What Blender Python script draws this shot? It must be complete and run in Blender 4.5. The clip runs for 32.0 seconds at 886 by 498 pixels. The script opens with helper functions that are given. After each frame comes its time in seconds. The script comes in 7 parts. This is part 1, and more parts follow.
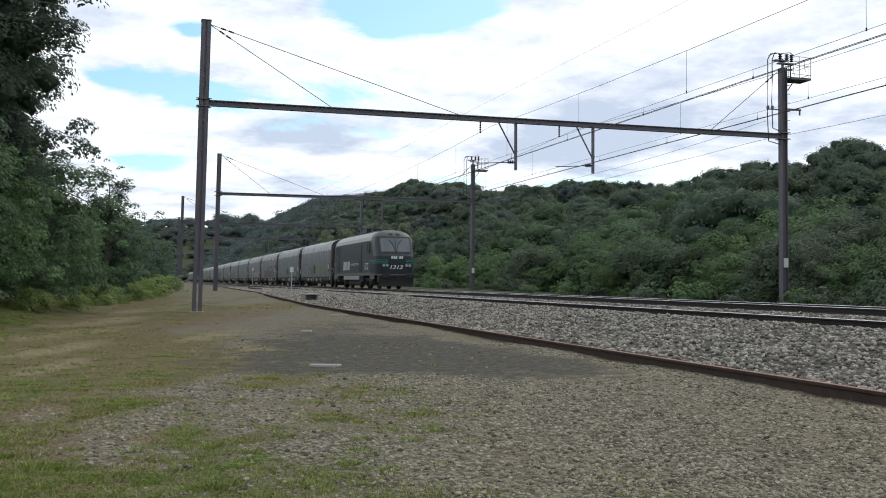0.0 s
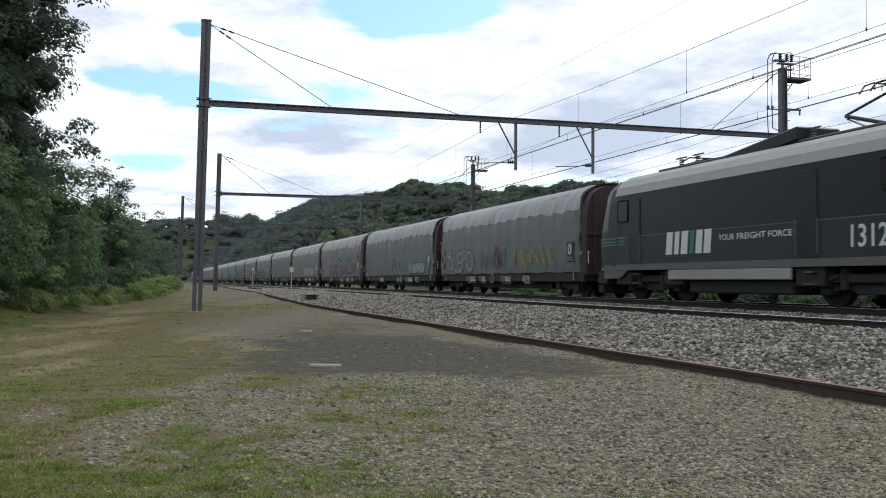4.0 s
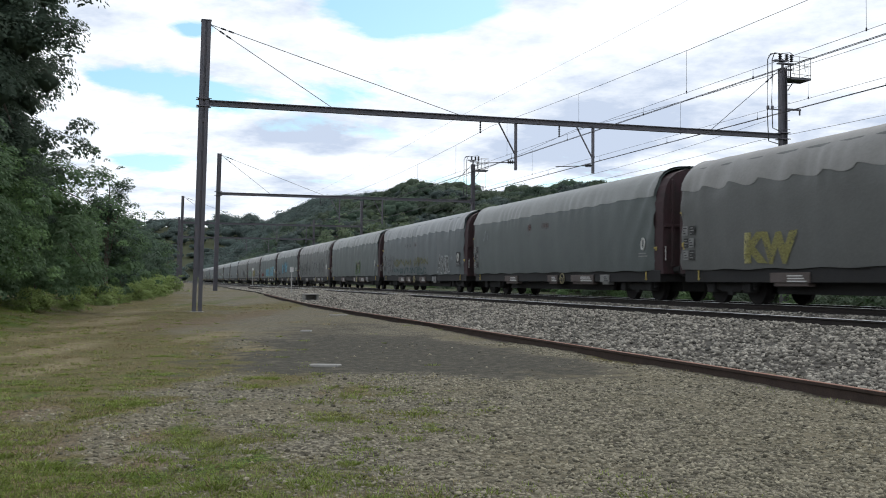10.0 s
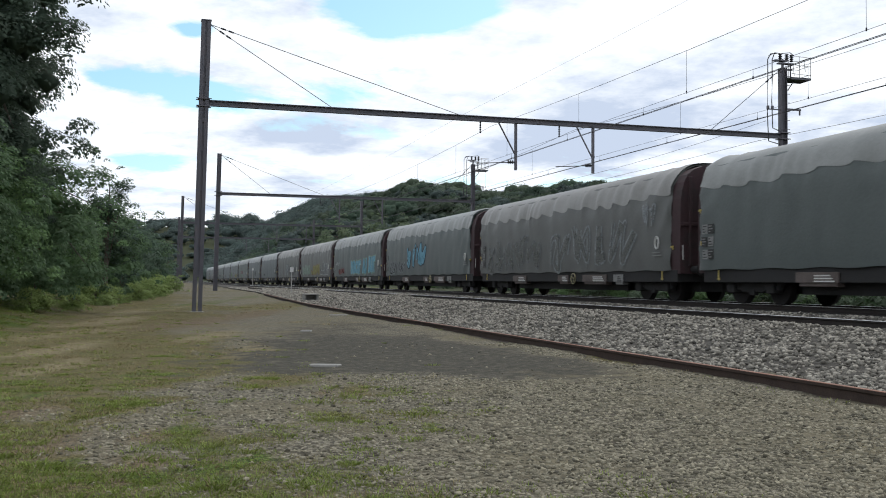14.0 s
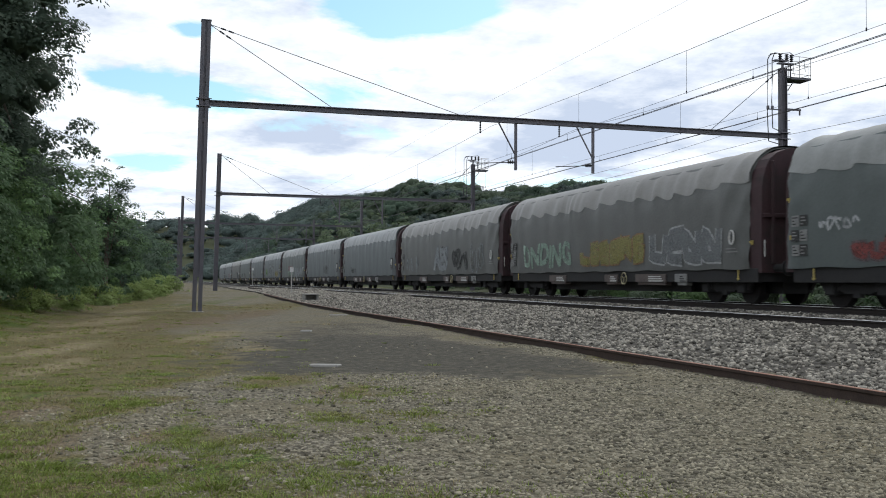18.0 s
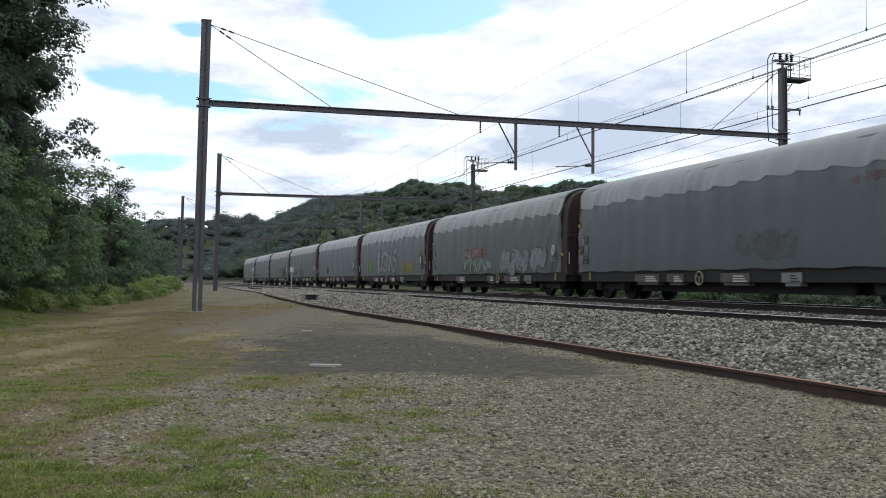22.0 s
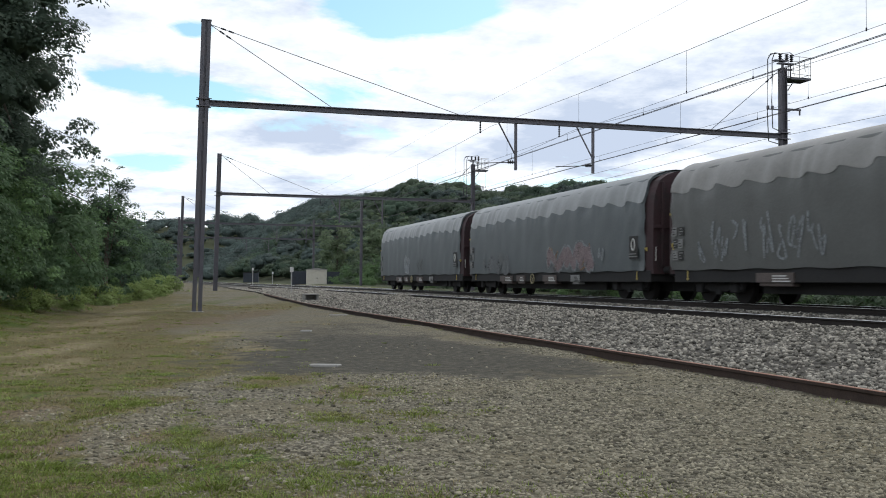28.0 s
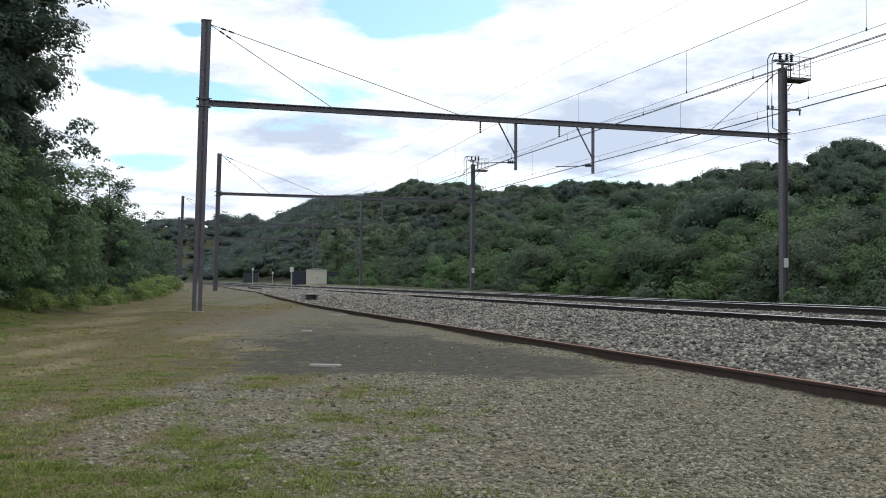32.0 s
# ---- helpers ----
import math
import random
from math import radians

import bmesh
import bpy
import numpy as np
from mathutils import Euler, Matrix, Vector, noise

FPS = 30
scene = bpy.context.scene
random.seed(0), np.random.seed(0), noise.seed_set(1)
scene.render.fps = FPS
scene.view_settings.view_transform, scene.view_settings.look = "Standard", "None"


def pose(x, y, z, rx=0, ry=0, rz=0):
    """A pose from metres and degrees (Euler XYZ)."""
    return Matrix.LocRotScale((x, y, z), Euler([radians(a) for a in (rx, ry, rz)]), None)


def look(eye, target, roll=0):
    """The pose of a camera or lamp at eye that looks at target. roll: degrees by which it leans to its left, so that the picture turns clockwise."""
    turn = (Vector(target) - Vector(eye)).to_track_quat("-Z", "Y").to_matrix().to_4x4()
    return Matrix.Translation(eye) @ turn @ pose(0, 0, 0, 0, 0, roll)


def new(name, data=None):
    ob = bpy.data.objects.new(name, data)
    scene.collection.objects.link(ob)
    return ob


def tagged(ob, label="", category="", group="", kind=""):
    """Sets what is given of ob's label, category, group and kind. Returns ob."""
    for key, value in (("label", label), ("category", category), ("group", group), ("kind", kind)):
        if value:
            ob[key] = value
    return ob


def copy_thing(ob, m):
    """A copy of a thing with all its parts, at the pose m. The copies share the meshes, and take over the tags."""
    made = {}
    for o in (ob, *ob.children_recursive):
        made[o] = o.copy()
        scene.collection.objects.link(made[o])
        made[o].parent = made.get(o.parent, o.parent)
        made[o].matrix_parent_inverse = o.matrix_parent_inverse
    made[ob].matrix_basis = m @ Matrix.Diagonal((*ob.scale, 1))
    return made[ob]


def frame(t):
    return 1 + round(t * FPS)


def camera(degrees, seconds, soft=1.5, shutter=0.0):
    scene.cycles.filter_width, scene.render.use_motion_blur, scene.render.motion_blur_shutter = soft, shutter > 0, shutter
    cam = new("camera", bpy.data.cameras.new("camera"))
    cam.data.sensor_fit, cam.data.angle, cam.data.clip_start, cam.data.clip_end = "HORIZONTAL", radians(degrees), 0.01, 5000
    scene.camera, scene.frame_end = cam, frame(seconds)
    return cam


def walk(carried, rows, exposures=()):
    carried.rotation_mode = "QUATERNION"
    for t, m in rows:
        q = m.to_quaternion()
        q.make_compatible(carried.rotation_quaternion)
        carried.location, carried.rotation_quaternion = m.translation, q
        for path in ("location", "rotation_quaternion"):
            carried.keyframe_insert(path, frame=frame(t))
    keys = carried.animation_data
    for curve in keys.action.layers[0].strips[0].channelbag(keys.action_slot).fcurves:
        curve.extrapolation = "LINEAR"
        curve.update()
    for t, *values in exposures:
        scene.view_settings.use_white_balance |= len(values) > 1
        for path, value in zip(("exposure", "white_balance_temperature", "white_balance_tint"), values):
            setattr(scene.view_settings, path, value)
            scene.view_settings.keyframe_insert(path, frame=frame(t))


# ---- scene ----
# The line is straight but for a very slight bend. s runs along it away from the camera, o across it to the far side.
HEAD = -0.29582
FOOT = (16.3386, 4.9794)
BEND = 3.0e-5
RAIL = 0.6          # height of the rail heads of the running line


def line(s, o):
    c, n = math.sin(HEAD), math.cos(HEAD)
    k = o + BEND * s * s / 2
    return FOOT[0] + c * s + n * k, FOOT[1] + n * s - c * k


def along(s):
    """Turn in degrees of a thing whose x axis points along the line, towards the camera's end."""
    a = HEAD + BEND * s
    return math.degrees(math.atan2(-math.cos(a), -math.sin(a)))


def at(s, o, z=0.0, turn=0.0):
    x, y = line(s, o)
    return pose(x, y, z, 0, 0, along(s) + turn)


# ---- camera ----
cam = camera(49.23, 32.0, soft=1.0, shutter=0.15)
EYE = (0, 0, 1.1754)
AIM = (0, math.cos(0.03368), 1.1754 + math.sin(0.03368))
walk(cam, [(0, look(EYE, AIM, 0.352)), (32, look(EYE, AIM, 0.352))], [(0, 0.01), (31, 0.01), (32, 0.06)])

# ---- sky and sun ----
SUN_HEIGHT, SUN_TURN = 52.0, 40.0     # degrees above the horizon, clockwise from +y
world = bpy.data.worlds.new("sky")
scene.world = world
world.use_nodes = True
wt = world.node_tree
wt.nodes.clear()


def wnode(kind, **values):
    n = wt.nodes.new(kind)
    for k, v in values.items():
        n.inputs[k].default_value = v
    return n


def wlink(a, b):
    wt.links.new(a, b)


sky = wt.nodes.new("ShaderNodeTexSky")
sky.sky_type = "NISHITA"
sky.sun_disc = False
sky.sun_elevation, sky.sun_rotation = radians(SUN_HEIGHT), radians(SUN_TURN)
sky.air_density, sky.dust_density = 1.0, 1.5
co = wt.nodes.new("ShaderNodeTexCoord")
sep = wt.nodes.new("ShaderNodeSeparateXYZ")
wlink(co.outputs["Generated"], sep.inputs[0])
# clouds lie on a flat layer: stretch the sky towards the horizon
up = wt.nodes.new("ShaderNodeMath")
up.operation = "ADD"
up.inputs[1].default_value = 0.16
wlink(sep.outputs["Z"], up.inputs[0])
flat = wt.nodes.new("ShaderNodeVectorMath")
flat.operation = "DIVIDE"
wlink(co.outputs["Generated"], flat.inputs[0])
wlink(up.outputs[0], flat.inputs[1])
place = wt.nodes.new("ShaderNodeMapping")
place.inputs["Location"].default_value = (3.1, 1.7, 0.0)
wlink(flat.outputs[0], place.inputs[0])
puffs = wnode("ShaderNodeTexNoise", Scale=1.15, Detail=10.0, Roughness=0.62, Distortion=0.2)
wlink(place.outputs[0], puffs.inputs["Vector"])


def sky_spot(centre, radius, amount, total):
    """Thins or thickens the clouds round one place of the layer."""
    d = wt.nodes.new("ShaderNodeVectorMath")
    d.operation = "DISTANCE"
    d.inputs[1].default_value = centre
    wlink(flat.outputs[0], d.inputs[0])
    r = wt.nodes.new("ShaderNodeMapRange")
    r.interpolation_type = "SMOOTHSTEP"
    r.inputs["From Min"].default_value, r.inputs["From Max"].default_value = 0.0, radius
    r.inputs["To Min"].default_value, r.inputs["To Max"].default_value = amount, 0.0
    wlink(d.outputs["Value"], r.inputs["Value"])
    s = wt.nodes.new("ShaderNodeMath")
    s.operation = "ADD"
    wlink(total, s.inputs[0])
    wlink(r.outputs[0], s.inputs[1])
    return s.outputs[0]


clouds = puffs.outputs["Fac"]
for spot, wide, amount in (((-0.12, 2.22, 0.63), 0.26, -0.26), ((0.06, 2.2, 0.63), 0.24, -0.22), ((0.0, 2.48, 0.59), 0.3, -0.16), ((-0.9, 2.6, 0.55), 0.22, -0.24), ((-0.76, 2.72, 0.54), 0.24, -0.24),
                           ((-1.07, 3.4, 0.43), 0.3, -0.26), ((-0.61, 2.32, 0.6), 0.1, -0.2), ((0.7, 2.5, 0.55), 1.1, 0.16), ((-0.5, 2.5, 0.58), 0.3, 0.12), ((-1.2, 3.0, 0.5), 0.4, 0.1)):
    clouds = sky_spot(spot, wide, amount, clouds)
cloud_cover = wt.nodes.new("ShaderNodeValToRGB")
cloud_cover.color_ramp.elements[0].position, cloud_cover.color_ramp.elements[1].position = 0.37, 0.45
wlink(clouds, cloud_cover.inputs[0])
bellies = wnode("ShaderNodeTexNoise", Scale=2.2, Detail=8.0, Roughness=0.62)
wlink(place.outputs[0], bellies.inputs["Vector"])
tone = wt.nodes.new("ShaderNodeValToRGB")
tone.color_ramp.elements[0].position, tone.color_ramp.elements[1].position = 0.32, 0.535
tone.color_ramp.elements[0].color = (0.605, 0.70, 0.87, 1)
tone.color_ramp.elements[1].color = (1.10, 1.15, 1.21, 1)
grey = sky_spot((-0.42, 3.17, 0.48), 0.36, -0.26, bellies.outputs["Fac"])
grey = sky_spot((0.7, 2.95, 0.50), 0.8, -0.2, grey)
grey = sky_spot((0.45, 3.25, 0.47), 0.6, -0.17, grey)
grey = sky_spot((-0.77, 2.25, 0.61), 0.2, -0.2, grey)
wlink(grey, tone.inputs[0])
blue = wnode("ShaderNodeBackground", Strength=0.175)
clear = wt.nodes.new("ShaderNodeVectorMath")     # the clear air between the clouds is a little greener than the bare sky model
clear.operation = "MULTIPLY"
clear.inputs[1].default_value = (0.84, 1.06, 1.04)
wlink(sky.outputs[0], clear.inputs[0])
wlink(clear.outputs[0], blue.inputs["Color"])
white = wnode("ShaderNodeBackground", Strength=1.0)
wlink(tone.outputs[0], white.inputs["Color"])
both = wt.nodes.new("ShaderNodeMixShader")
wlink(cloud_cover.outputs[0], both.inputs[0])
wlink(blue.outputs[0], both.inputs[1])
wlink(white.outputs[0], both.inputs[2])
out = wt.nodes.new("ShaderNodeOutputWorld")
wlink(both.outputs[0], out.inputs["Surface"])

sun = new("sun", bpy.data.lights.new("sun", "SUN"))
sun.data.energy, sun.data.angle, sun.data.color = 1.2, radians(14), (1.0, 0.95, 0.88)
sun.matrix_basis = pose(0, 0, 60, 90 - SUN_HEIGHT, 0, 180 - SUN_TURN)

# ---- materials ----


def material(name, colour, rough=0.7, metal=0.0, vary=0.25, scale=4.0, fine=40.0, bump=0.15, depth=0.01, dirt=None, dirt_amount=0.4, by_object=0.0, islands=0.0, spec=0.4, leaf=0.0, thin=None):
    """A surface with blotches and grain of two sizes in metres, wear of another colour and fine relief."""
    m = bpy.data.materials.new(name)
    m.use_nodes = True
    t = m.node_tree
    p = t.nodes["Principled BSDF"]
    p.inputs["Roughness"].default_value, p.inputs["Metallic"].default_value = rough, metal
    p.inputs["Specular IOR Level"].default_value = spec
    c = t.nodes.new("ShaderNodeTexCoord")
    a = t.nodes.new("ShaderNodeTexNoise")
    a.inputs["Scale"].default_value, a.inputs["Detail"].default_value = scale, 5
    b = t.nodes.new("ShaderNodeTexNoise")
    b.inputs["Scale"].default_value, b.inputs["Detail"].default_value = fine, 4
    for n in (a, b):
        t.links.new(c.outputs["Object"], n.inputs["Vector"])
    add = t.nodes.new("ShaderNodeMath")
    add.operation = "ADD"
    t.links.new(a.outputs["Fac"], add.inputs[0])
    t.links.new(b.outputs["Fac"], add.inputs[1])
    value = t.nodes.new("ShaderNodeMapRange")
    value.inputs["From Min"].default_value, value.inputs["From Max"].default_value = 0.6, 1.4
    value.inputs["To Min"].default_value, value.inputs["To Max"].default_value = 1 - vary, 1 + vary
    t.links.new(add.outputs[0], value.inputs["Value"])
    last = value.outputs[0]
    if leaf and leaf > 0.3:
        # each tree of a wood has its own shade of green
        own = t.nodes.new("ShaderNodeAttribute")
        own.attribute_name = "tone"
        shift = t.nodes.new("ShaderNodeMath")
        shift.operation = "ADD"
        t.links.new(last, shift.inputs[0])
        t.links.new(own.outputs["Fac"], shift.inputs[1])
        last = shift.outputs[0]
    for on, kind, socket in ((by_object, "ShaderNodeObjectInfo", "Random"), (islands, "ShaderNodeNewGeometry", "Random Per Island")):
        if on:
            r = t.nodes.new(kind)
            k = t.nodes.new("ShaderNodeMapRange")
            k.inputs["To Min"].default_value, k.inputs["To Max"].default_value = 1 - on, 1 + on
            t.links.new(r.outputs[socket], k.inputs["Value"])
            mul = t.nodes.new("ShaderNodeMath")
            mul.operation = "MULTIPLY"
            t.links.new(last, mul.inputs[0])
            t.links.new(k.outputs[0], mul.inputs[1])
            last = mul.outputs[0]
    tint = t.nodes.new("ShaderNodeMix")
    tint.data_type = "RGBA"
    tint.inputs["A"].default_value = (*colour, 1)
    tint.inputs["B"].default_value = (*(dirt or colour), 1)
    spots = t.nodes.new("ShaderNodeMapRange")
    spots.inputs["From Min"].default_value, spots.inputs["From Max"].default_value = 0.48, 0.68
    spots.inputs["To Max"].default_value = dirt_amount if dirt else 0
    t.links.new(a.outputs["Fac"], spots.inputs["Value"])
    t.links.new(spots.outputs[0], tint.inputs["Factor"])
    scaled = t.nodes.new("ShaderNodeVectorMath")
    scaled.operation = "SCALE"
    t.links.new(tint.outputs["Result"], scaled.inputs[0])
    t.links.new(last, scaled.inputs["Scale"])
    t.links.new(scaled.outputs[0], p.inputs["Base Color"])
    if bump:
        k = t.nodes.new("ShaderNodeBump")
        k.inputs["Strength"].default_value, k.inputs["Distance"].default_value = bump, depth
        t.links.new(b.outputs["Fac"], k.inputs["Height"])
        t.links.new(k.outputs[0], p.inputs["Normal"])
    if thin:
        worn = t.nodes.new("ShaderNodeMapRange")
        worn.inputs["From Min"].default_value, worn.inputs["From Max"].default_value = 0.75, 1.2
        worn.inputs["To Min"].default_value, worn.inputs["To Max"].default_value = thin
        t.links.new(add.outputs[0], worn.inputs["Value"])
        t.links.new(worn.outputs[0], p.inputs["Alpha"])
    if leaf:
        lit = t.nodes.new("ShaderNodeBsdfTranslucent")
        t.links.new(scaled.outputs[0], lit.inputs["Color"])
        mix = t.nodes.new("ShaderNodeMixShader")
        mix.inputs[0].default_value = leaf
        t.links.new(p.outputs[0], mix.inputs[1])
        t.links.new(lit.outputs[0], mix.inputs[2])
        t.links.new(mix.outputs[0], t.nodes["Material Output"].inputs["Surface"])
    return m


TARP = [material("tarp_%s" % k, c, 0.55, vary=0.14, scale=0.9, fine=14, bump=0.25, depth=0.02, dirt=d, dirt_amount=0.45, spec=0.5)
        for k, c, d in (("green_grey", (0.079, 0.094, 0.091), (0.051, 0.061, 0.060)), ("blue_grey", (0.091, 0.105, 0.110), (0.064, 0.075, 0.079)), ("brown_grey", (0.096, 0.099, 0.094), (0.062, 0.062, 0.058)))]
OXIDE = material("oxide_red_paint", (0.045, 0.022, 0.025), 0.75, vary=0.3, scale=2.5, fine=30, dirt=(0.02, 0.016, 0.015), dirt_amount=0.7)
UNDER = material("grimy_underframe_paint", (0.021, 0.0205, 0.021), 0.8, vary=0.3, scale=5, fine=60, dirt=(0.018, 0.016, 0.0145), dirt_amount=0.5)
STEEL = material("worn_steel", (0.28, 0.27, 0.26), 0.45, 0.9, vary=0.2, scale=20, fine=150)
RUST = material("rusty_rail", (0.15, 0.078, 0.055), 0.85, vary=0.3, scale=6, fine=70, dirt=(0.06, 0.04, 0.03), dirt_amount=0.6)
# head brighter, web darker: highlight and shade put into the rust colours
RUSTTOP = material("bright_rusty_rail_head", (0.20, 0.098, 0.066), 0.7, vary=0.25, scale=6, fine=70)
RUSTDARK = material("dark_rusty_web", (0.045, 0.03, 0.024), 0.9, vary=0.35, scale=6, fine=60)
HEADS = material("polished_rail_head", (0.72, 0.72, 0.73), 0.28, 0.85, vary=0.08, scale=8, fine=60, bump=0.05)
RAILSIDE = material("brown_rail_web", (0.024, 0.019, 0.017), 0.85, vary=0.3, scale=8, fine=60)
MAST = material("weathered_mast_paint", (0.112, 0.108, 0.124), 0.6, 0.2, vary=0.2, scale=3, fine=40, dirt=(0.12, 0.08, 0.07), dirt_amount=0.25)
WIRE = material("dark_wire", (0.03, 0.03, 0.033), 0.5, 0.5, vary=0.1)
WHITE = material("dull_white_paint", (0.55, 0.55, 0.53), 0.6, vary=0.15, scale=6, dirt=(0.3, 0.27, 0.23), dirt_amount=0.6)
YELLOW = material("dull_yellow_paint", (0.42, 0.33, 0.10), 0.6, vary=0.2, scale=6)
CONCRETE = material("pale_concrete", (0.33, 0.32, 0.30), 0.9, vary=0.2, scale=3, fine=50)
STONE = material("ballast_stone", (0.205, 0.19, 0.162), 0.9, vary=0.2, scale=8, fine=90, islands=0.7, spec=0.3)
PEBBLE = material("fine_gravel", (0.180, 0.163, 0.118), 0.92, vary=0.2, scale=8, fine=120, islands=0.65, spec=0.3)
BLADE = material("grass_blade", (0.215, 0.275, 0.060), 0.7, vary=0.25, scale=0.8, fine=9, bump=0, dirt=(0.22, 0.19, 0.08), dirt_amount=0.7, islands=0.35, leaf=0.25)
BARK = material("grey_brown_bark", (0.09, 0.075, 0.06), 0.9, vary=0.35, scale=5, fine=40, bump=0.5, depth=0.02)
# far is bluer: the haze of distance is put into its colour
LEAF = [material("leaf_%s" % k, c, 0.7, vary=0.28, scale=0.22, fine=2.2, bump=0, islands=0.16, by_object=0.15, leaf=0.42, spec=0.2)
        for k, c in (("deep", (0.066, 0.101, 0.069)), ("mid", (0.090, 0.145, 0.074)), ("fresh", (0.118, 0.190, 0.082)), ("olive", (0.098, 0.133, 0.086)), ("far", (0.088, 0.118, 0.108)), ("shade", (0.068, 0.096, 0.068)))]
GRASSY = material("long_grass", (0.20, 0.265, 0.085), 0.7, vary=0.25, scale=0.5, fine=3.0, bump=0, islands=0.2, leaf=0.36, spec=0.2)
WILLOW = material("leaf_willow", (0.165, 0.215, 0.125), 0.7, vary=0.22, scale=0.3, fine=2.2, bump=0, islands=0.16, leaf=0.36, spec=0.2)

# ---- mesh helpers ----


def link_mesh(name, me, mat, parent=None, label=""):
    ob = new(name, me)
    for x in mat if isinstance(mat, (list, tuple)) else [mat]:
        if x.name not in me.materials:
            me.materials.append(x)
    if parent:
        ob.parent = parent
    if label:
        ob["label"] = label
    return ob


def part(name, bm, mat, parent=None, label="", smooth=False):
    me = bpy.data.meshes.new(name)
    bm.normal_update()
    bm.to_mesh(me)
    bm.free()
    if smooth:
        me.shade_smooth()
    return link_mesh(name, me, mat, parent, label)


def stuff(name, verts, faces, mat, parent=None, label="", smooth=False):
    me = bpy.data.meshes.new(name)
    n, k = len(faces), faces.shape[1]
    me.vertices.add(len(verts))
    me.vertices.foreach_set("co", np.asarray(verts, np.float32).ravel())
    me.loops.add(n * k)
    me.loops.foreach_set("vertex_index", np.asarray(faces, np.int32).ravel())
    me.polygons.add(n)
    me.polygons.foreach_set("loop_start", np.arange(0, n * k, k, dtype=np.int32))
    me.update(calc_edges=True)
    if smooth:
        me.shade_smooth()
    return link_mesh(name, me, mat, parent, label)


def box(bm, x0, x1, y0, y1, z0, z1, bevel=0.0, m=None):
    g = bmesh.ops.create_cube(bm, size=1)
    vs = g["verts"]
    for v in vs:
        v.co = Vector(((x0 + x1) / 2 + v.co.x * (x1 - x0), (y0 + y1) / 2 + v.co.y * (y1 - y0), (z0 + z1) / 2 + v.co.z * (z1 - z0)))
    if bevel:
        es = list({e for v in vs for e in v.link_edges})
        r = bmesh.ops.bevel(bm, geom=es, offset=bevel, segments=1, affect="EDGES", profile=0.5)
        vs = [v for v in r["verts"]] + [v for v in vs if v.is_valid]
    if m:
        bmesh.ops.transform(bm, matrix=m, verts=list(set(vs)))
    return vs


def rod(bm, a, b, r, seg=8, r2=None):
    a, b = Vector(a), Vector(b)
    g = bmesh.ops.create_cone(bm, cap_ends=True, segments=seg, radius1=r, radius2=r if r2 is None else r2, depth=(b - a).length)
    m = Matrix.Translation((a + b) / 2) @ (b - a).to_track_quat("Z", "Y").to_matrix().to_4x4()
    bmesh.ops.transform(bm, matrix=m, verts=g["verts"])
    return g["verts"]


def tube(bm, pts, r, seg=6):
    """A bent rod through points, with a ring at each."""
    pts = [Vector(p) for p in pts]
    rings = []
    for i, p in enumerate(pts):
        d = (pts[min(i + 1, len(pts) - 1)] - pts[max(i - 1, 0)]).normalized()
        q = d.to_track_quat("Z", "Y")
        rings.append([bm.verts.new(p + q @ Vector((r * math.cos(2 * math.pi * j / seg), r * math.sin(2 * math.pi * j / seg), 0))) for j in range(seg)])
    for a, b in zip(rings, rings[1:]):
        for j in range(seg):
            bm.faces.new((a[j], a[(j + 1) % seg], b[(j + 1) % seg], b[j]))
    bm.faces.new(rings[0][::-1])
    bm.faces.new(rings[-1])


def prism(bm, outline, y0, y1):
    """A flat outline in x and z, thick from y0 to y1."""
    a = [bm.verts.new((x, y0, z)) for x, z in outline]
    b = [bm.verts.new((x, y1, z)) for x, z in outline]
    bm.faces.new(a)
    bm.faces.new(b[::-1])
    for i in range(len(a)):
        j = (i + 1) % len(a)
        bm.faces.new((a[j], a[i], b[i], b[j]))


def empty(name, m, label, category, group=""):
    e = new(name)
    e.empty_display_size = 0.3
    e.matrix_basis = m
    return tagged(e, label, category, group)


def smooth(a, b, x):
    t = np.clip((np.asarray(x, float) - a) / (b - a), 0, 1)
    return t * t * (3 - 2 * t)
# ---- ground, hill and ballast ----


def rough_noise(x, y, seed, scale):
    """Smooth noise on arrays, built from a few waves of random direction."""
    r = np.random.default_rng(seed)
    v = np.zeros_like(np.asarray(x, float))
    for k in range(9):
        a, ph = r.uniform(0, 6.283, 2)
        f = r.uniform(0.6, 1.9) / scale
        v += np.sin((x * np.cos(a) + y * np.sin(a)) * f * 6.283 + ph)
    return v / 4.5


def to_line(x, y):
    dx, dy = x - FOOT[0], y - FOOT[1]
    s = dx * math.sin(HEAD) + dy * math.cos(HEAD)
    o = dx * math.cos(HEAD) - dy * math.sin(HEAD) - BEND * s * s / 2
    return s, o


def yard(s):
    """Height of the yard beside the line: it climbs to the level of the rails."""
    return 0.35 * smooth(37, 76, s) + 0.2 * smooth(76, 130, s)


# ridge treetop heights 85 m beyond the track, fitted to the camera's skyline
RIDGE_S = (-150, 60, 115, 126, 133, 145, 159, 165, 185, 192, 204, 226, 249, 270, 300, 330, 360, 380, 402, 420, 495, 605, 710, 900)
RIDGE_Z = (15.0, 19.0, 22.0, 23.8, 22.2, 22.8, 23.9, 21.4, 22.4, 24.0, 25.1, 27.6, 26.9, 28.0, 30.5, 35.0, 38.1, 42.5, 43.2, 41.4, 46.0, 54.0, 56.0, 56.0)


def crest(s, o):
    """Top of the wood on the slope: the camera's sight line to the ridge."""
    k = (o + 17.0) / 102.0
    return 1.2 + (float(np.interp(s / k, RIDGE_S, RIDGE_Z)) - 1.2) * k


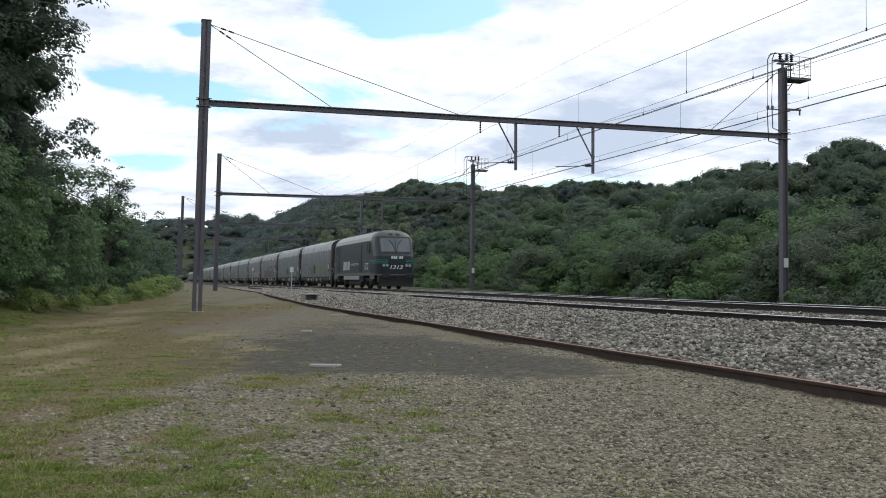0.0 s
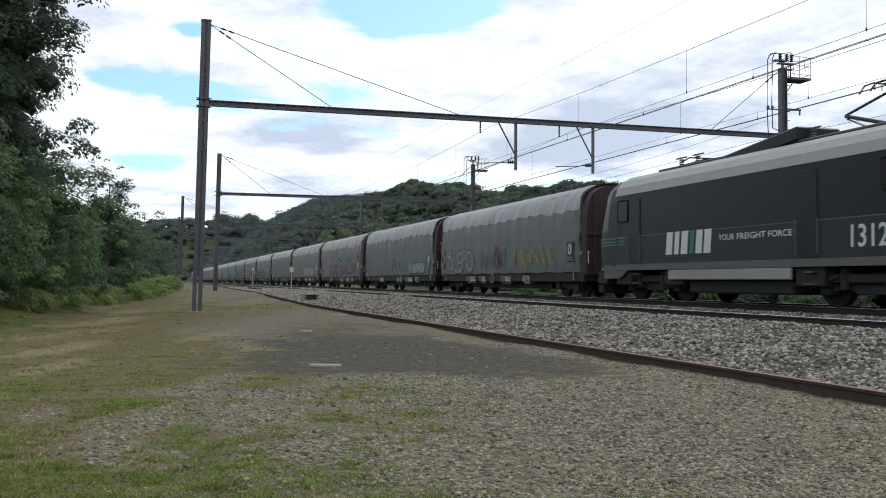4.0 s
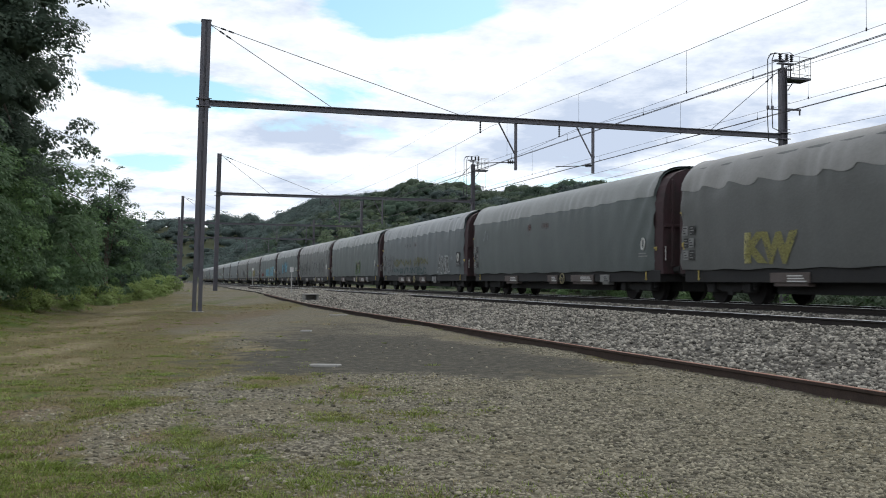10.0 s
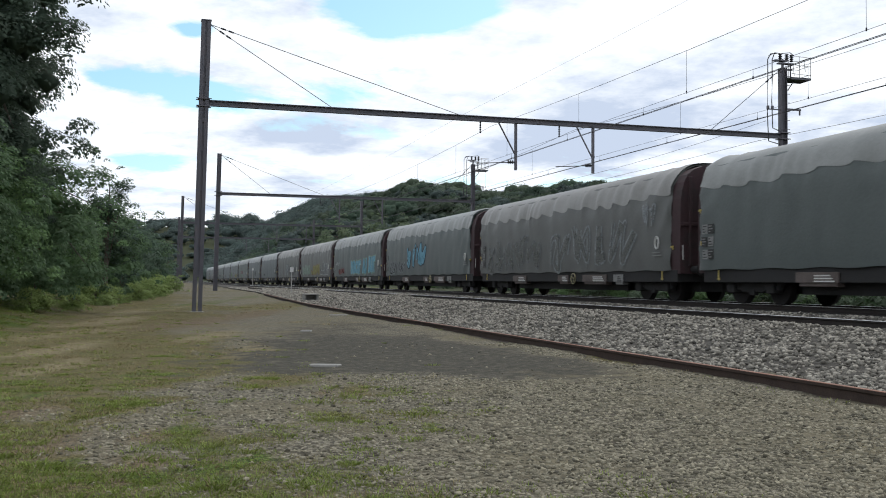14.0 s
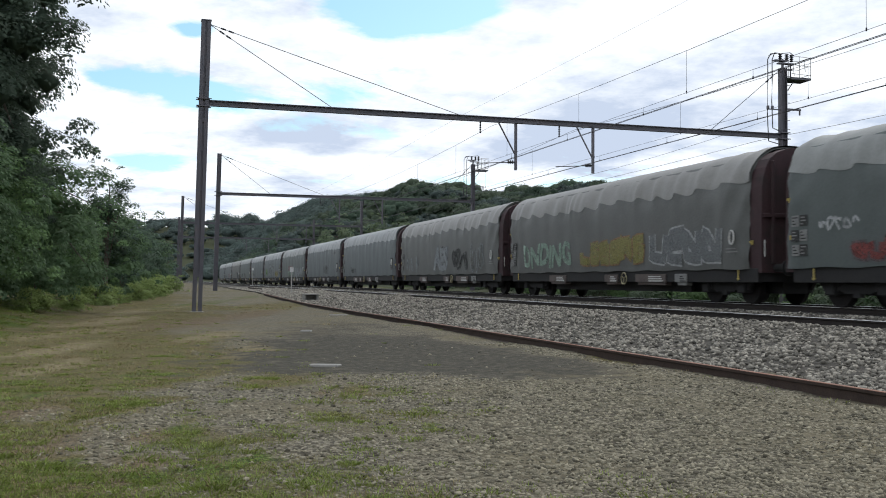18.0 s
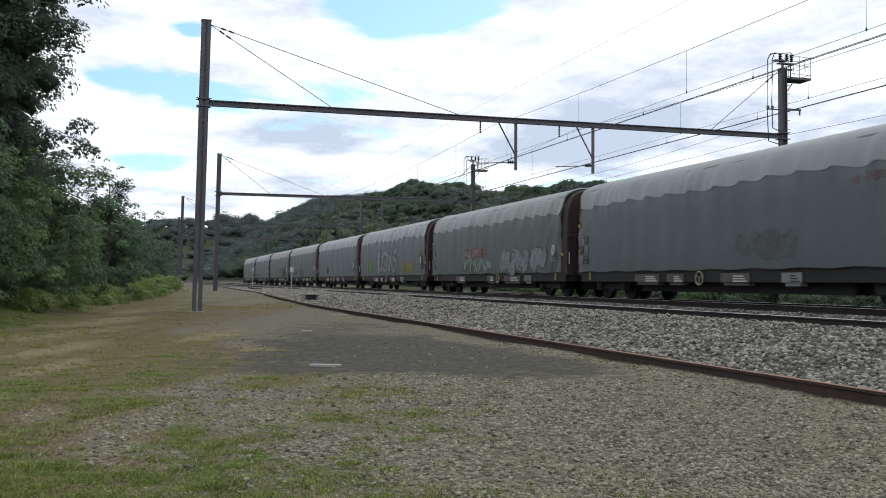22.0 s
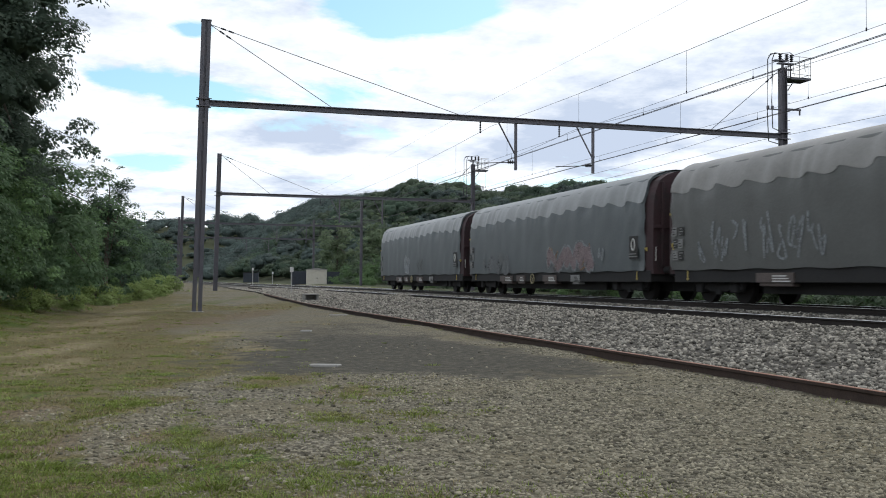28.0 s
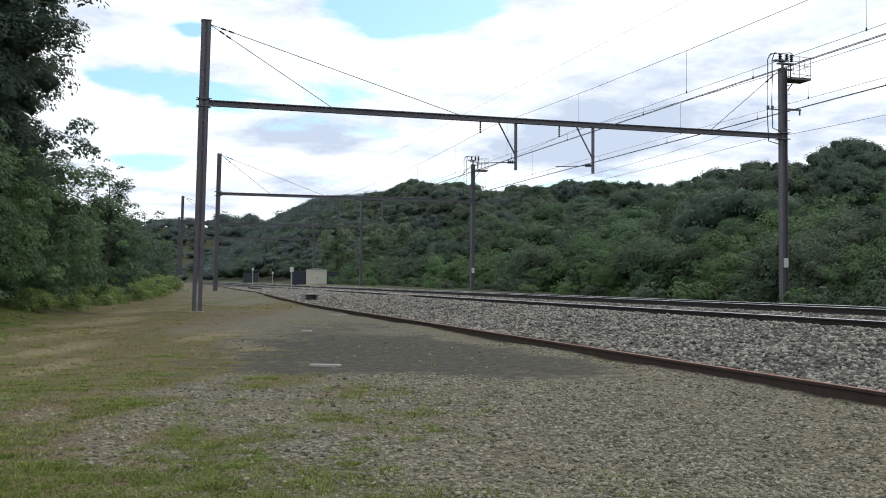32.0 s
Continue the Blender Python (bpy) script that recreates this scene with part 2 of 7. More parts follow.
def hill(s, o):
    # the ridge follows the view-fitted treetops, 8.5 m lower
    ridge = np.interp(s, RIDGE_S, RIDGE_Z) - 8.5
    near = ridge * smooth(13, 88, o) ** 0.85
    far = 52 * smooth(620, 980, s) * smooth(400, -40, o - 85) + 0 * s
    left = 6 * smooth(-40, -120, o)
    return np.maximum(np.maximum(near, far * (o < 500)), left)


def ground_height(x, y):
    s, o = to_line(x, y)
    z = yard(s) + 0.025 * rough_noise(x, y, 3, 5.0) + 0.012 * rough_noise(x, y, 4, 1.1)
    bed = smooth(-10.0, -4.8, o) * smooth(6.5, 2.4, o)
    z = z * (1 - bed) + bed * 0.28
    z = z + 0.12 * smooth(4, 10, o)
    z = z + 0.45 * smooth(-19.0, -22.0, o) * smooth(120, 60, s) * (s > -60)
    return z + hill(s, o)


def sinh_axis(lo, hi, mid, n, tight):
    a, b = math.asinh((lo - mid) / tight), math.asinh((hi - mid) / tight)
    return mid + tight * np.sinh(np.linspace(a, b, n))


# soft patches of the yard: x, y, half width, half depth
GREEN_SPOTS = ((-4.64, 10.91, 0.5, 1.9), (-20.3, 60.9, 2.4, 19.0), (-11.42, 52.0, 1.1, 18.0), (-2.34, 9.53, 0.14, 0.8), (-2.37, 8.61, 0.25, 0.5), (-2.01, 7.96, 0.24, 0.65), (-1.89, 7.07, 0.2, 0.5), (-1.31, 6.79, 0.22, 0.64), (-1.28, 5.95, 0.28, 0.6),
               (-0.8, 5.6, 0.22, 0.44), (-1.0, 8.44, 0.17, 0.75), (-2.36, 6.61, 0.15, 0.6), (-3.01, 7.92, 0.16, 0.66), (-3.52, 10.6, 0.4, 1.2), (-0.52, 10.24, 0.13, 0.5), (-0.14, 7.84, 0.27, 1.0), (-0.44, 7.12, 0.1, 0.35), (-1.01, 7.81, 0.2, 0.6), (-4.3, 14.6, 0.35, 1.2))
DRY_SPOTS = ((-5.24, 14.47, 0.6, 3.0), (-8.13, 21.3, 0.95, 5.0), (-6.7, 16.29, 0.5, 2.4), (-11.18, 36.4, 1.0, 9.8), (-9.26, 26.9, 0.8, 6.6), (-3.15, 12.82, 0.44, 1.7), (-2.98, 15.38, 0.46, 2.5), (-1.92, 11.48, 0.3, 0.9), (-4.79, 16.02, 0.62, 2.7), (-0.92, 10.39, 0.18, 0.7), (2.7, 15.0, 0.5, 0.9), (-7.7, 43.0, 1.5, 7.7))
BROWN_SPOTS = ((-6.71, 31.5, 0.95, 9.0), (-1.97, 6.1, 0.32, 0.5), (-1.29, 10.2, 0.14, 0.36), (-2.1, 5.5, 0.55, 0.45), (-2.9, 6.73, 0.35, 1.1), (-2.17, 7.31, 0.18, 0.47), (-7.12, 27.2, 0.71, 5.3), (-3.9, 9.0, 0.45, 0.9))
PATH_SPOTS = ((-5.3, 13.2, 0.4, 2.0), (-6.5, 16.3, 0.55, 2.6), (-8.0, 21.3, 0.75, 4.0), (-9.5, 26.9, 0.8, 5.5), (-11.4, 36.4, 1.0, 8.0), (-3.1, 16.5, 0.5, 2.0), (-4.9, 20.5, 0.5, 2.6))
STONY_SPOTS = ((-6.35, 21.5, 0.56, 3.3), (-2.49, 8.15, 0.3, 1.1), (-1.62, 8.41, 0.3, 0.9), (-0.89, 7.11, 0.25, 0.5), (-1.93, 10.0, 0.6, 0.5), (-2.31, 6.9, 0.12, 0.5), (-2.71, 11.03, 0.29, 0.85), (-3.6, 8.5, 0.25, 0.6), (0.26, 6.7, 0.5, 1.1))


def spots_at(x, y, spots):
    v = np.zeros_like(np.asarray(x, float))
    for cx, cy, a, b in spots:
        v = np.maximum(v, np.exp(-((x - cx) / a) ** 2 - ((y - cy) / b) ** 2))
    return v


def cover(x, y):
    """What lies on the yard: green growth, dry straw and old asphalt, each from 0 to 1."""
    s, o = to_line(x, y)
    wob, patchy, wide = rough_noise(x, y, 11, 2.2), rough_noise(x, y, 12, 0.7), rough_noise(x, y, 14, 9.0)
    left = smooth(-13.6, -16.8, o + 0.7 * wob)
    stony = spots_at(x, y, STONY_SPOTS)
    fine = rough_noise(x, y, 15, 0.3)
    green = 0.6 * left * smooth(0.0, 1.0, 0.6 * patchy + 0.5 * wob + 0.6 * fine) + 0.75 * spots_at(x, y, GREEN_SPOTS) * (0.6 + 0.3 * patchy + 0.3 * fine)
    green = np.maximum(green, left * smooth(17, 10, y + wob) * (0.28 + 0.5 * smooth(-0.4, 0.8, 0.6 * wob + 0.5 * patchy + 0.4 * fine)) * (1 - 0.8 * stony))
    green = np.maximum(green, smooth(-18.8, -20.4, o + 0.5 * wob) * smooth(-0.9, 0.3, wob + 0.5 * patchy))
    green = np.maximum(green - 0.8 * stony, smooth(5, 8, o + 0.4 * wob))
    dry = 0.74 * left * smooth(-0.7, 0.6, 0.7 * wob - 0.4 * patchy + 0.5 * fine) + 0.85 * spots_at(x, y, DRY_SPOTS) + 0.5 * np.exp(-((o + 17.3 + 0.3 * wob) / 0.9) ** 2) * smooth(8, 16, s)
    dry = dry + 0.6 * smooth(22, 40, s) * smooth(-0.2, 0.8, wide + 0.5 * wob) * smooth(-9.5, -10.6, o)
    track = np.exp(-((o + 17.6 + 0.4 * wob) / 0.8) ** 2) * smooth(9, 15, s) * smooth(60, 30, s)
    dry = dry - 0.7 * stony + 0.7 * track + 0.5 * smooth(-17.2, -18.5, o + 0.5 * wob) * smooth(22, 14, y)
    green = green * (1 - 0.75 * track)
    edge = y + 0.4 * wob + 0.35 * patchy
    tar = smooth(11.3, 13.0, edge) * smooth(-4.3, -1.9, x + 0.07 * (y - 12) + 0.7 * wob + 0.5 * patchy) * smooth(34, 19, y + 3 * wob)
    tar = tar * smooth(-10.5, -11.6, o + 0.35 * wob) * (0.78 + 0.22 * patchy) * (1 - 0.75 * np.exp(-((x + 1.3) / 1.2) ** 2 - ((y - 22.5 - wob) / 1.6) ** 2))
    return np.clip(green, 0, 1), np.clip(dry, 0, 1), np.clip(tar, 0, 1)


def build_ground():
    gx, gy = np.meshgrid(sinh_axis(-2200, 2200, -1.5, 340, 4.0), sinh_axis(-900, 3200, 10, 340, 5.0), indexing="ij")
    gz = ground_height(gx, gy)
    v = np.stack([gx, gy, gz], -1).reshape(-1, 3)
    i = np.arange(339 * 340).reshape(339, 340)[:, :-1].ravel()
    f = np.stack([i, i + 340, i + 341, i + 1], 1)
    s, o = to_line(gx, gy)
    green, dry, tar = cover(gx, gy)
    ob = stuff("ground", v, f, GROUND, smooth=True)
    for name, a in (("green", green), ("dry", dry), ("tar", tar), ("brown", spots_at(gx, gy, BROWN_SPOTS)), ("path", spots_at(gx, gy, PATH_SPOTS)), ("litter", np.maximum(smooth(5.5, 8.5, o), smooth(300, 420, s)))):
        ob.data.attributes.new(name, "FLOAT", "POINT").data.foreach_set("value", a.astype(np.float32).ravel())
    return tagged(ob, "gravel yard with dry grass, a worn asphalt patch and wooded hill behind", "ground", kind="structure")


def ground_material():
    m = bpy.data.materials.new("yard_ground")
    m.use_nodes = True
    t = m.node_tree
    p = t.nodes["Principled BSDF"]
    p.inputs["Roughness"].default_value = 0.95
    p.inputs["Specular IOR Level"].default_value = 0.2
    c = t.nodes.new("ShaderNodeTexCoord")

    def noise_at(scale, detail=5):
        n = t.nodes.new("ShaderNodeTexNoise")
        n.inputs["Scale"].default_value, n.inputs["Detail"].default_value = scale, detail
        t.links.new(c.outputs["Object"], n.inputs["Vector"])
        return n.outputs["Fac"]

    def ramp(src, *stops):
        r = t.nodes.new("ShaderNodeValToRGB")
        e = r.color_ramp.elements
        while len(e) < len(stops):
            e.new(0.5)
        for k, (pos, col) in zip(e, stops):
            k.position, k.color = pos, (*col, 1)
        t.links.new(src, r.inputs[0])
        return r.outputs[0]

    def blend(fac, a, b):
        x = t.nodes.new("ShaderNodeMix")
        x.data_type = "RGBA"
        t.links.new(fac, x.inputs["Factor"])
        t.links.new(a, x.inputs["A"])
        t.links.new(b, x.inputs["B"])
        return x.outputs["Result"]

    def mask(name, grain, lo, hi):
        a = t.nodes.new("ShaderNodeAttribute")
        a.attribute_name = name
        add = t.nodes.new("ShaderNodeMath")
        add.operation = "ADD"
        t.links.new(a.outputs["Fac"], add.inputs[0])
        t.links.new(grain, add.inputs[1])
        r = t.nodes.new("ShaderNodeMapRange")
        r.inputs["From Min"].default_value, r.inputs["From Max"].default_value = lo, hi
        t.links.new(add.outputs[0], r.inputs["Value"])
        return r.outputs[0]

    cells = t.nodes.new("ShaderNodeTexVoronoi")
    cells.inputs["Randomness"].default_value = 1.0
    cells.inputs["Scale"].default_value = 34
    t.links.new(c.outputs["Object"], cells.inputs["Vector"])
    grit = t.nodes.new("ShaderNodeSeparateColor")
    t.links.new(cells.outputs["Color"], grit.inputs[0])
    fine, mid, big = noise_at(34, 8), noise_at(7), noise_at(0.7)
    # dark end of the gravel colours stands for shade between the stones
    gravel = ramp(grit.outputs[0], (0.0, (0.042, 0.036, 0.026)), (0.5, (0.100, 0.089, 0.064)), (1.0, (0.225, 0.205, 0.155)))
    soil = ramp(mid, (0.3, (0.088, 0.074, 0.045)), (0.7, (0.165, 0.142, 0.088)))
    gravel = blend(ramp(noise_at(0.45, 9), (0.42, (0, 0, 0)), (0.66, (0.8, 0.8, 0.8))), gravel, soil)
    straw = blend(ramp(noise_at(1.6, 6), (0.40, (0, 0, 0)), (0.62, (1, 1, 1))), ramp(fine, (0.38, (0.043, 0.033, 0.013)), (0.5, (0.098, 0.079, 0.034)), (0.64, (0.190, 0.156, 0.076))), ramp(fine, (0.38, (0.037, 0.034, 0.011)), (0.5, (0.080, 0.074, 0.025)), (0.64, (0.155, 0.142, 0.054))))
    turf = blend(ramp(big, (0.38, (0, 0, 0)), (0.66, (1, 1, 1))), ramp(fine, (0.38, (0.022, 0.030, 0.005)), (0.5, (0.054, 0.084, 0.013)), (0.64, (0.108, 0.152, 0.029))), ramp(fine, (0.38, (0.034, 0.034, 0.008)), (0.5, (0.074, 0.073, 0.019)), (0.64, (0.142, 0.137, 0.042))))
    base = blend(mask("dry", noise_at(4, 8), 0.72, 1.12), gravel, straw)
    base = blend(mask("path", noise_at(2.4, 9), 0.8, 1.35), base, ramp(noise_at(20, 8), (0.36, (0.088, 0.070, 0.036)), (0.5, (0.165, 0.136, 0.076)), (0.64, (0.27, 0.228, 0.138))))
    base = blend(mask("brown", noise_at(3, 8), 0.75, 1.25), base, ramp(fine, (0.38, (0.050, 0.036, 0.020)), (0.5, (0.108, 0.080, 0.046)), (0.64, (0.195, 0.155, 0.10))))
    base = blend(mask("green", noise_at(5, 8), 0.78, 1.1), base, turf)
    tarry = ramp(noise_at(9, 7), (0.3, (0.030, 0.028, 0.021)), (0.5, (0.051, 0.047, 0.036)), (0.72, (0.095, 0.087, 0.066)))
    base = blend(mask("tar", noise_at(4.0, 9), 0.72, 1.16), base, tarry)
    base = blend(mask("litter", mid, 0.9, 1.1), base, ramp(mid, (0.3, (0.028, 0.036, 0.016)), (0.7, (0.05, 0.055, 0.026))))
    t.links.new(base, p.inputs["Base Color"])
    k = t.nodes.new("ShaderNodeBump")
    k.inputs["Strength"].default_value, k.inputs["Distance"].default_value = 0.7, 0.02
    t.links.new(cells.outputs["Distance"], k.inputs["Height"])
    t.links.new(k.outputs[0], p.inputs["Normal"])
    return m


GROUND = ground_material()
build_ground()


def bed_height(s, o):
    """Top of the ballast: heaped over the near track, with a long shoulder down to the rusty siding."""
    top = 0.40 + 0.05 * np.exp(-((o + 2.4) / 0.9) ** 2) - 0.06 * np.exp(-(o / 1.3) ** 4) - 0.05 * np.exp(-((o + 4.6) / 0.35) ** 2)
    z = top - (top - 0.05 - yard(s)) * smooth(-4.6, -9.7, o)
    z = z + 0.04 * rough_noise(s, o, 21, 3.4) * smooth(-4.8, -6.5, o) + 0.015 * rough_noise(s, o, 22, 0.8)
    z = z - 0.3 * smooth(2.3, 3.6, o)
    # a few mounds hide stretches of the near rail
    for c, w in ((73.5, 3.0), (47.5, 1.2)):
        z = z + 0.14 * np.exp(-((s - c) / w) ** 2 - ((o + 4.7) / 0.8) ** 2)
    return z


def build_ballast():
    s = np.concatenate([np.arange(-30, 90, 0.25), np.arange(90, 620, 2.5)])
    o = np.concatenate([np.arange(-9.95, 3.7, 0.22), [3.8]])
    S, O = np.meshgrid(s, o, indexing="ij")
    x, y = line(S, O)[0], line(S, O)[1]
    v = np.stack([x, y, bed_height(S, O)], -1).reshape(-1, 3)
    w = len(o)
    i = np.arange((len(s) - 1) * w).reshape(-1, w)[:, :-1].ravel()
    ob = stuff("ballast_bed", v, np.stack([i, i + 1, i + w + 1, i + w], 1), BED, smooth=True)
    tagged(ob, "grey crushed stone ballast heaped beside the tracks", "ballast", kind="structure")


# floor darker than the stones: the shade of their gaps put into colour
BED = material("ballast_floor", (0.062, 0.057, 0.05), 0.95, vary=0.55, scale=5, fine=22, bump=0.8, depth=0.04, spec=0.2)
build_ballast()

ROCK = np.array([(x, y, z) for x in (-1, 1) for y in (-1, 1) for z in (-1, 1)], float)
ROCK_FACES = np.array([(0, 1, 3, 2), (4, 6, 7, 5), (0, 4, 5, 1), (2, 3, 7, 6), (0, 2, 6, 4), (1, 5, 7, 3)])


def rocks(name, centres, size, mat, label, seed, squash=1.0):
    """Loose angular stones."""
    r = np.random.default_rng(seed)
    n = len(centres)
    v = ROCK[None] * r.uniform(0.45, 1.0, (n, 8, 3)) * (np.asarray(size).reshape(-1, 1, 1) / 2)
    q = r.normal(size=(n, 4))
    q /= np.linalg.norm(q, axis=1, keepdims=True)
    w, x, y, z = q.T
    rot = np.stack([np.stack([1 - 2 * (y * y + z * z), 2 * (x * y - z * w), 2 * (x * z + y * w)], -1),
                    np.stack([2 * (x * y + z * w), 1 - 2 * (x * x + z * z), 2 * (y * z - x * w)], -1),
                    np.stack([2 * (x * z - y * w), 2 * (y * z + x * w), 1 - 2 * (x * x + y * y)], -1)], 1)
    v = np.einsum("nij,nkj->nki", rot, v) * np.array([1, 1, squash]) + centres[:, None]
    f = (ROCK_FACES[None] + 8 * np.arange(n)[:, None, None]).reshape(-1, 4)
    return tagged(stuff(name, v.reshape(-1, 3), f, mat), label, "stones", kind="stuff")


def scatter_ballast():
    r = np.random.default_rng(5)
    n = 64000
    s = 4 + 92 * r.random(n) ** 1.9
    o = r.uniform(-9.9, -0.9, n)
    keep = (o < -4.55) | (r.random(n) < 0.55) & ((o > -4.25))
    s, o = s[keep], o[keep]
    x, y = line(s, o)
    z = bed_height(s, o) + r.uniform(-0.012, 0.02, len(s))
    size = r.uniform(0.036, 0.072, len(s)) * (1 + 0.012 * s)
    rocks("ballast_stones", np.stack([x, y, z], 1), size, STONE, "loose grey angular ballast stones", 6, 0.8)


scatter_ballast()

# ---- rails ----


def rail(name, s0, s1, o, z, web, head, label, step=6.0, group=""):
    """Flat-bottomed rail: foot, web and head. z is the height of the head."""
    n = max(2, int((s1 - s0) / step))
    ss = [s0 + (s1 - s0) * i / n for i in range(n + 1)]
    zz = [z(s) if callable(z) else z for s in ss]
    e = empty(name, Matrix.Identity(4), label, "rail", group)

    def sweep(pname, outline, mat, lab=""):
        bm = bmesh.new()
        rings = []
        for s, h in zip(ss, zz):
            ring = []
            for a, b in outline:
                x, y = line(s, o + a)
                ring.append(bm.verts.new((x, y, h + b)))
            rings.append(ring)
        k = len(outline)
        for a, b in zip(rings, rings[1:]):
            for j in range(k):
                bm.faces.new((a[j], b[j], b[(j + 1) % k], a[(j + 1) % k]))
        bm.faces.new(rings[0])
        bm.faces.new(rings[-1][::-1])
        part(pname, bm, mat, e, lab)

    sweep("web", [(-0.075, -0.172), (0.075, -0.172), (0.07, -0.158), (0.012, -0.14), (0.009, -0.05), (0.034, -0.036), (0.036, -0.006), (-0.036, -0.006), (-0.034, -0.036), (-0.009, -0.05), (-0.012, -0.14), (-0.07, -0.158)], web)
    sweep("head", [(-0.035, -0.0055), (0.035, -0.0055), (0.033, -0.001), (0.024, 0.001), (-0.024, 0.001), (-0.033, -0.001)], head)
    return e


rail("running_rail", -60, 620, -0.75, RAIL, RAILSIDE, HEADS, "polished steel running rail in ballast", group="rails of the running line")
rail("running_rail", -60, 620, 0.75, RAIL, RAILSIDE, HEADS, "polished steel running rail in ballast", group="rails of the running line")


def sleepers():
    e = tagged(empty("running_track", Matrix.Identity(4), "row of grey concrete sleepers in ballast", "track"), kind="structure")
    bm = bmesh.new()
    prism(bm, [(-0.14, -0.18), (0.14, -0.18), (0.11, 0.0), (-0.11, 0.0)], -1.25, 1.25)
    me = bpy.data.meshes.new("sleeper")
    bm.to_mesh(me)
    bm.free()
    me.materials.append(CONCRETE)
    for i in range(280):
        o = new("sleeper", me)
        o.parent = e
        o.matrix_basis = at(-6 + 0.6 * i, 0, 0.425)


sleepers()
rail("near_rail", -60, 480, -4.4, RAIL - 0.09, RAILSIDE, HEADS, "steel rail half buried in fresh ballast")
rail("siding_rail", -60, 61, -10.2, lambda s: 0.13 + float(yard(s)), RUSTDARK, RUSTTOP, "rusty brown disused siding rail", step=3.0)
rail("siding_stub_rail", 77, 88, -8.6, lambda s: 0.2 + float(yard(s)), RUSTDARK, RUSTDARK, "short rusty rail lying in gravel", step=3.0)

# ---- catenary ----
BEAM = RAIL + 7.24
PORTALS = ((37.2, -15.2, 10.28), (76.0, -12.1, 8.55), (116.0, -13.6, 7.6), (155.0, -13.0, 8.0))


def h_column(bm, z0, z1, w=0.32, t=0.022):
    """An upright H-section in one piece, its flanges across the line."""
    h = w / 2
    ring = [(-h, -h), (h, -h), (h, t - h), (t / 2, t - h), (t / 2, h - t), (h, h - t), (h, h), (-h, h), (-h, h - t), (-t / 2, h - t), (-t / 2, t - h), (-h, t - h)]
    sweep_ring(bm, [(x, y, z0) for x, y in ring], [(x, y, z1) for x, y in ring])


def sweep_ring(bm, low, high):
    a, b = [bm.verts.new(p) for p in low], [bm.verts.new(p) for p in high]
    bm.faces.new(a[::-1])
    bm.faces.new(b)
    for i in range(len(a)):
        j = (i + 1) % len(a)
        bm.faces.new((a[i], a[j], b[j], b[i]))


def disc_stack(bm, x, y, z0, n, pitch, wide, thin):
    """A string of insulator discs turned in one piece."""
    rows = []
    for i in range(n):
        z = z0 + pitch * i
        rows += [(thin, z), (wide, z + 0.25 * pitch), (wide, z + 0.5 * pitch), (thin, z + 0.75 * pitch)]
    rings = [[bm.verts.new((x + r * math.cos(k * math.pi / 4), y + r * math.sin(k * math.pi / 4), z)) for k in range(8)] for r, z in rows]
    for a, b in zip(rings, rings[1:]):
        for k in range(8):
            bm.faces.new((a[k], a[(k + 1) % 8], b[(k + 1) % 8], b[k]))
    bm.faces.new(rings[0][::-1])
    bm.faces.new(rings[-1])


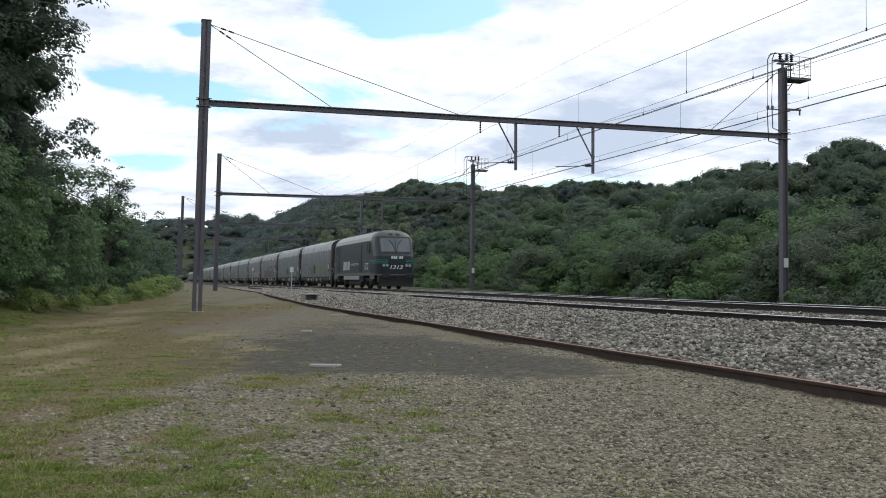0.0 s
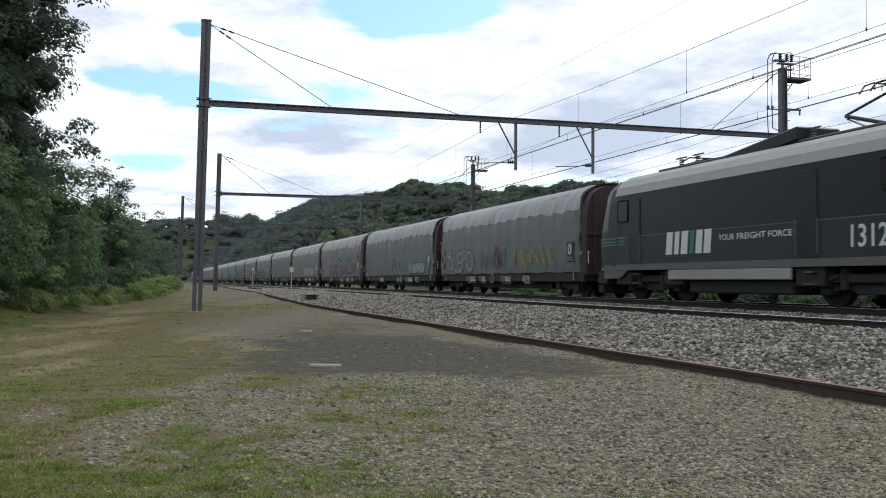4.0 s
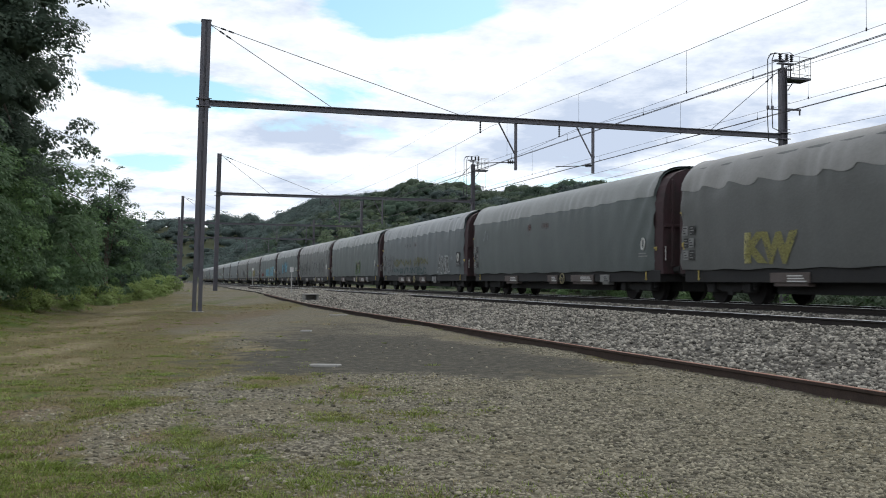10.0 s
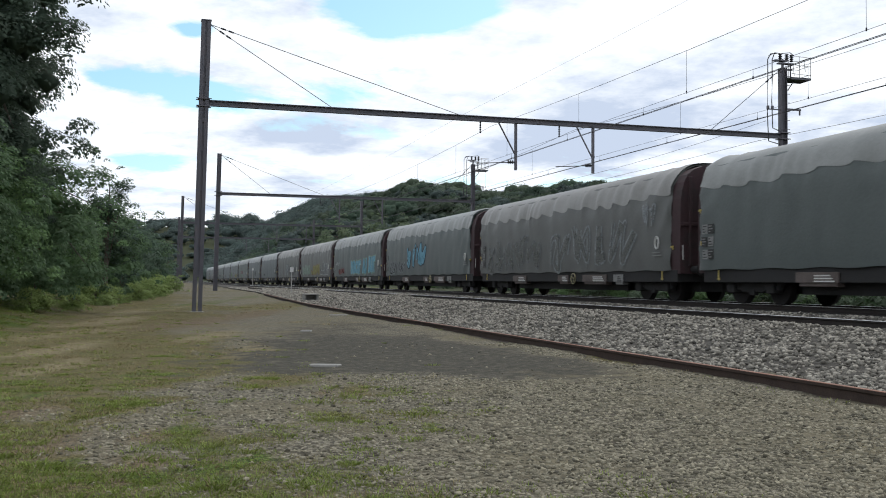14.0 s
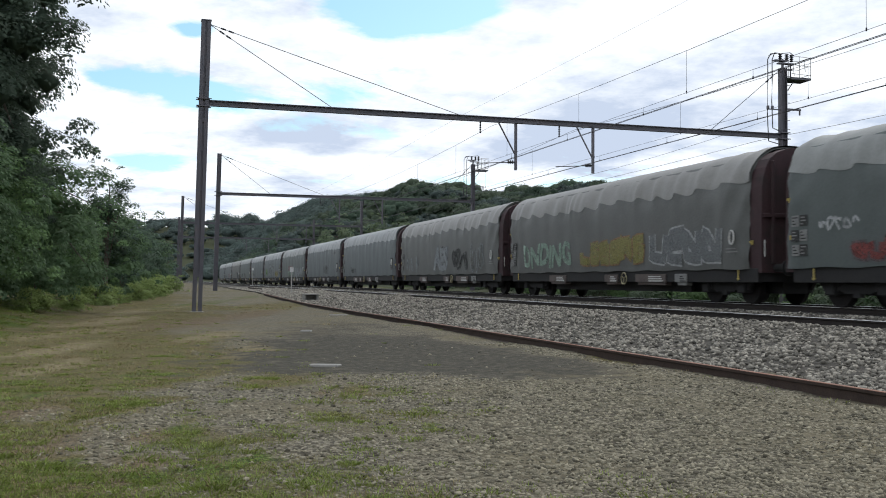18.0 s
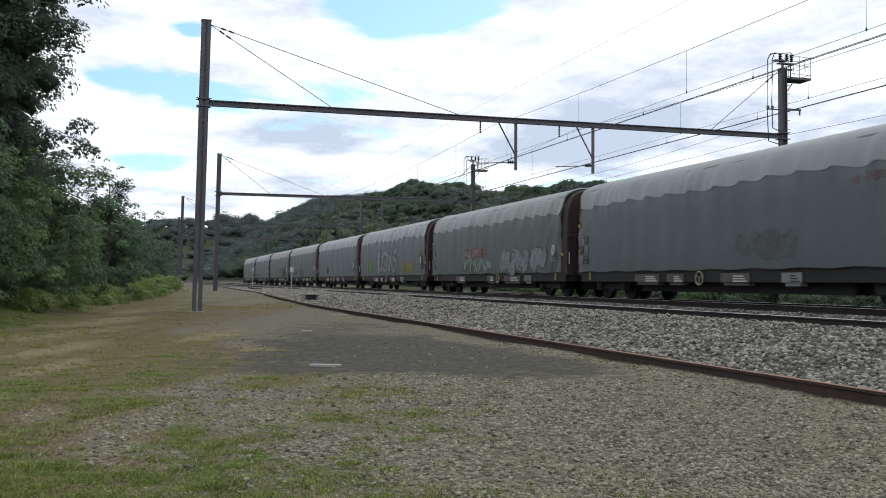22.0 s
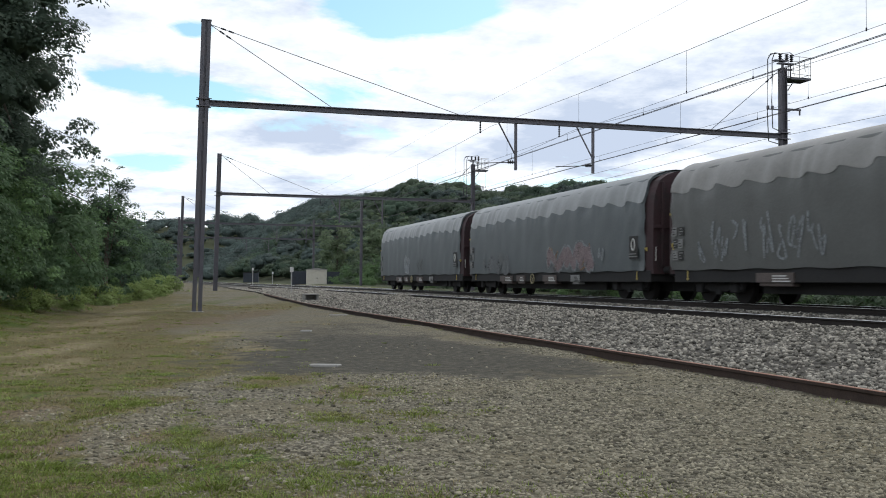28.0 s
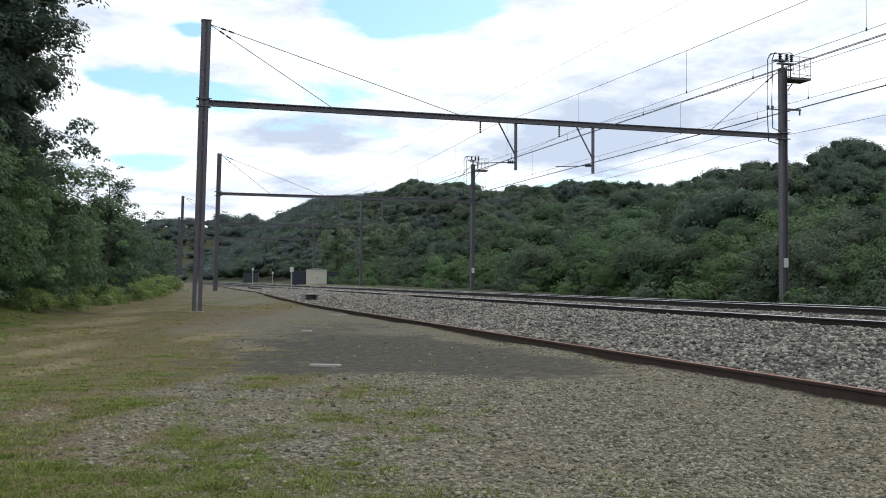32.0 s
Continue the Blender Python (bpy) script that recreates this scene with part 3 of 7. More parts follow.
def portal(s, ol, orr, full):
    p = empty("catenary_portal", at(s, 0, 0), "dark steel catenary portal spanning the tracks on two masts", "catenary portal", "portals over the tracks")
    gl, gr = float(yard(s)) - 0.1, 0.2
    for o, g, name in ((ol, gl, "stay_mast"), (orr, gr, "platform_mast")):
        bm = bmesh.new()
        lean = 0.018 if o < 0 else 0.0

        def upright(piece, label=""):
            for v in bm.verts:
                v.co.y += lean * (v.co.z - BEAM) + o
            part(piece, bm, MAST, p, label)

        if o < 0 and s < 50:
            # two channels back to back with a narrow gap, filled by a recessed plate above the foot
            for e in (-1, 1):
                ring = [(-0.16, 0.038), (0.16, 0.038), (0.16, 0.175), (0.14, 0.175), (0.14, 0.062), (-0.14, 0.062), (-0.14, 0.175), (-0.16, 0.175)]
                sweep_ring(bm, [(x, e * y, g) for x, y in ring], [(x, e * y, BEAM + 3.1) for x, y in ring])
                bmesh.ops.recalc_face_normals(bm, faces=bm.faces[:])
                upright("mast_channel", "grey steel channel, one of a mast's pair")
                bm = bmesh.new()
            box(bm, -0.10, 0.10, -0.036, 0.036, g + 1.45, BEAM + 3.1)
            upright("infill_plate")
            for z in (g + 1.4, g + 4.6, g + 6.1, g + 7.2):
                bm = bmesh.new()
                box(bm, -0.175, 0.175, -0.036, 0.036, z, z + 0.12)
                upright("batten")
            bm = bmesh.new()
            box(bm, -0.18, 0.18, -0.19, 0.19, BEAM + 3.104, BEAM + 3.13)
            upright("cap_plate")
        else:
            h_column(bm, g, BEAM + 3.1, 0.32 if o < 0 else 0.29)
            upright(name, "tapered grey steel H-section mast")
        bm = bmesh.new()
        box(bm, -0.26, 0.26, o - 0.26 - lean * 7, o + 0.26 - lean * 7, g - 0.2, g + 0.11, 0.03)
        part("footing", bm, CONCRETE, p, "concrete mast footing")
    bm = bmesh.new()
    ring = [(-0.1, -0.11), (0.1, -0.11), (0.1, -0.08), (0.012, -0.08), (0.012, 0.08), (0.1, 0.08), (0.1, 0.11), (-0.1, 0.11), (-0.1, 0.08), (-0.012, 0.08), (-0.012, -0.08), (-0.1, -0.08)]
    sweep_ring(bm, [(x, ol + 0.16, BEAM + z) for x, z in ring], [(x, orr - 0.16, BEAM + z) for x, z in ring])
    part("beam", bm, MAST, p, "long steel I-section cross beam")
    for o in (ol, orr):
        bm = bmesh.new()
        box(bm, -0.2, 0.2, o - 0.22, o + 0.22, BEAM - 0.16, BEAM - 0.12)
        box(bm, -0.2, 0.2, o - 0.22, o + 0.22, BEAM + 0.12, BEAM + 0.16)
        for dx in (-0.18, 0.18):
            rod(bm, (dx, o - 0.28, BEAM - 0.14), (dx, o + 0.28, BEAM - 0.14), 0.02, 6)
            rod(bm, (dx, o - 0.28, BEAM + 0.14), (dx, o + 0.28, BEAM + 0.14), 0.02, 6)
        part("clamp", bm, MAST, p)
    span = orr - ol
    for o, f in ((ol, 0.19), (ol, 0.395), (orr, -0.145)):
        e = o + f * span
        top = Vector((0, o + (0.16 if f > 0 else -0.16), BEAM + 3.0))
        end = Vector((0, e, BEAM + 0.12))
        bm = bmesh.new()
        rod(bm, top, end, 0.014, 5)
        stay = part("stay_wire", bm, WIRE, p)
        bm = bmesh.new()
        for k in (0.45, 0.75):
            q = top + (end - top).normalized() * k
            rod(bm, q, q + (end - top).normalized() * 0.2, 0.034, 6)
        part("strain_insulator", bm, WIRE, stay)
    for o in (-3.5, 0.0):
        # drop post with its diagonal, and the arm that pulls the contact wire aside
        k = o + 0.85
        bm = bmesh.new()
        box(bm, -0.05, 0.05, k - 0.05, k + 0.05, BEAM - 2.05, BEAM - 0.12)
        part("drop_post", bm, MAST, p)
        bm = bmesh.new()
        rod(bm, (0, k - 0.75, BEAM - 0.12), (0, k, BEAM - 1.45), 0.035, 6)
        part("brace", bm, MAST, p)
        bm = bmesh.new()
        rod(bm, (0, k - 0.05, BEAM - 1.72), (0, k - 0.35, BEAM - 1.74), 0.03, 6)
        rod(bm, (0, k - 0.35, BEAM - 1.74), (0, k - 1.7, BEAM - 1.83), 0.018, 6)
        for j in range(3):
            rod(bm, (0, k - 0.12 - j * 0.09, BEAM - 1.72), (0, k - 0.15 - j * 0.09, BEAM - 1.72), 0.075, 8)
        part("registration_arm", bm, WIRE, p)
        bm = bmesh.new()
        disc_stack(bm, 0, o - 0.7, BEAM - 0.58, 5, 0.095, 0.045, 0.02)
        part("suspension_insulator", bm, WIRE, p, "hanging string of dark insulator discs")
    if full:
        top = BEAM + 3.1
        bm = bmesh.new()
        box(bm, -0.4, 0.4, orr + 0.16, orr + 1.22, top - 0.5, top - 0.46)
        for x in (-0.4, 0.37):
            box(bm, x, x + 0.03, orr + 0.16, orr + 1.22, top - 0.56, top - 0.46)
        box(bm, -0.4, 0.4, orr + 1.19, orr + 1.22, top - 0.56, top - 0.46)
        rod(bm, (0, orr + 0.15, top - 1.0), (0, orr + 0.3, top - 0.98), 0.025, 6)
        rod(bm, (0, orr + 0.28, top - 0.98), (0, orr + 0.62, top - 0.52), 0.025, 6)
        deck = part("work_platform", bm, MAST, p, "small mast-top platform on a strut")
        bm = bmesh.new()
        for x in (-0.39, 0.39):
            for y in (0.6, 1.2):
                rod(bm, (x, orr + y, top - 0.5), (x, orr + y, top + 0.5), 0.014, 6)
            for z in (-0.3, 0.1, 0.5):
                rod(bm, (x, orr + 0.2, top + z), (x, orr + 1.2, top + z - 0.04), 0.014, 6)
            rod(bm, (x, orr + 0.85, top + 0.3), (x, orr + 0.92, top - 0.2), 0.014, 6)
        for z in (-0.3, 0.1, 0.48):
            rod(bm, (-0.39, orr + 1.2, top + z), (0.39, orr + 1.2, top + z), 0.014, 6)
        part("railing", bm, STEEL, deck, "thin pale tubular railing")
        bm = bmesh.new()
        box(bm, -0.1, 0.1, orr - 0.45, orr + 0.2, top + 0.3, top + 0.36)
        box(bm, -0.1, 0.1, orr - 0.25, orr + 0.55, top + 0.18, top + 0.24)
        rod(bm, (0, orr, top - 0.1), (0, orr, top + 0.3), 0.06, 8)
        rod(bm, (0, orr + 0.42, top - 0.4), (0, orr + 0.42, top + 0.2), 0.035, 6)
        box(bm, -0.06, 0.06, orr + 0.15, orr + 0.5, top - 0.08, top - 0.03)
        switch = part("switch", bm, MAST, p, "mast-top isolator switch")
        for y in (-0.12, 0.22, 0.48):
            bm = bmesh.new()
            disc_stack(bm, 0, orr + y, top + 0.32, 4, 0.09, 0.09, 0.05)
            part("insulator", bm, WIRE, switch, "short stack of dark insulator discs")
        bm = bmesh.new()
        tube(bm, [(0, orr - 0.75, top + 0.5), (0, orr - 0.4, top + 0.68), (0, orr - 0.1, top + 0.66), (0, orr + 0.4, top + 0.74), (0, orr + 0.6, top + 0.62)], 0.018)
        part("busbar", bm, WIRE, switch, "bent conductor over the insulators")
        for y, b in ((-0.55, 2.75), (-0.78, 3.35)):
            bm = bmesh.new()
            tube(bm, [(0, orr - 0.3, top + 0.66), (0, orr + y * 0.8, top + 0.62), (0, orr + y, top + 0.35), (0, orr + y, top - 0.6), (0, orr + y - 0.03, top - b + 1.2), (0, orr + y * 0.97, top - b), (0, orr - 0.18, top - b - 0.12)], 0.022)
            part("cable", bm, WIRE, p, "drooping dark cable")
        bm = bmesh.new()
        for y in (-0.55, -0.78):
            box(bm, -0.04, 0.04, orr + y - 0.05, orr + y + 0.05, top - 1.9, top - 1.75)
        box(bm, -0.03, 0.03, orr - 0.8, orr - 0.14, top - 1.92, top - 1.88)
        part("cable_bracket", bm, MAST, p)
        bm = bmesh.new()
        rod(bm, (0.16, orr - 0.2, BEAM + 0.6), (0.16, orr - 0.2, top - 0.3), 0.02, 6)
        for k in range(7):
            rod(bm, (0.16, orr - 0.22, BEAM + 0.3 + 0.4 * k), (0.16, orr + 0.26, BEAM + 0.3 + 0.4 * k), 0.014, 6)
        part("climbing_steps", bm, MAST, p, "thin climbing rungs up the mast")
        bm = bmesh.new()
        box(bm, -0.04, 0.04, orr + 0.16, orr + 0.95, BEAM + 1.2, BEAM + 1.28)
        rod(bm, (0, orr + 0.9, BEAM + 1.24), (0, orr + 0.9, BEAM + 1.0), 0.04, 6)
        part("feeder_arm", bm, MAST, p)
        bm = bmesh.new()
        box(bm, 0.162, 0.19, orr - 0.12, orr + 0.12, 1.9, 2.32, 0.01)
        part("mast_plate", bm, WHITE, p, "small white mast plate")
    return p


for i, (s, ol, orr) in enumerate(PORTALS):
    portal(s, ol, orr, i < 2)


def wire_height(s, stops, base, sag):
    """Height at s of a wire that hangs from stop to stop."""
    i = max(0, min(len(stops) - 2, int(np.searchsorted(stops, s)) - 1))
    t = (s - stops[i]) / (stops[i + 1] - stops[i])
    return base - sag * 4 * t * (1 - t)


def overhead_wire(name, o, label, base, sag, r, start=-45.0, droppers=None):
    """A wire hung from portal to portal; droppers give its spacing of hangers and the height of the wire below it."""
    stops = [q for q in [-45.0, -3.0] + [p[0] for p in PORTALS] + [195.0, 235.0, 275.0] if q >= start]
    pts = []
    for a, b in zip(stops, stops[1:]):
        n = 8 if sag else 2
        for i in range(n):
            q = a + (b - a) * i / n
            pts.append((*line(q, o), wire_height(q, stops, base, sag)))
    bm = bmesh.new()
    tube(bm, pts, r, 5)
    e = empty(name, Matrix.Identity(4), label, "overhead wire", "overhead wires")
    part("wire", bm, WIRE, e)
    if droppers:
        first, gap, low, count = droppers
        for i in range(count):
            q = first + gap * i
            x, y = line(q, o)
            bm = bmesh.new()
            rod(bm, (x, y, wire_height(q, stops, base, sag)), (x, y, low), 0.0045, 4)
            rod(bm, (x, y, low - 0.02), (x, y, low + 0.05), 0.016, 6)
            part("dropper", bm, WIRE, e)


for o, contact, carrier, dip in ((-3.75, 5.93, 7.55, 0.34), (0.0, 6.01, 7.6, 0.48)):
    for dy in (-0.03, 0.03):
        overhead_wire("contact_wire", o + dy, "dark copper contact wire above the track", contact, 0.0, 0.0085)
    overhead_wire("auxiliary_wire", o, "thin auxiliary wire just above the contact wires", contact + 0.2, 0.0, 0.0055, droppers=(14.0, 5.2, contact, 20))
    overhead_wire("messenger_wire", o, "sagging messenger wire that carries the contact wires", carrier, dip, 0.007, droppers=(15.5, 6.6, contact + 0.2, 16))
overhead_wire("span_wire", -4.4, "thin high wire above the near rail", 8.28, 0.1, 0.0032)
overhead_wire("feeder_wire", 9.4, "thin sagging feeder wire along the masts", 8.5, 0.55, 0.009, start=37.0)
overhead_wire("feeder_wire", 9.0, "thin sagging feeder wire along the masts", 7.58, 0.2, 0.009)

# ---- trees ----
KITE = np.array([(0, -0.5, 0), (0.32, 0.05, 0.06), (0, 0.55, 0), (-0.32, 0.05, 0.06)], float)


def leaves(r, n, centres, radii, size, flat=0.6):
    """Kite-shaped leaves on lumps: their places and faces."""
    k = r.choice(len(centres), n, p=radii ** 1.6 / np.sum(radii ** 1.6))
    mid, reach = centres.mean(0), np.ptp(centres, axis=0) / 2 + 0.3
    d = r.normal(size=(n, 3))
    d /= np.linalg.norm(d, axis=1, keepdims=True)
    d[:, 2] = np.where(d[:, 2] < -0.3, -d[:, 2], d[:, 2])
    at_ = centres[k] + d * (radii[k] * r.uniform(0.68, 1.05, n))[:, None] * np.array([1, 1, 0.82])
    nrm = 0.7 * d + 0.6 * (at_ - mid) / reach + r.normal(size=(n, 3)) * 0.26 + np.array([0, 0, flat])
    nrm /= np.linalg.norm(nrm, axis=1, keepdims=True)
    a = np.cross(nrm, r.normal(size=(n, 3)))
    a /= np.linalg.norm(a, axis=1, keepdims=True) + 1e-9
    b = np.cross(nrm, a)
    w = size * r.uniform(0.6, 1.3, n)
    v = at_[:, None] + w[:, None, None] * (KITE[None, :, :1] * a[:, None] + KITE[None, :, 1:2] * b[:, None] + KITE[None, :, 2:] * nrm[:, None])
    return v.reshape(-1, 3), np.arange(4 * n).reshape(n, 4)


LUMP_CORE = np.array([(0, 0, -1), (0.9, 0.2, -0.1), (-0.2, 0.9, 0.1), (-0.9, -0.2, -0.1), (0.2, -0.9, 0.1), (0, 0, 1)], float)
LUMP_FACES = np.array([(0, 2, 1), (0, 3, 2), (0, 4, 3), (0, 1, 4), (5, 1, 2), (5, 2, 3), (5, 3, 4), (5, 4, 1)])


def with_core(r, c, rad, leaf_set, dense=0.42):
    """Adds solid cores inside the inner lumps of a crown, blocking light through its leaves."""
    v, f = leaf_set
    far = np.linalg.norm((c - c.mean(0)) / (np.ptp(c, axis=0) / 2 + 0.1), axis=1)
    c, rad = c[far < 0.62], rad[far < 0.62]
    n = len(c)
    turn = r.uniform(0, 6.283, n)
    k = LUMP_CORE[None] * (rad * dense)[:, None, None] * r.uniform(0.75, 1.1, (n, 6, 1))
    x = k[..., 0] * np.cos(turn)[:, None] - k[..., 1] * np.sin(turn)[:, None]
    y = k[..., 0] * np.sin(turn)[:, None] + k[..., 1] * np.cos(turn)[:, None]
    cv = np.stack([x, y, k[..., 2] * 0.82], -1) + c[:, None]
    kites = np.concatenate([f[:, (0, 1, 2)], f[:, (0, 2, 3)]])
    return np.concatenate([v, cv.reshape(-1, 3)]), np.concatenate([kites, (LUMP_FACES[None] + len(v) + 6 * np.arange(n)[:, None, None]).reshape(-1, 3)])


def lumps(r, n, wide, low, high, size):
    """Lump centres that fill a crown of that half width between two heights."""
    d = r.normal(size=(n, 3))
    d /= np.linalg.norm(d, axis=1, keepdims=True)
    d *= r.random((n, 1)) ** 0.42
    c = d * np.array([wide * 0.76, wide * 0.76, (high - low) / 2 * 0.8])
    c[:, 2] += (low + high) / 2
    return c, size * r.uniform(0.6, 1.2, n)


def tree_mesh(seed, height, wide, low, n_lumps, lump, n_leaves, leaf, mat, twigs=0, limbs=(), dense=0.42):
    """Trunk with limbs, and crown, as two meshes. Twigs are small sprays that stick out of the crown; limbs carry sprays of their own."""
    r = np.random.default_rng(seed)
    c, rad = lumps(r, n_lumps, wide, low, height, lump)
    if twigs:
        d = r.normal(size=(twigs, 3))
        d /= np.linalg.norm(d, axis=1, keepdims=True)
        tip = d * np.array([wide, wide, (height - low) / 2]) * r.uniform(0.88, 1.12, (twigs, 1)) + np.array([0, 0, (low + height) / 2])
        tip = tip[tip[:, 2] > max(low, 0.1)]
        c, rad = np.concatenate([c, tip]), np.concatenate([rad, lump * r.uniform(0.25, 0.5, len(tip))])
    for x, y, z, size in limbs:
        k = r.uniform(0.45, 1.05, 9)
        spray = np.stack([x * k, y * k, z + 0.35 * size * r.normal(size=9)], 1)
        c, rad = np.concatenate([c, spray]), np.concatenate([rad, size * r.uniform(0.4, 0.8, 9)])
    v, f = with_core(r, c, rad, leaves(r, n_leaves, c, rad, leaf), dense)
    crown = stuff("crown", v, f, mat)
    bm = bmesh.new()
    base = max(0.05, 0.018 * height)
    tops = [Vector((0, 0, -0.3)), Vector((r.normal() * 0.1, r.normal() * 0.1, height * 0.35)), Vector((r.normal() * 0.25, r.normal() * 0.25, height * 0.8))]
    rod(bm, tops[0], tops[1], base, 7, base * 0.7)
    rod(bm, tops[1], tops[2], base * 0.7, 7, base * 0.2)
    for i in range(min(14, n_lumps)):
        t = r.uniform(0.15, 0.8)
        a = tops[1] * (1 - t) + tops[2] * t if t > 0.3 else tops[0] * (1 - t / 0.5) + tops[1] * (t / 0.5)
        rod(bm, a, Vector(c[i]), base * 0.35, 5, base * 0.08)
    trunk = part("trunk", bm, BARK)
    return trunk, crown


def plant(kinds, name, label, category, group, x, y, z, turn, scale):
    e = empty(name, Matrix.Translation((x, y, z)) @ Matrix.Rotation(turn, 4, "Z") @ Matrix.Scale(scale, 4), label, category, group)
    for src in kinds:
        o = new(src.name.split(".")[0], src.data)
        o.parent = e
    return e


def drop_source(kinds):
    for o in kinds:
        bpy.data.objects.remove(o)


def cube_ball():
    """A ball of 24 quads."""
    pts, quads, seen = [], [], {}
    for ax in range(3):
        for sg in (-1, 1):
            for i in (0, 1):
                for j in (0, 1):
                    q = []
                    for u, v in ((i, j), (i + 1, j), (i + 1, j + 1), (i, j + 1)):
                        p = [0, 0, 0]
                        p[ax], p[(ax + 1) % 3], p[(ax + 2) % 3] = sg, u - 1, v - 1
                        k = tuple(p)
                        if k not in seen:
                            seen[k] = len(pts)
                            pts.append(np.array(k) / math.sqrt(sum(x * x for x in k)))
                        q.append(seen[k])
                    quads.append(q if sg > 0 else q[::-1])
    return np.array(pts), np.array(quads)


BALL, BALL_FACES = cube_ball()


def dome(r, n, wide, high):
    """Lumps over the round top and flanks of a crown."""
    d = r.normal(size=(n, 3))
    d /= np.linalg.norm(d, axis=1, keepdims=True)
    d[:, 2] = np.where(d[:, 2] < -0.35, -d[:, 2], d[:, 2])
    c = d * r.uniform(0.62, 0.76, (n, 1)) * np.array([wide, wide, high * 0.54]) + np.array([0, 0, high * 0.45])
    return c, wide * r.uniform(0.2, 0.32, n)


def woods():
    r = np.random.default_rng(31)
    spots = []
    for s in np.arange(-10, 780, 8.6):
        for o in np.arange(22, 99, 8.4):
            spots.append((s + r.uniform(-3.6, 3.6), o + r.uniform(-3.6, 3.6)))
    for s in np.arange(610, 1010, 19):
        for o in np.arange(-330, 100, 19):
            spots.append((s + r.uniform(-6, 6), o + r.uniform(-6, 6)))
    groups = {k: [[], [], 0, []] for k in range(4)}
    for s, o in spots:
        x, y = line(s, o)
        d = math.hypot(x, y)
        if abs(math.atan2(x, y)) > 0.47 or (d > 300 and math.atan2(x, y) < -0.32):
            continue
        z = float(ground_height(np.array(x), np.array(y)))
        big = 1.0 + 0.7 * (d > 300) + 0.8 * (d > 550)
        stature = r.choice([0.75, 0.9, 1.0, 1.25])
        high = r.uniform(6.0, 10.5) * (0.75 + 0.25 * big) * (0.62 if o < 34 else 1.0) * stature
        # tree heights are kept to the sight line, so the skyline fits the view
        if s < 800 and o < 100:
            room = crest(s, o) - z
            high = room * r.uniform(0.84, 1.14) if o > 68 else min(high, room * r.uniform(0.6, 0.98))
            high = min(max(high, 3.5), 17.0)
        wide = r.uniform(3.2, 6.2) * big * (0.6 + 0.4 * stature)
        wide = min(wide, (0.72 if d < 350 else 1.15) * high + 1.5)
        c, rad = dome(r, 30, wide, high)
        c = c + np.array([x, y, z])
        count = 4600 if d < 100 else 2600 if d < 160 else 1500 if d < 240 else 700 if d < 350 else 330
        v, f = leaves(r, count, c, rad, 0.112 * (1 + d / 75), 0.22)
        # an added solid heart blocks the sky behind the crown
        heart = BALL * r.uniform(0.85, 1.05, (len(BALL), 1)) * np.array([wide, wide, high * 0.53]) * (0.62 if d < 350 else 0.72) + np.array([x, y, z + high * 0.46])
        f = np.concatenate([f, BALL_FACES + len(v)])
        v = np.concatenate([v, heart])
        if d < 420:
            # solid balls inside every lump, just under its leaves, added to close dark gaps
            n = len(c)
            mass = BALL[None] * r.uniform(0.42, 0.82, (n, len(BALL), 1)) * rad[:, None, None] * np.array([1, 1, 0.82]) + c[:, None]
            f = np.concatenate([f, (BALL_FACES[None] + len(v) + len(BALL) * np.arange(n)[:, None, None]).reshape(-1, 4)])
            v = np.concatenate([v, mass.reshape(-1, 3)])
        # far leaves carry painted haze; deep ones put the ridge's shade into colour
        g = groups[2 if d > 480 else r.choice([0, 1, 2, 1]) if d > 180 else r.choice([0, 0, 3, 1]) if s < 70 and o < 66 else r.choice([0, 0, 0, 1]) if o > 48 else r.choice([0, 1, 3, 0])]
        g[0].append(v)
        g[1].append(f + g[2])
        g[2] += len(v)
        g[3].append(np.full(len(v), r.uniform(-0.26, 0.24)))
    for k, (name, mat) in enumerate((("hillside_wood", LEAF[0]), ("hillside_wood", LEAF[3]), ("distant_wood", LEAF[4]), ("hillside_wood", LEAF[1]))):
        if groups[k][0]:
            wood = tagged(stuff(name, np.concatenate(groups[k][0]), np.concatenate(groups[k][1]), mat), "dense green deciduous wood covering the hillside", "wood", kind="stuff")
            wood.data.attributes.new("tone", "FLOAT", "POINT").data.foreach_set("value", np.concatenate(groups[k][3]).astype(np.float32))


woods()


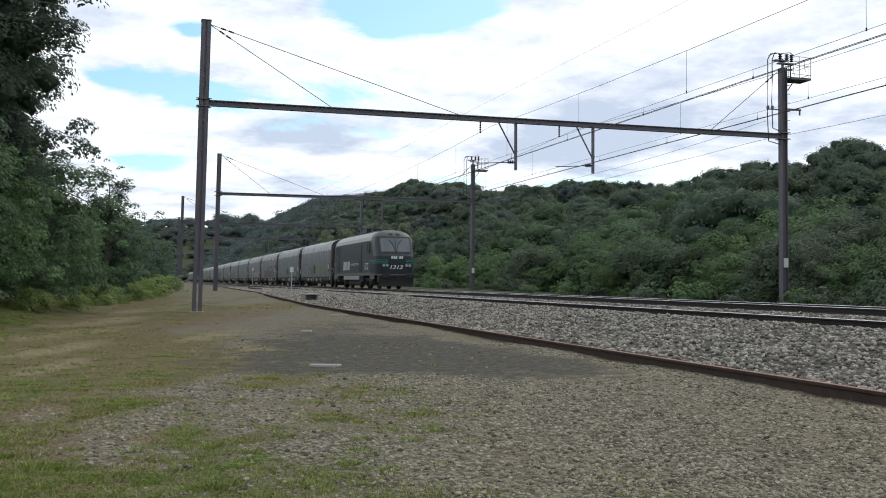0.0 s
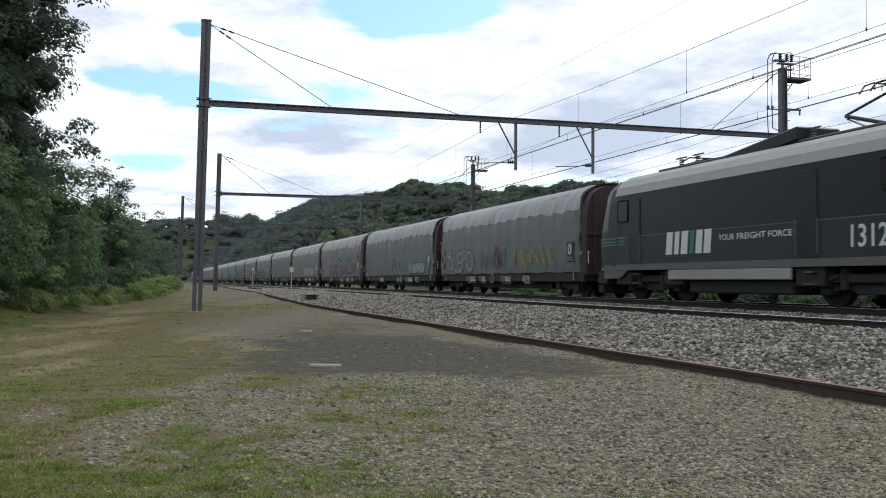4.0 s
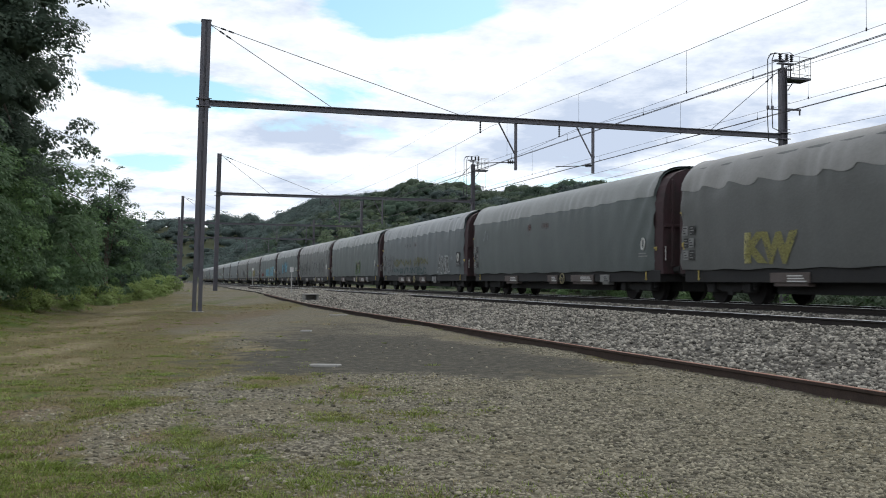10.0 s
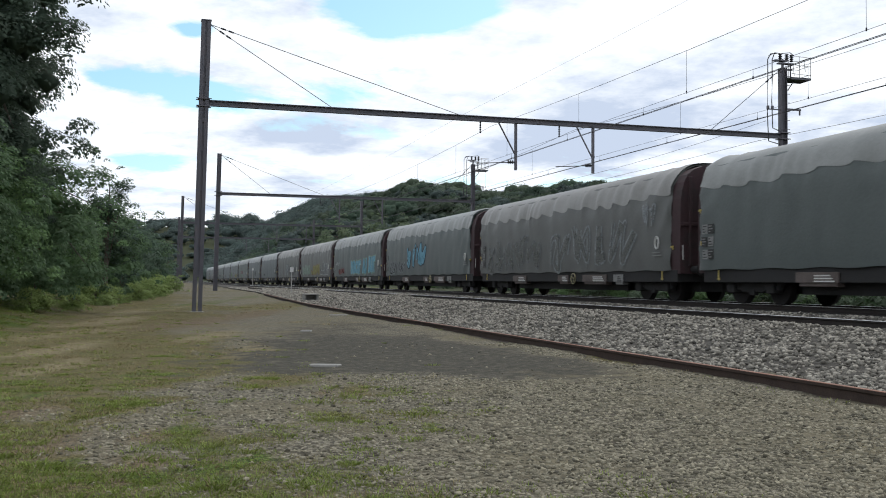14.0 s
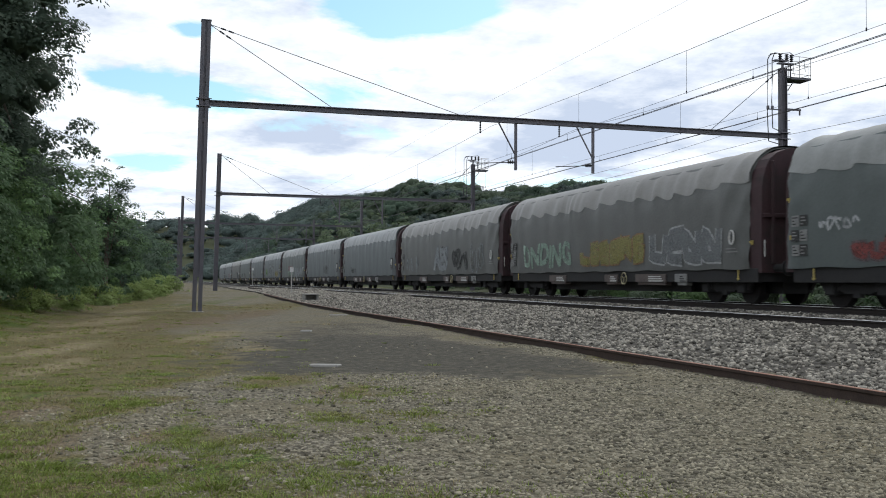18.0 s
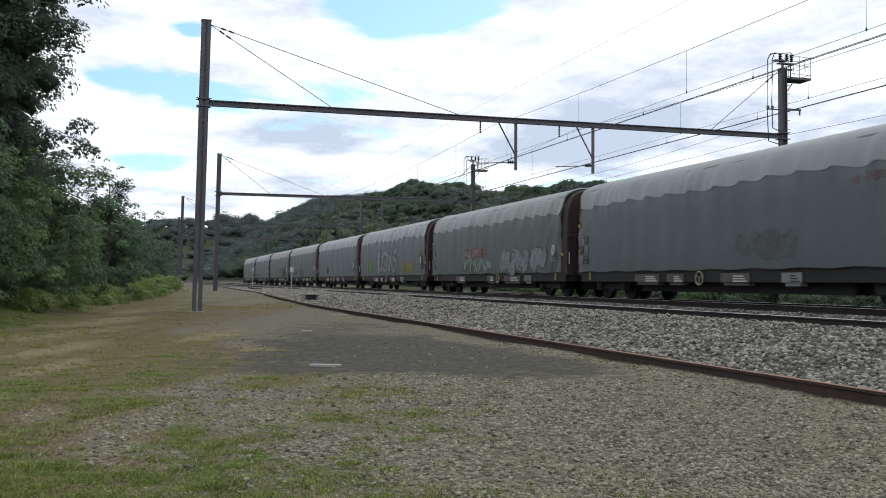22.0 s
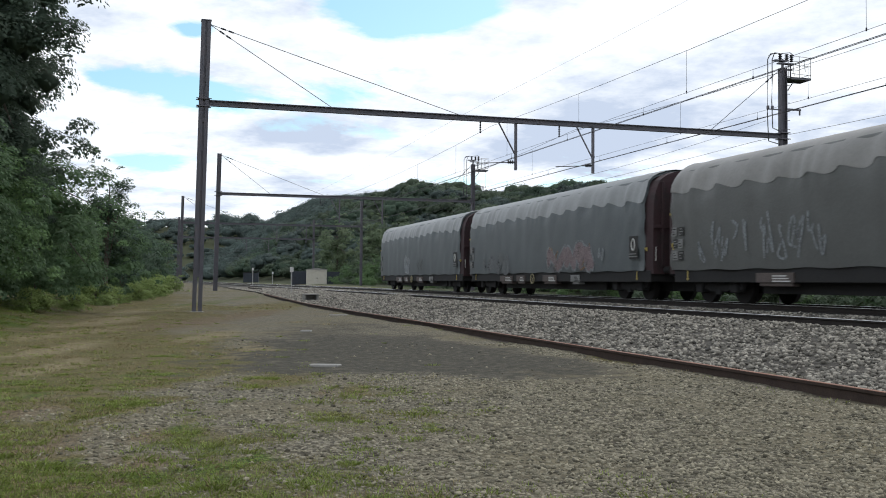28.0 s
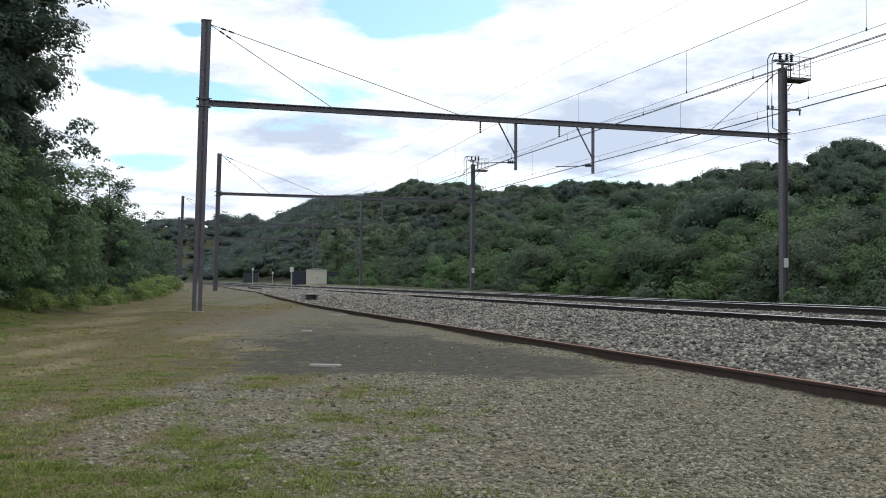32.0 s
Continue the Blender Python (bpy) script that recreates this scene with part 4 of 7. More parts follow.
def line_side_plants():
    r = random.Random(8)
    shrubs = [tree_mesh(50 + i, 3.7, 2.7, -0.9, 46, 0.72, 9600, 0.14, LEAF[(1, 2, 2, 3)[i]], 16) for i in range(4)]
    far_shrubs = [tree_mesh(50 + i, 3.7, 2.7, -0.9, 34, 0.85, 3600, 0.22, LEAF[(1, 2, 2, 3)[i]], 10) for i in range(4)]
    trees = [tree_mesh(60 + i, 6.2, 3.4, -0.6, 46, 0.95, 8200, 0.18, LEAF[(1, 2, 3)[i]], 16) for i in range(3)]
    far_trees = [tree_mesh(60 + i, 6.2, 3.4, -0.6, 36, 1.1, 3600, 0.28, LEAF[(0, 1, 3)[i]], 10) for i in range(3)]
    weeds = [tree_mesh(66 + i, 1.1, 1.2, -0.3, 18, 0.34, 700, 0.14, LEAF[(2, 3)[i]]) for i in range(2)]
    s = 8.0
    while s < 190:
        o = 12.6 + r.uniform(-0.8, 1.4) + 0.02 * s
        x, y = line(s, o)
        plant(r.choice(shrubs if s < 58 else far_shrubs), "shrub", "dense green leafy shrub beside the track", "shrub", "shrubs beside the line", x, y, float(ground_height(np.array(x), np.array(y))) - 0.1, r.uniform(0, 6.28), r.uniform(0.8, 1.2))
        s += r.uniform(2.0, 3.2) * (0.75 + s / 150)
    s = 20.0
    while s < 240:
        o = 17.5 + r.uniform(-1.5, 2.5) + 0.03 * s
        x, y = line(s, o)
        plant(r.choice(trees if s < 62 else far_trees), "tree", "leafy green deciduous tree on the hill foot", "tree", "trees on the hill foot", x, y, float(ground_height(np.array(x), np.array(y))) - 0.2, r.uniform(0, 6.28), r.uniform(0.7, 1.05))
        s += r.uniform(3.4, 5.0) * (1 + s / 200)
    s = 8.0
    while s < 150:
        o = 8.6 + r.uniform(-0.9, 1.6) + 0.012 * s
        x, y = line(s, o)
        plant(r.choice(weeds)[1:], "weed_clump", "clump of tall green weeds beside the track", "weeds", "weeds beside the line", x, y, float(ground_height(np.array(x), np.array(y))) - 0.05, r.uniform(0, 6.28), r.uniform(0.7, 1.45))
        s += r.uniform(1.6, 3.6) * (1 + s / 120)
    for k in shrubs + trees + far_shrubs + far_trees + weeds:
        drop_source(k)


line_side_plants()


def verge_plants():
    """The dark trees and bushes along the yard's outer edge."""
    tall = [tree_mesh(70 + i, 14.5, 3.2, 0.0, 125, 0.85, 54000, 0.122, LEAF[5], 60, ((3.5, 0.2, 4.6, 0.6), (3.3, -0.6, 7.6, 0.8), (3.6, 0.5, 9.2, 0.9)) if i == 0 else (), 0.6) for i in range(2)]
    bush = [tree_mesh(75 + i, 5.2, 2.3, -0.6, 60, 0.62, 19000, 0.105, LEAF[(1, 1, 2)[i]], 30) for i in range(3)]
    coarse = [tree_mesh(75 + i, 5.2, 2.3, -0.6, 44, 0.75, 3600, 0.21, LEAF[(0, 0, 1)[i]], 16) for i in range(3)]
    willow = tree_mesh(83, 12.5, 4.4, 0.3, 70, 1.0, 7000, 0.34, WILLOW, 40)
    slim = tree_mesh(79, 6.6, 1.5, 0.0, 40, 0.42, 7000, 0.1, LEAF[0], 36)
    low = tree_mesh(81, 1.5, 1.6, -0.4, 30, 0.42, 5200, 0.085, GRASSY, 14)
    rows = ((tall[0], -13.7, 27.0, 1.0, 0), (tall[1], -15.7, 31.0, 1.0, 3.5), (tall[1], -15.6, 31.5, 1.0, 2), (tall[0], -18.5, 36.0, 0.95, 4), (tall[1], -17.0, 25.0, 1.0, 1),
            (bush[2], -12.4, 25.5, 0.95, 1), (bush[1], -13.6, 29.0, 1.05, 2), (bush[1], -13.6, 32.5, 1.3, 3), (bush[1], -16.3, 38.0, 1.05, 4), (bush[2], -16.3, 43.0, 0.9, 5),
            (slim, -16.6, 47.5, 1.12, 0), (bush[1], -17.3, 49.5, 1.22, 0.6), (coarse[0], -20.6, 62.0, 0.95, 2.9), (coarse[1], -23.0, 72.0, 1.0, 4.1), (coarse[0], -27.0, 84.0, 1.15, 5.3),
            (coarse[1], -30.5, 97.0, 1.2, 0.2), (coarse[0], -34.0, 112.0, 1.25, 1.3), (coarse[2], -38.5, 130.0, 1.3, 2.2), (coarse[0], -46.0, 155.0, 1.5, 3.1), (coarse[1], -55, 185.0, 1.6, 4.4), (coarse[0], -26, 66, 1.2, 2.0), (bush[0], -22.5, 52, 1.3, 3.0),
            (bush[0], -10.75, 20.5, 0.9, 0.3), (bush[1], -12.3, 23.2, 0.95, 1.4), (low, -15.6, 49.5, 0.6, 0.9), (low, -16.4, 53.0, 0.7, 1.9), (low, -17.6, 58.0, 0.8, 2.7), (low, -12.4, 29.0, 0.6, 0.4), (low, -13.6, 35.5, 0.6, 1.1), (low, -15.0, 42.0, 0.75, 2.2), (low, -15.6, 46.0, 0.65, 3.3), (low, -16.8, 56.0, 1.0, 4.4), (low, -19.0, 66.0, 1.0, 5.2),
            (willow, -19.5, 178.0, 1.0, 0.5), (willow, -12.6, 172.0, 0.95, 2.5), (willow, -6.0, 168.0, 0.85, 4.0))
    for k, x, y, scale, turn in rows:
        big = k in tall or k is slim or k is willow
        small = k is low
        plant(k, "tree" if big else "bush", "pale grey-green feathery willow behind the tracks" if k is willow else "tall dark leafy tree overhanging the yard" if big else "low spreading green brush at the yard's edge" if small else "dense dark green bush at the yard's edge", "tree" if big else "bush",
              "willows behind the tracks" if k is willow else "trees along the yard" if big else "bushes along the yard", x, y, float(ground_height(np.array(x), np.array(y))) - 0.15, turn, scale)
    for k in tall + bush + coarse + [slim, low, willow]:
        drop_source(k)


verge_plants()
# ---- the train ----
PITCH = 19.9          # wagon length over buffers
SIDE = ((-1.40, 0.97), (-1.415, 1.4), (-1.415, 2.0), (-1.40, 2.8), (-1.38, 3.3), (-1.34, 3.56), (-1.26, 3.82), (-1.12, 4.06), (-0.88, 4.23), (-0.5, 4.36), (0.0, 4.40))
TARP_FROM, TARP_TO = -9.38, 8.86


def profile(n):
    """Points along the hood's cross section from one hem to the other, as (y, z) with the way out of the surface."""
    pts = list(SIDE) + [(-y, z) for y, z in SIDE[-2::-1]]
    d = [0.0]
    for a, b in zip(pts, pts[1:]):
        d.append(d[-1] + math.dist(a, b))
    t = np.linspace(0, d[-1], n)
    y, z = np.interp(t, d, [p[0] for p in pts]), np.interp(t, d, [p[1] for p in pts])
    ty, tz = np.gradient(y), np.gradient(z)
    k = np.hypot(ty, tz)
    return y, z, -tz / k, ty / k


def hood_shape(x, z, seed, slack):
    """How far the tarpaulin stands in from its hoops: sag between them and creases."""
    hoops = 14.0
    u = (x - TARP_FROM) / (TARP_TO - TARP_FROM) * hoops
    sag = np.sin(np.pi * (u % 1.0)) ** 1.4 * (0.5 + 0.5 * np.sin(2.3 * np.floor(u) + 3 * seed))
    low = smooth(3.7, 3.3, z)
    eaves = smooth(3.0, 3.4, z) * smooth(4.15, 3.75, z)
    d = -slack * sag * (0.34 * low + 1.5 * eaves)
    # broad slack billows, fine gathers under the roof and slanting creases that run from the ends
    d = d + 0.03 * np.sin(0.8 * x + seed) * np.sin(1.7 * x + 0.9 * z + 2 * seed) * low
    d = d + 0.013 * np.sin(10.5 * x + 2.2 * np.sin(1.3 * x + seed)) * (0.5 + 0.5 * np.sin(0.9 * x + seed)) * eaves
    d = d + 0.008 * np.abs(np.sin(2.6 * x + 1.1 * np.sin(0.9 * z + seed))) * low + 0.004 * np.sin(5.3 * x - 2.6 * z + seed) * np.sin(1.9 * x + 3.1 * z) * low
    for gone, way in ((x - TARP_FROM, 1), (TARP_TO - x, -1)):
        e = np.exp(-gone / 1.1)
        d = d + 0.085 * e * (0.6 - np.abs(np.sin(3.2 * gone + 1.7 * z + seed))) * (0.6 + 0.4 * np.sin(1.3 * z + seed + way)) + 0.03 * np.exp(-gone / 0.45) * np.sin(8.0 * z - 4.5 * gone + seed)
    return d


def side_y(x, z, seed, slack):
    """The y of the hood's near face."""
    return np.interp(z, [p[1] for p in SIDE[:6]], [p[0] for p in SIDE[:6]]) - hood_shape(np.asarray(x, float), np.asarray(z, float), seed, slack)


def hood_mesh(seed, slack):
    nx, nu = 221, 40
    x = np.linspace(TARP_FROM, TARP_TO, nx)
    y, z, ny, nz = profile(nu)
    X, Y = np.meshgrid(x, y, indexing="ij")
    Z = np.broadcast_to(z, X.shape).copy()
    d = hood_shape(X, Z, seed, slack)
    tuck = 0.06 * (np.exp(-(X - TARP_FROM) / 0.12) + np.exp((X - TARP_TO) / 0.12))
    Y = Y + ny * (d - tuck)
    Z = Z + nz * (d - tuck)
    hem = np.abs(np.arange(nu) - (nu - 1) / 2) > (nu - 1) / 2 - 0.5
    Z[:, hem] += 0.018 * np.sin(3.1 * X[:, hem] + seed)
    v = np.stack([X, Y, Z], -1).reshape(-1, 3)
    i = np.arange((nx - 1) * nu).reshape(-1, nu)[:, :-1].ravel()
    return v, np.stack([i, i + nu, i + nu + 1, i + 1], 1)


def flap_mesh(seed, slack, dip):
    """The roof strip, paler to hold sky light; its lower edge hangs in scallops."""
    nx, nu = 300, 18
    x = np.linspace(TARP_FROM + 0.03, TARP_TO - 0.03, nx)
    y, z, ny, nz = profile(400)
    run = (x - TARP_FROM) / (TARP_TO - TARP_FROM) * 14.0 + 0.1 * np.sin(0.9 * x + 2 * seed)
    wave = run % 1.0
    size = 0.5 + 0.5 * np.sin(np.floor(run) * 2.4 + seed * 3) ** 2
    edge = 3.43 - 0.5 * dip * size * np.sin(np.pi * wave ** 1.7) ** 0.8 - 0.2 * dip * np.sin(0.8 * x + seed) - 0.25 * dip * smooth(0.0, 1.0, wave) * smooth(1.0, 0.93, wave)
    V = []
    half = np.arange(400)[y <= 0]
    for xi, e in zip(x, edge):
        a = np.interp(e, z[half], half)
        k = np.linspace(a, 399 - a, nu)
        d = hood_shape(np.full(nu, xi), np.interp(k, np.arange(400), z), seed, slack) + 0.014
        V.append(np.stack([np.full(nu, xi), np.interp(k, np.arange(400), y) + np.interp(k, np.arange(400), ny) * d, np.interp(k, np.arange(400), z) + np.interp(k, np.arange(400), nz) * d], -1))
    v = np.concatenate(V)
    i = np.arange((nx - 1) * nu).reshape(-1, nu)[:, :-1].ravel()
    return v, np.stack([i, i + nu, i + nu + 1, i + 1], 1)


def end_wall(parent, x0, x1, face):
    bm = bmesh.new()
    pts = [(y * 0.945, z - 0.1) for y, z in SIDE] + [(-y * 0.945, z - 0.1) for y, z in SIDE[-2::-1]]
    a = [bm.verts.new((x0, y, z)) for y, z in pts]
    b = [bm.verts.new((x1, y, z)) for y, z in pts]
    bm.faces.new(a)
    bm.faces.new(b[::-1])
    for i in range(len(a)):
        j = (i + 1) % len(a)
        bm.faces.new((a[i], b[i], b[j], a[j]))
    w = part("end_wall", bm, OXIDE, parent, "oxide red steel end wall")
    bm = bmesh.new()
    for y in (-1.0, -0.35, 0.35, 1.0):
        box(bm, face - 0.06, face + 0.06, y - 0.05, y + 0.05, 1.1, 3.9, 0.015)
    box(bm, face - 0.05, face + 0.05, -1.3, 1.3, 2.35, 2.47, 0.015)
    part("stiffener", bm, OXIDE, w)
    return w


def bogie(parent, x, radius, base, dark):
    bm = bmesh.new()
    for y in (-1.0, 1.0):
        prism(bm, [(-1.35, 0.62), (-1.2, 0.74), (-0.6, 0.74), (-0.4, 0.58), (0.4, 0.58), (0.6, 0.74), (1.2, 0.74), (1.35, 0.62), (1.2, 0.42), (0.65, 0.42), (0.45, 0.34), (-0.45, 0.34), (-0.65, 0.42), (-1.2, 0.42)], y - 0.06, y + 0.06)
        for dx in (-base / 2, base / 2):
            box(bm, dx - 0.17, dx + 0.17, y - 0.16, y + 0.16, 0.3, 0.62, 0.03)
            for k in (-0.26, 0.26):
                rod(bm, (dx + k, y, 0.4), (dx + k, y, 0.66), 0.08, 8)
    box(bm, -0.25, 0.25, -1.0, 1.0, 0.42, 0.72, 0.03)
    box(bm, -0.12, 0.12, -1.08, -0.95, 0.25, 0.4)
    f = part("bogie", bm, dark, parent, "dark grimy two-axle bogie")
    f.location = (x, 0, 0)
    for dx in (-base / 2, base / 2):
        bm = bmesh.new()
        rod(bm, (0, -0.8, 0), (0, 0.8, 0), 0.08, 10)
        for y in (-0.75, 0.75):
            e = math.copysign(1, y)
            rod(bm, (0, y - 0.065, 0), (0, y + 0.065, 0), radius, 28)
            rod(bm, (0, y - e * 0.1, 0), (0, y - e * 0.06, 0), radius + 0.03, 28)
            rod(bm, (0, y + e * 0.05, 0), (0, y + e * 0.12, 0), 0.16, 12)
            box(bm, -0.03, 0.03, y + e * 0.066 - 0.004, y + e * 0.066 + 0.004, 0.2, radius - 0.08)
        w = part("wheelset", bm, WHEEL, f, "steel wheels on one axle")
        w.location = (dx, 0, radius)
    return f


WHEEL = material("brown_wheel_steel", (0.014, 0.012, 0.012), 0.8, 0.2, vary=0.3, scale=6, fine=50)
PLATE = material("brown_placard_paint", (0.1, 0.08, 0.073), 0.7, vary=0.3, scale=4)
HANDWHEEL = material("dull_cream_paint", (0.3, 0.27, 0.16), 0.6, vary=0.2, scale=6)
PALE = material("pale_grey_paint", (0.2, 0.2, 0.195), 0.6, vary=0.25, scale=6)
BLACK = material("matt_black_panel", (0.032, 0.031, 0.03), 0.7, vary=0.2, scale=6)
# paler copies of the side tarpaulins: light on the roof slope put into colour
ROOF_LIT = [material("bleached_%s" % k, c, 0.48, vary=0.13, scale=0.8, fine=12, bump=0.25, depth=0.02, dirt=d, dirt_amount=0.4, spec=0.65)
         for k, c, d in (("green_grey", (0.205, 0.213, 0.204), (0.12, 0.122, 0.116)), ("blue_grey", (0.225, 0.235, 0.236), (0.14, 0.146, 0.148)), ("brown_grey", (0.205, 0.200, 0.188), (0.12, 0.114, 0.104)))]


def wagon_base(kind, seed, slack, dip):
    """A bogie wagon with a sliding tarpaulin hood, without its paint marks."""
    w = empty("tarpaulin_wagon", Matrix.Identity(4), "covered goods wagon", "wagon", "wagons of the goods train")
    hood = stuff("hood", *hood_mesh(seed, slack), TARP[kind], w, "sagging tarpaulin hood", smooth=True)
    stuff("roof_cover", *flap_mesh(seed, slack, dip), ROOF_LIT[kind], w, "bleached roof tarpaulin with a scalloped edge", smooth=True)
    end_wall(w, 8.6, 9.36, 9.38)
    end_wall(w, -9.5, -9.0, -9.5)
    bm = bmesh.new()
    for y in (-1.25, 1.25):
        box(bm, -9.2, 9.2, y - 0.09, y + 0.09, 0.6, 0.99, 0.015)
        box(bm, -5.2, 5.2, y * 0.72 - 0.04, y * 0.72 + 0.04, 0.3, 0.9)
    box(bm, -9.2, 9.2, -1.16, 1.16, 0.9, 1.02)
    box(bm, -9.0, 9.0, -0.4, 0.4, 0.3, 0.9)
    for x in (-9.2, 9.0):
        box(bm, x, x + 0.2, -1.3, 1.3, 0.62, 1.05)
    for x in np.arange(-5.4, 5.5, 1.8):
        box(bm, x - 0.05, x + 0.05, -1.16, 1.16, 0.72, 0.9)
    part("underframe", bm, UNDER, w, "grimy black steel underframe")
    for x in (-7.2, 7.2):
        bogie(w, x, 0.46, 1.8, UNDER)
    for x in (9.32, -9.28):
        e = math.copysign(1, x)
        for y in (-0.875, 0.875):
            bm = bmesh.new()
            rod(bm, (x, y, 1.0), (x + e * 0.56, y, 1.0), 0.11, 10)
            rod(bm, (x + e * 0.56, y, 1.0), (x + e * 0.61, y, 1.0), 0.22, 16)
            part("buffer", bm, UNDER, w)
        bm = bmesh.new()
        box(bm, min(x, x + e * 0.62), max(x, x + e * 0.62), -0.05, 0.05, 0.92, 1.0)
        part("coupling", bm, UNDER, w)
        bm = bmesh.new()
        rod(bm, (x - e * 0.95, -1.4, 0.66), (x - e * 0.95, -1.4, 0.95), 0.022, 6)
        rod(bm, (x - e * 1.0, -1.4, 0.70), (x - e * 0.9, -1.4, 0.70), 0.018, 6)
        part("lashing_hook", bm, YELLOW, w, "small yellowish hook")
        bm = bmesh.new()
        rod(bm, (x + e * 0.06, -1.25, 1.3), (x + e * 0.06, -1.25, 1.75), 0.018, 6)
        part("grab_handle", bm, WHITE, w, "white grab handle")
    # boxes and placards under the sole bar
    for x, wd, top in ((-4.1, 1.6, 0), (0.6, 1.0, 0), (3.4, 2.0, 0), (5.3, 0.7, 1)) if kind != 1 else ((-4.1, 1.6, 0), (-2.3, 1.0, 0), (0.9, 1.4, 0), (3.4, 0.8, 1)):
        bm = bmesh.new()
        box(bm, x - wd / 2, x + wd / 2, -1.39, -1.35, 0.60, 0.86, 0.008)
        box(bm, x - wd / 2 + 0.1, x + wd / 2 - 0.1, -1.35, -1.1, 0.5, 0.8, 0.02)
        plate = part("placard_box", bm, PLATE if not top else PALE, w, "brown inscription board" if not top else "pale inscription board")
        bm = bmesh.new()
        for k in range(3):
            box(bm, x - wd * 0.05, x + wd * 0.42 - 0.08 * k, -1.396, -1.391, 0.62 + 0.07 * k, 0.655 + 0.07 * k)
        part("lettering_bars", bm, WHITE if not top else BLACK, plate)
    bm = bmesh.new()
    hub = -0.9 if kind == 1 else 1.6
    ring = [(hub + 0.2 * math.cos(a), -1.4, 0.72 + 0.2 * math.sin(a)) for a in np.linspace(0, 2 * math.pi, 19)]
    tube(bm, ring, 0.02, 6)
    for a in (0.5, 2.6, 4.7):
        rod(bm, (hub, -1.39, 0.72), (hub + 0.19 * math.cos(a), -1.4, 0.72 + 0.19 * math.sin(a)), 0.013, 5)
    part("brake_handwheel", bm, HANDWHEEL, w, "yellow-white brake handwheel")
    # inscription panels on the hood
    for k in range(6):
        x, z = -9.0 + 0.34 * (k % 2), 1.42 + 0.37 * (k // 2)
        bm = bmesh.new()
        y = float(side_y(x, z, seed, slack)) - 0.022
        box(bm, x - 0.14, x + 0.14, y - 0.004, y + 0.004, z - 0.14, z + 0.14)
        dark = k in (1, 2, 5)
        tag = part("inscription_panel", bm, BLACK if dark else PALE, w, "black inscription square" if dark else "pale inscription square")
        bm = bmesh.new()
        for j in range(3):
            box(bm, x - 0.1, x + 0.1 - 0.06 * ((j + k) % 3), y - 0.01, y - 0.006, z - 0.095 + 0.08 * j, z - 0.065 + 0.08 * j)
        part("lettering_bars", bm, PALE if dark else BLACK, tag)
    y = float(side_y(8.2, 1.8, seed, slack)) - 0.03
    panel = w
    if kind == 1:
        bm = bmesh.new()
        box(bm, 7.9, 8.5, y - 0.004, y + 0.004, 1.38, 2.15)
        panel = part("black_panel", bm, BLACK, w, "black panel with a white oval mark")
    bm = bmesh.new()
    tube(bm, [(8.19 + 0.11 * math.cos(a), y - 0.01, 1.86 + 0.19 * math.sin(a)) for a in np.linspace(0, 2 * math.pi, 17)], 0.03, 5)
    part("oval_mark", bm, WHITE, panel, "white oval mark")
    bm = bmesh.new()
    for k in range(2):
        box(bm, 7.9, 8.48 - 0.1 * k, y - 0.012, y - 0.006, 1.44 + 0.09 * k, 1.475 + 0.09 * k)
    part("lettering_bars", bm, PALE, panel)
    for x, z, tall in ((8.98, 1.62, 0.16), (-9.2, 1.6, 0.3), (-9.3, 2.65, 0.16)):
        bm = bmesh.new()
        box(bm, x - 0.035, x + 0.035, -1.39, -1.35, z, z + tall * 0.8, 0.01)
        box(bm, x - 0.02, x + 0.02, -1.44, -1.40, z + tall * 0.3, z + tall * 0.7)
        part("hood_latch", bm, YELLOW, w, "dull yellow hood latch")
    return w


WAGONS = []
BASES = [(wagon_base(k, sd, sl, dp), sd, sl) for k, sd, sl, dp in ((0, 1.0, 0.05, 0.2), (1, 2.3, 0.05, 0.17), (2, 4.1, 0.065, 0.27), (0, 5.2, 0.03, 0.06), (1, 7.7, 0.06, 0.25))]
USE = (1, 0, 2, 2, 3, 1, 0, 2, 0, 0, 2, 2, 1, 1, 0, 4, 1, 3, 2, 4, 4)
for i, k in enumerate(USE):
    w = copy_thing(BASES[k][0], Matrix.Translation((0, 0, -40)))
    WAGONS.append((w, BASES[k][1], BASES[k][2]))
for b in BASES:
    for o in list(b[0].children_recursive) + [b[0]]:
        bpy.data.objects.remove(o)

# ---- graffiti on the hoods ----
PAINT = {k: material("spray_%s" % k, c, 0.6, vary=0.22, scale=3.0, fine=18, bump=0.05, dirt=tuple(v * 0.45 for v in c), dirt_amount=0.55, thin=(0.5, 1.0)) for k, c in
         (("white", (0.42, 0.43, 0.43)), ("silver", (0.25, 0.27, 0.28)), ("grey", (0.16, 0.17, 0.175)), ("blue", (0.13, 0.33, 0.43)), ("navy", (0.03, 0.05, 0.07)), ("teal", (0.09, 0.26, 0.26)),
          ("pink", (0.125, 0.092, 0.097)), ("rose", (0.26, 0.2, 0.205)), ("red", (0.20, 0.05, 0.045)), ("orange", (0.27, 0.16, 0.08)), ("yellow", (0.24, 0.22, 0.07)), ("green", (0.13, 0.24, 0.07)), ("mint", (0.24, 0.34, 0.27)),
          ("black", (0.02, 0.022, 0.022)), ("ghost", (0.12, 0.125, 0.115)), ("faded_yellow", (0.15, 0.15, 0.075)), ("faded_teal", (0.09, 0.135, 0.135)))}

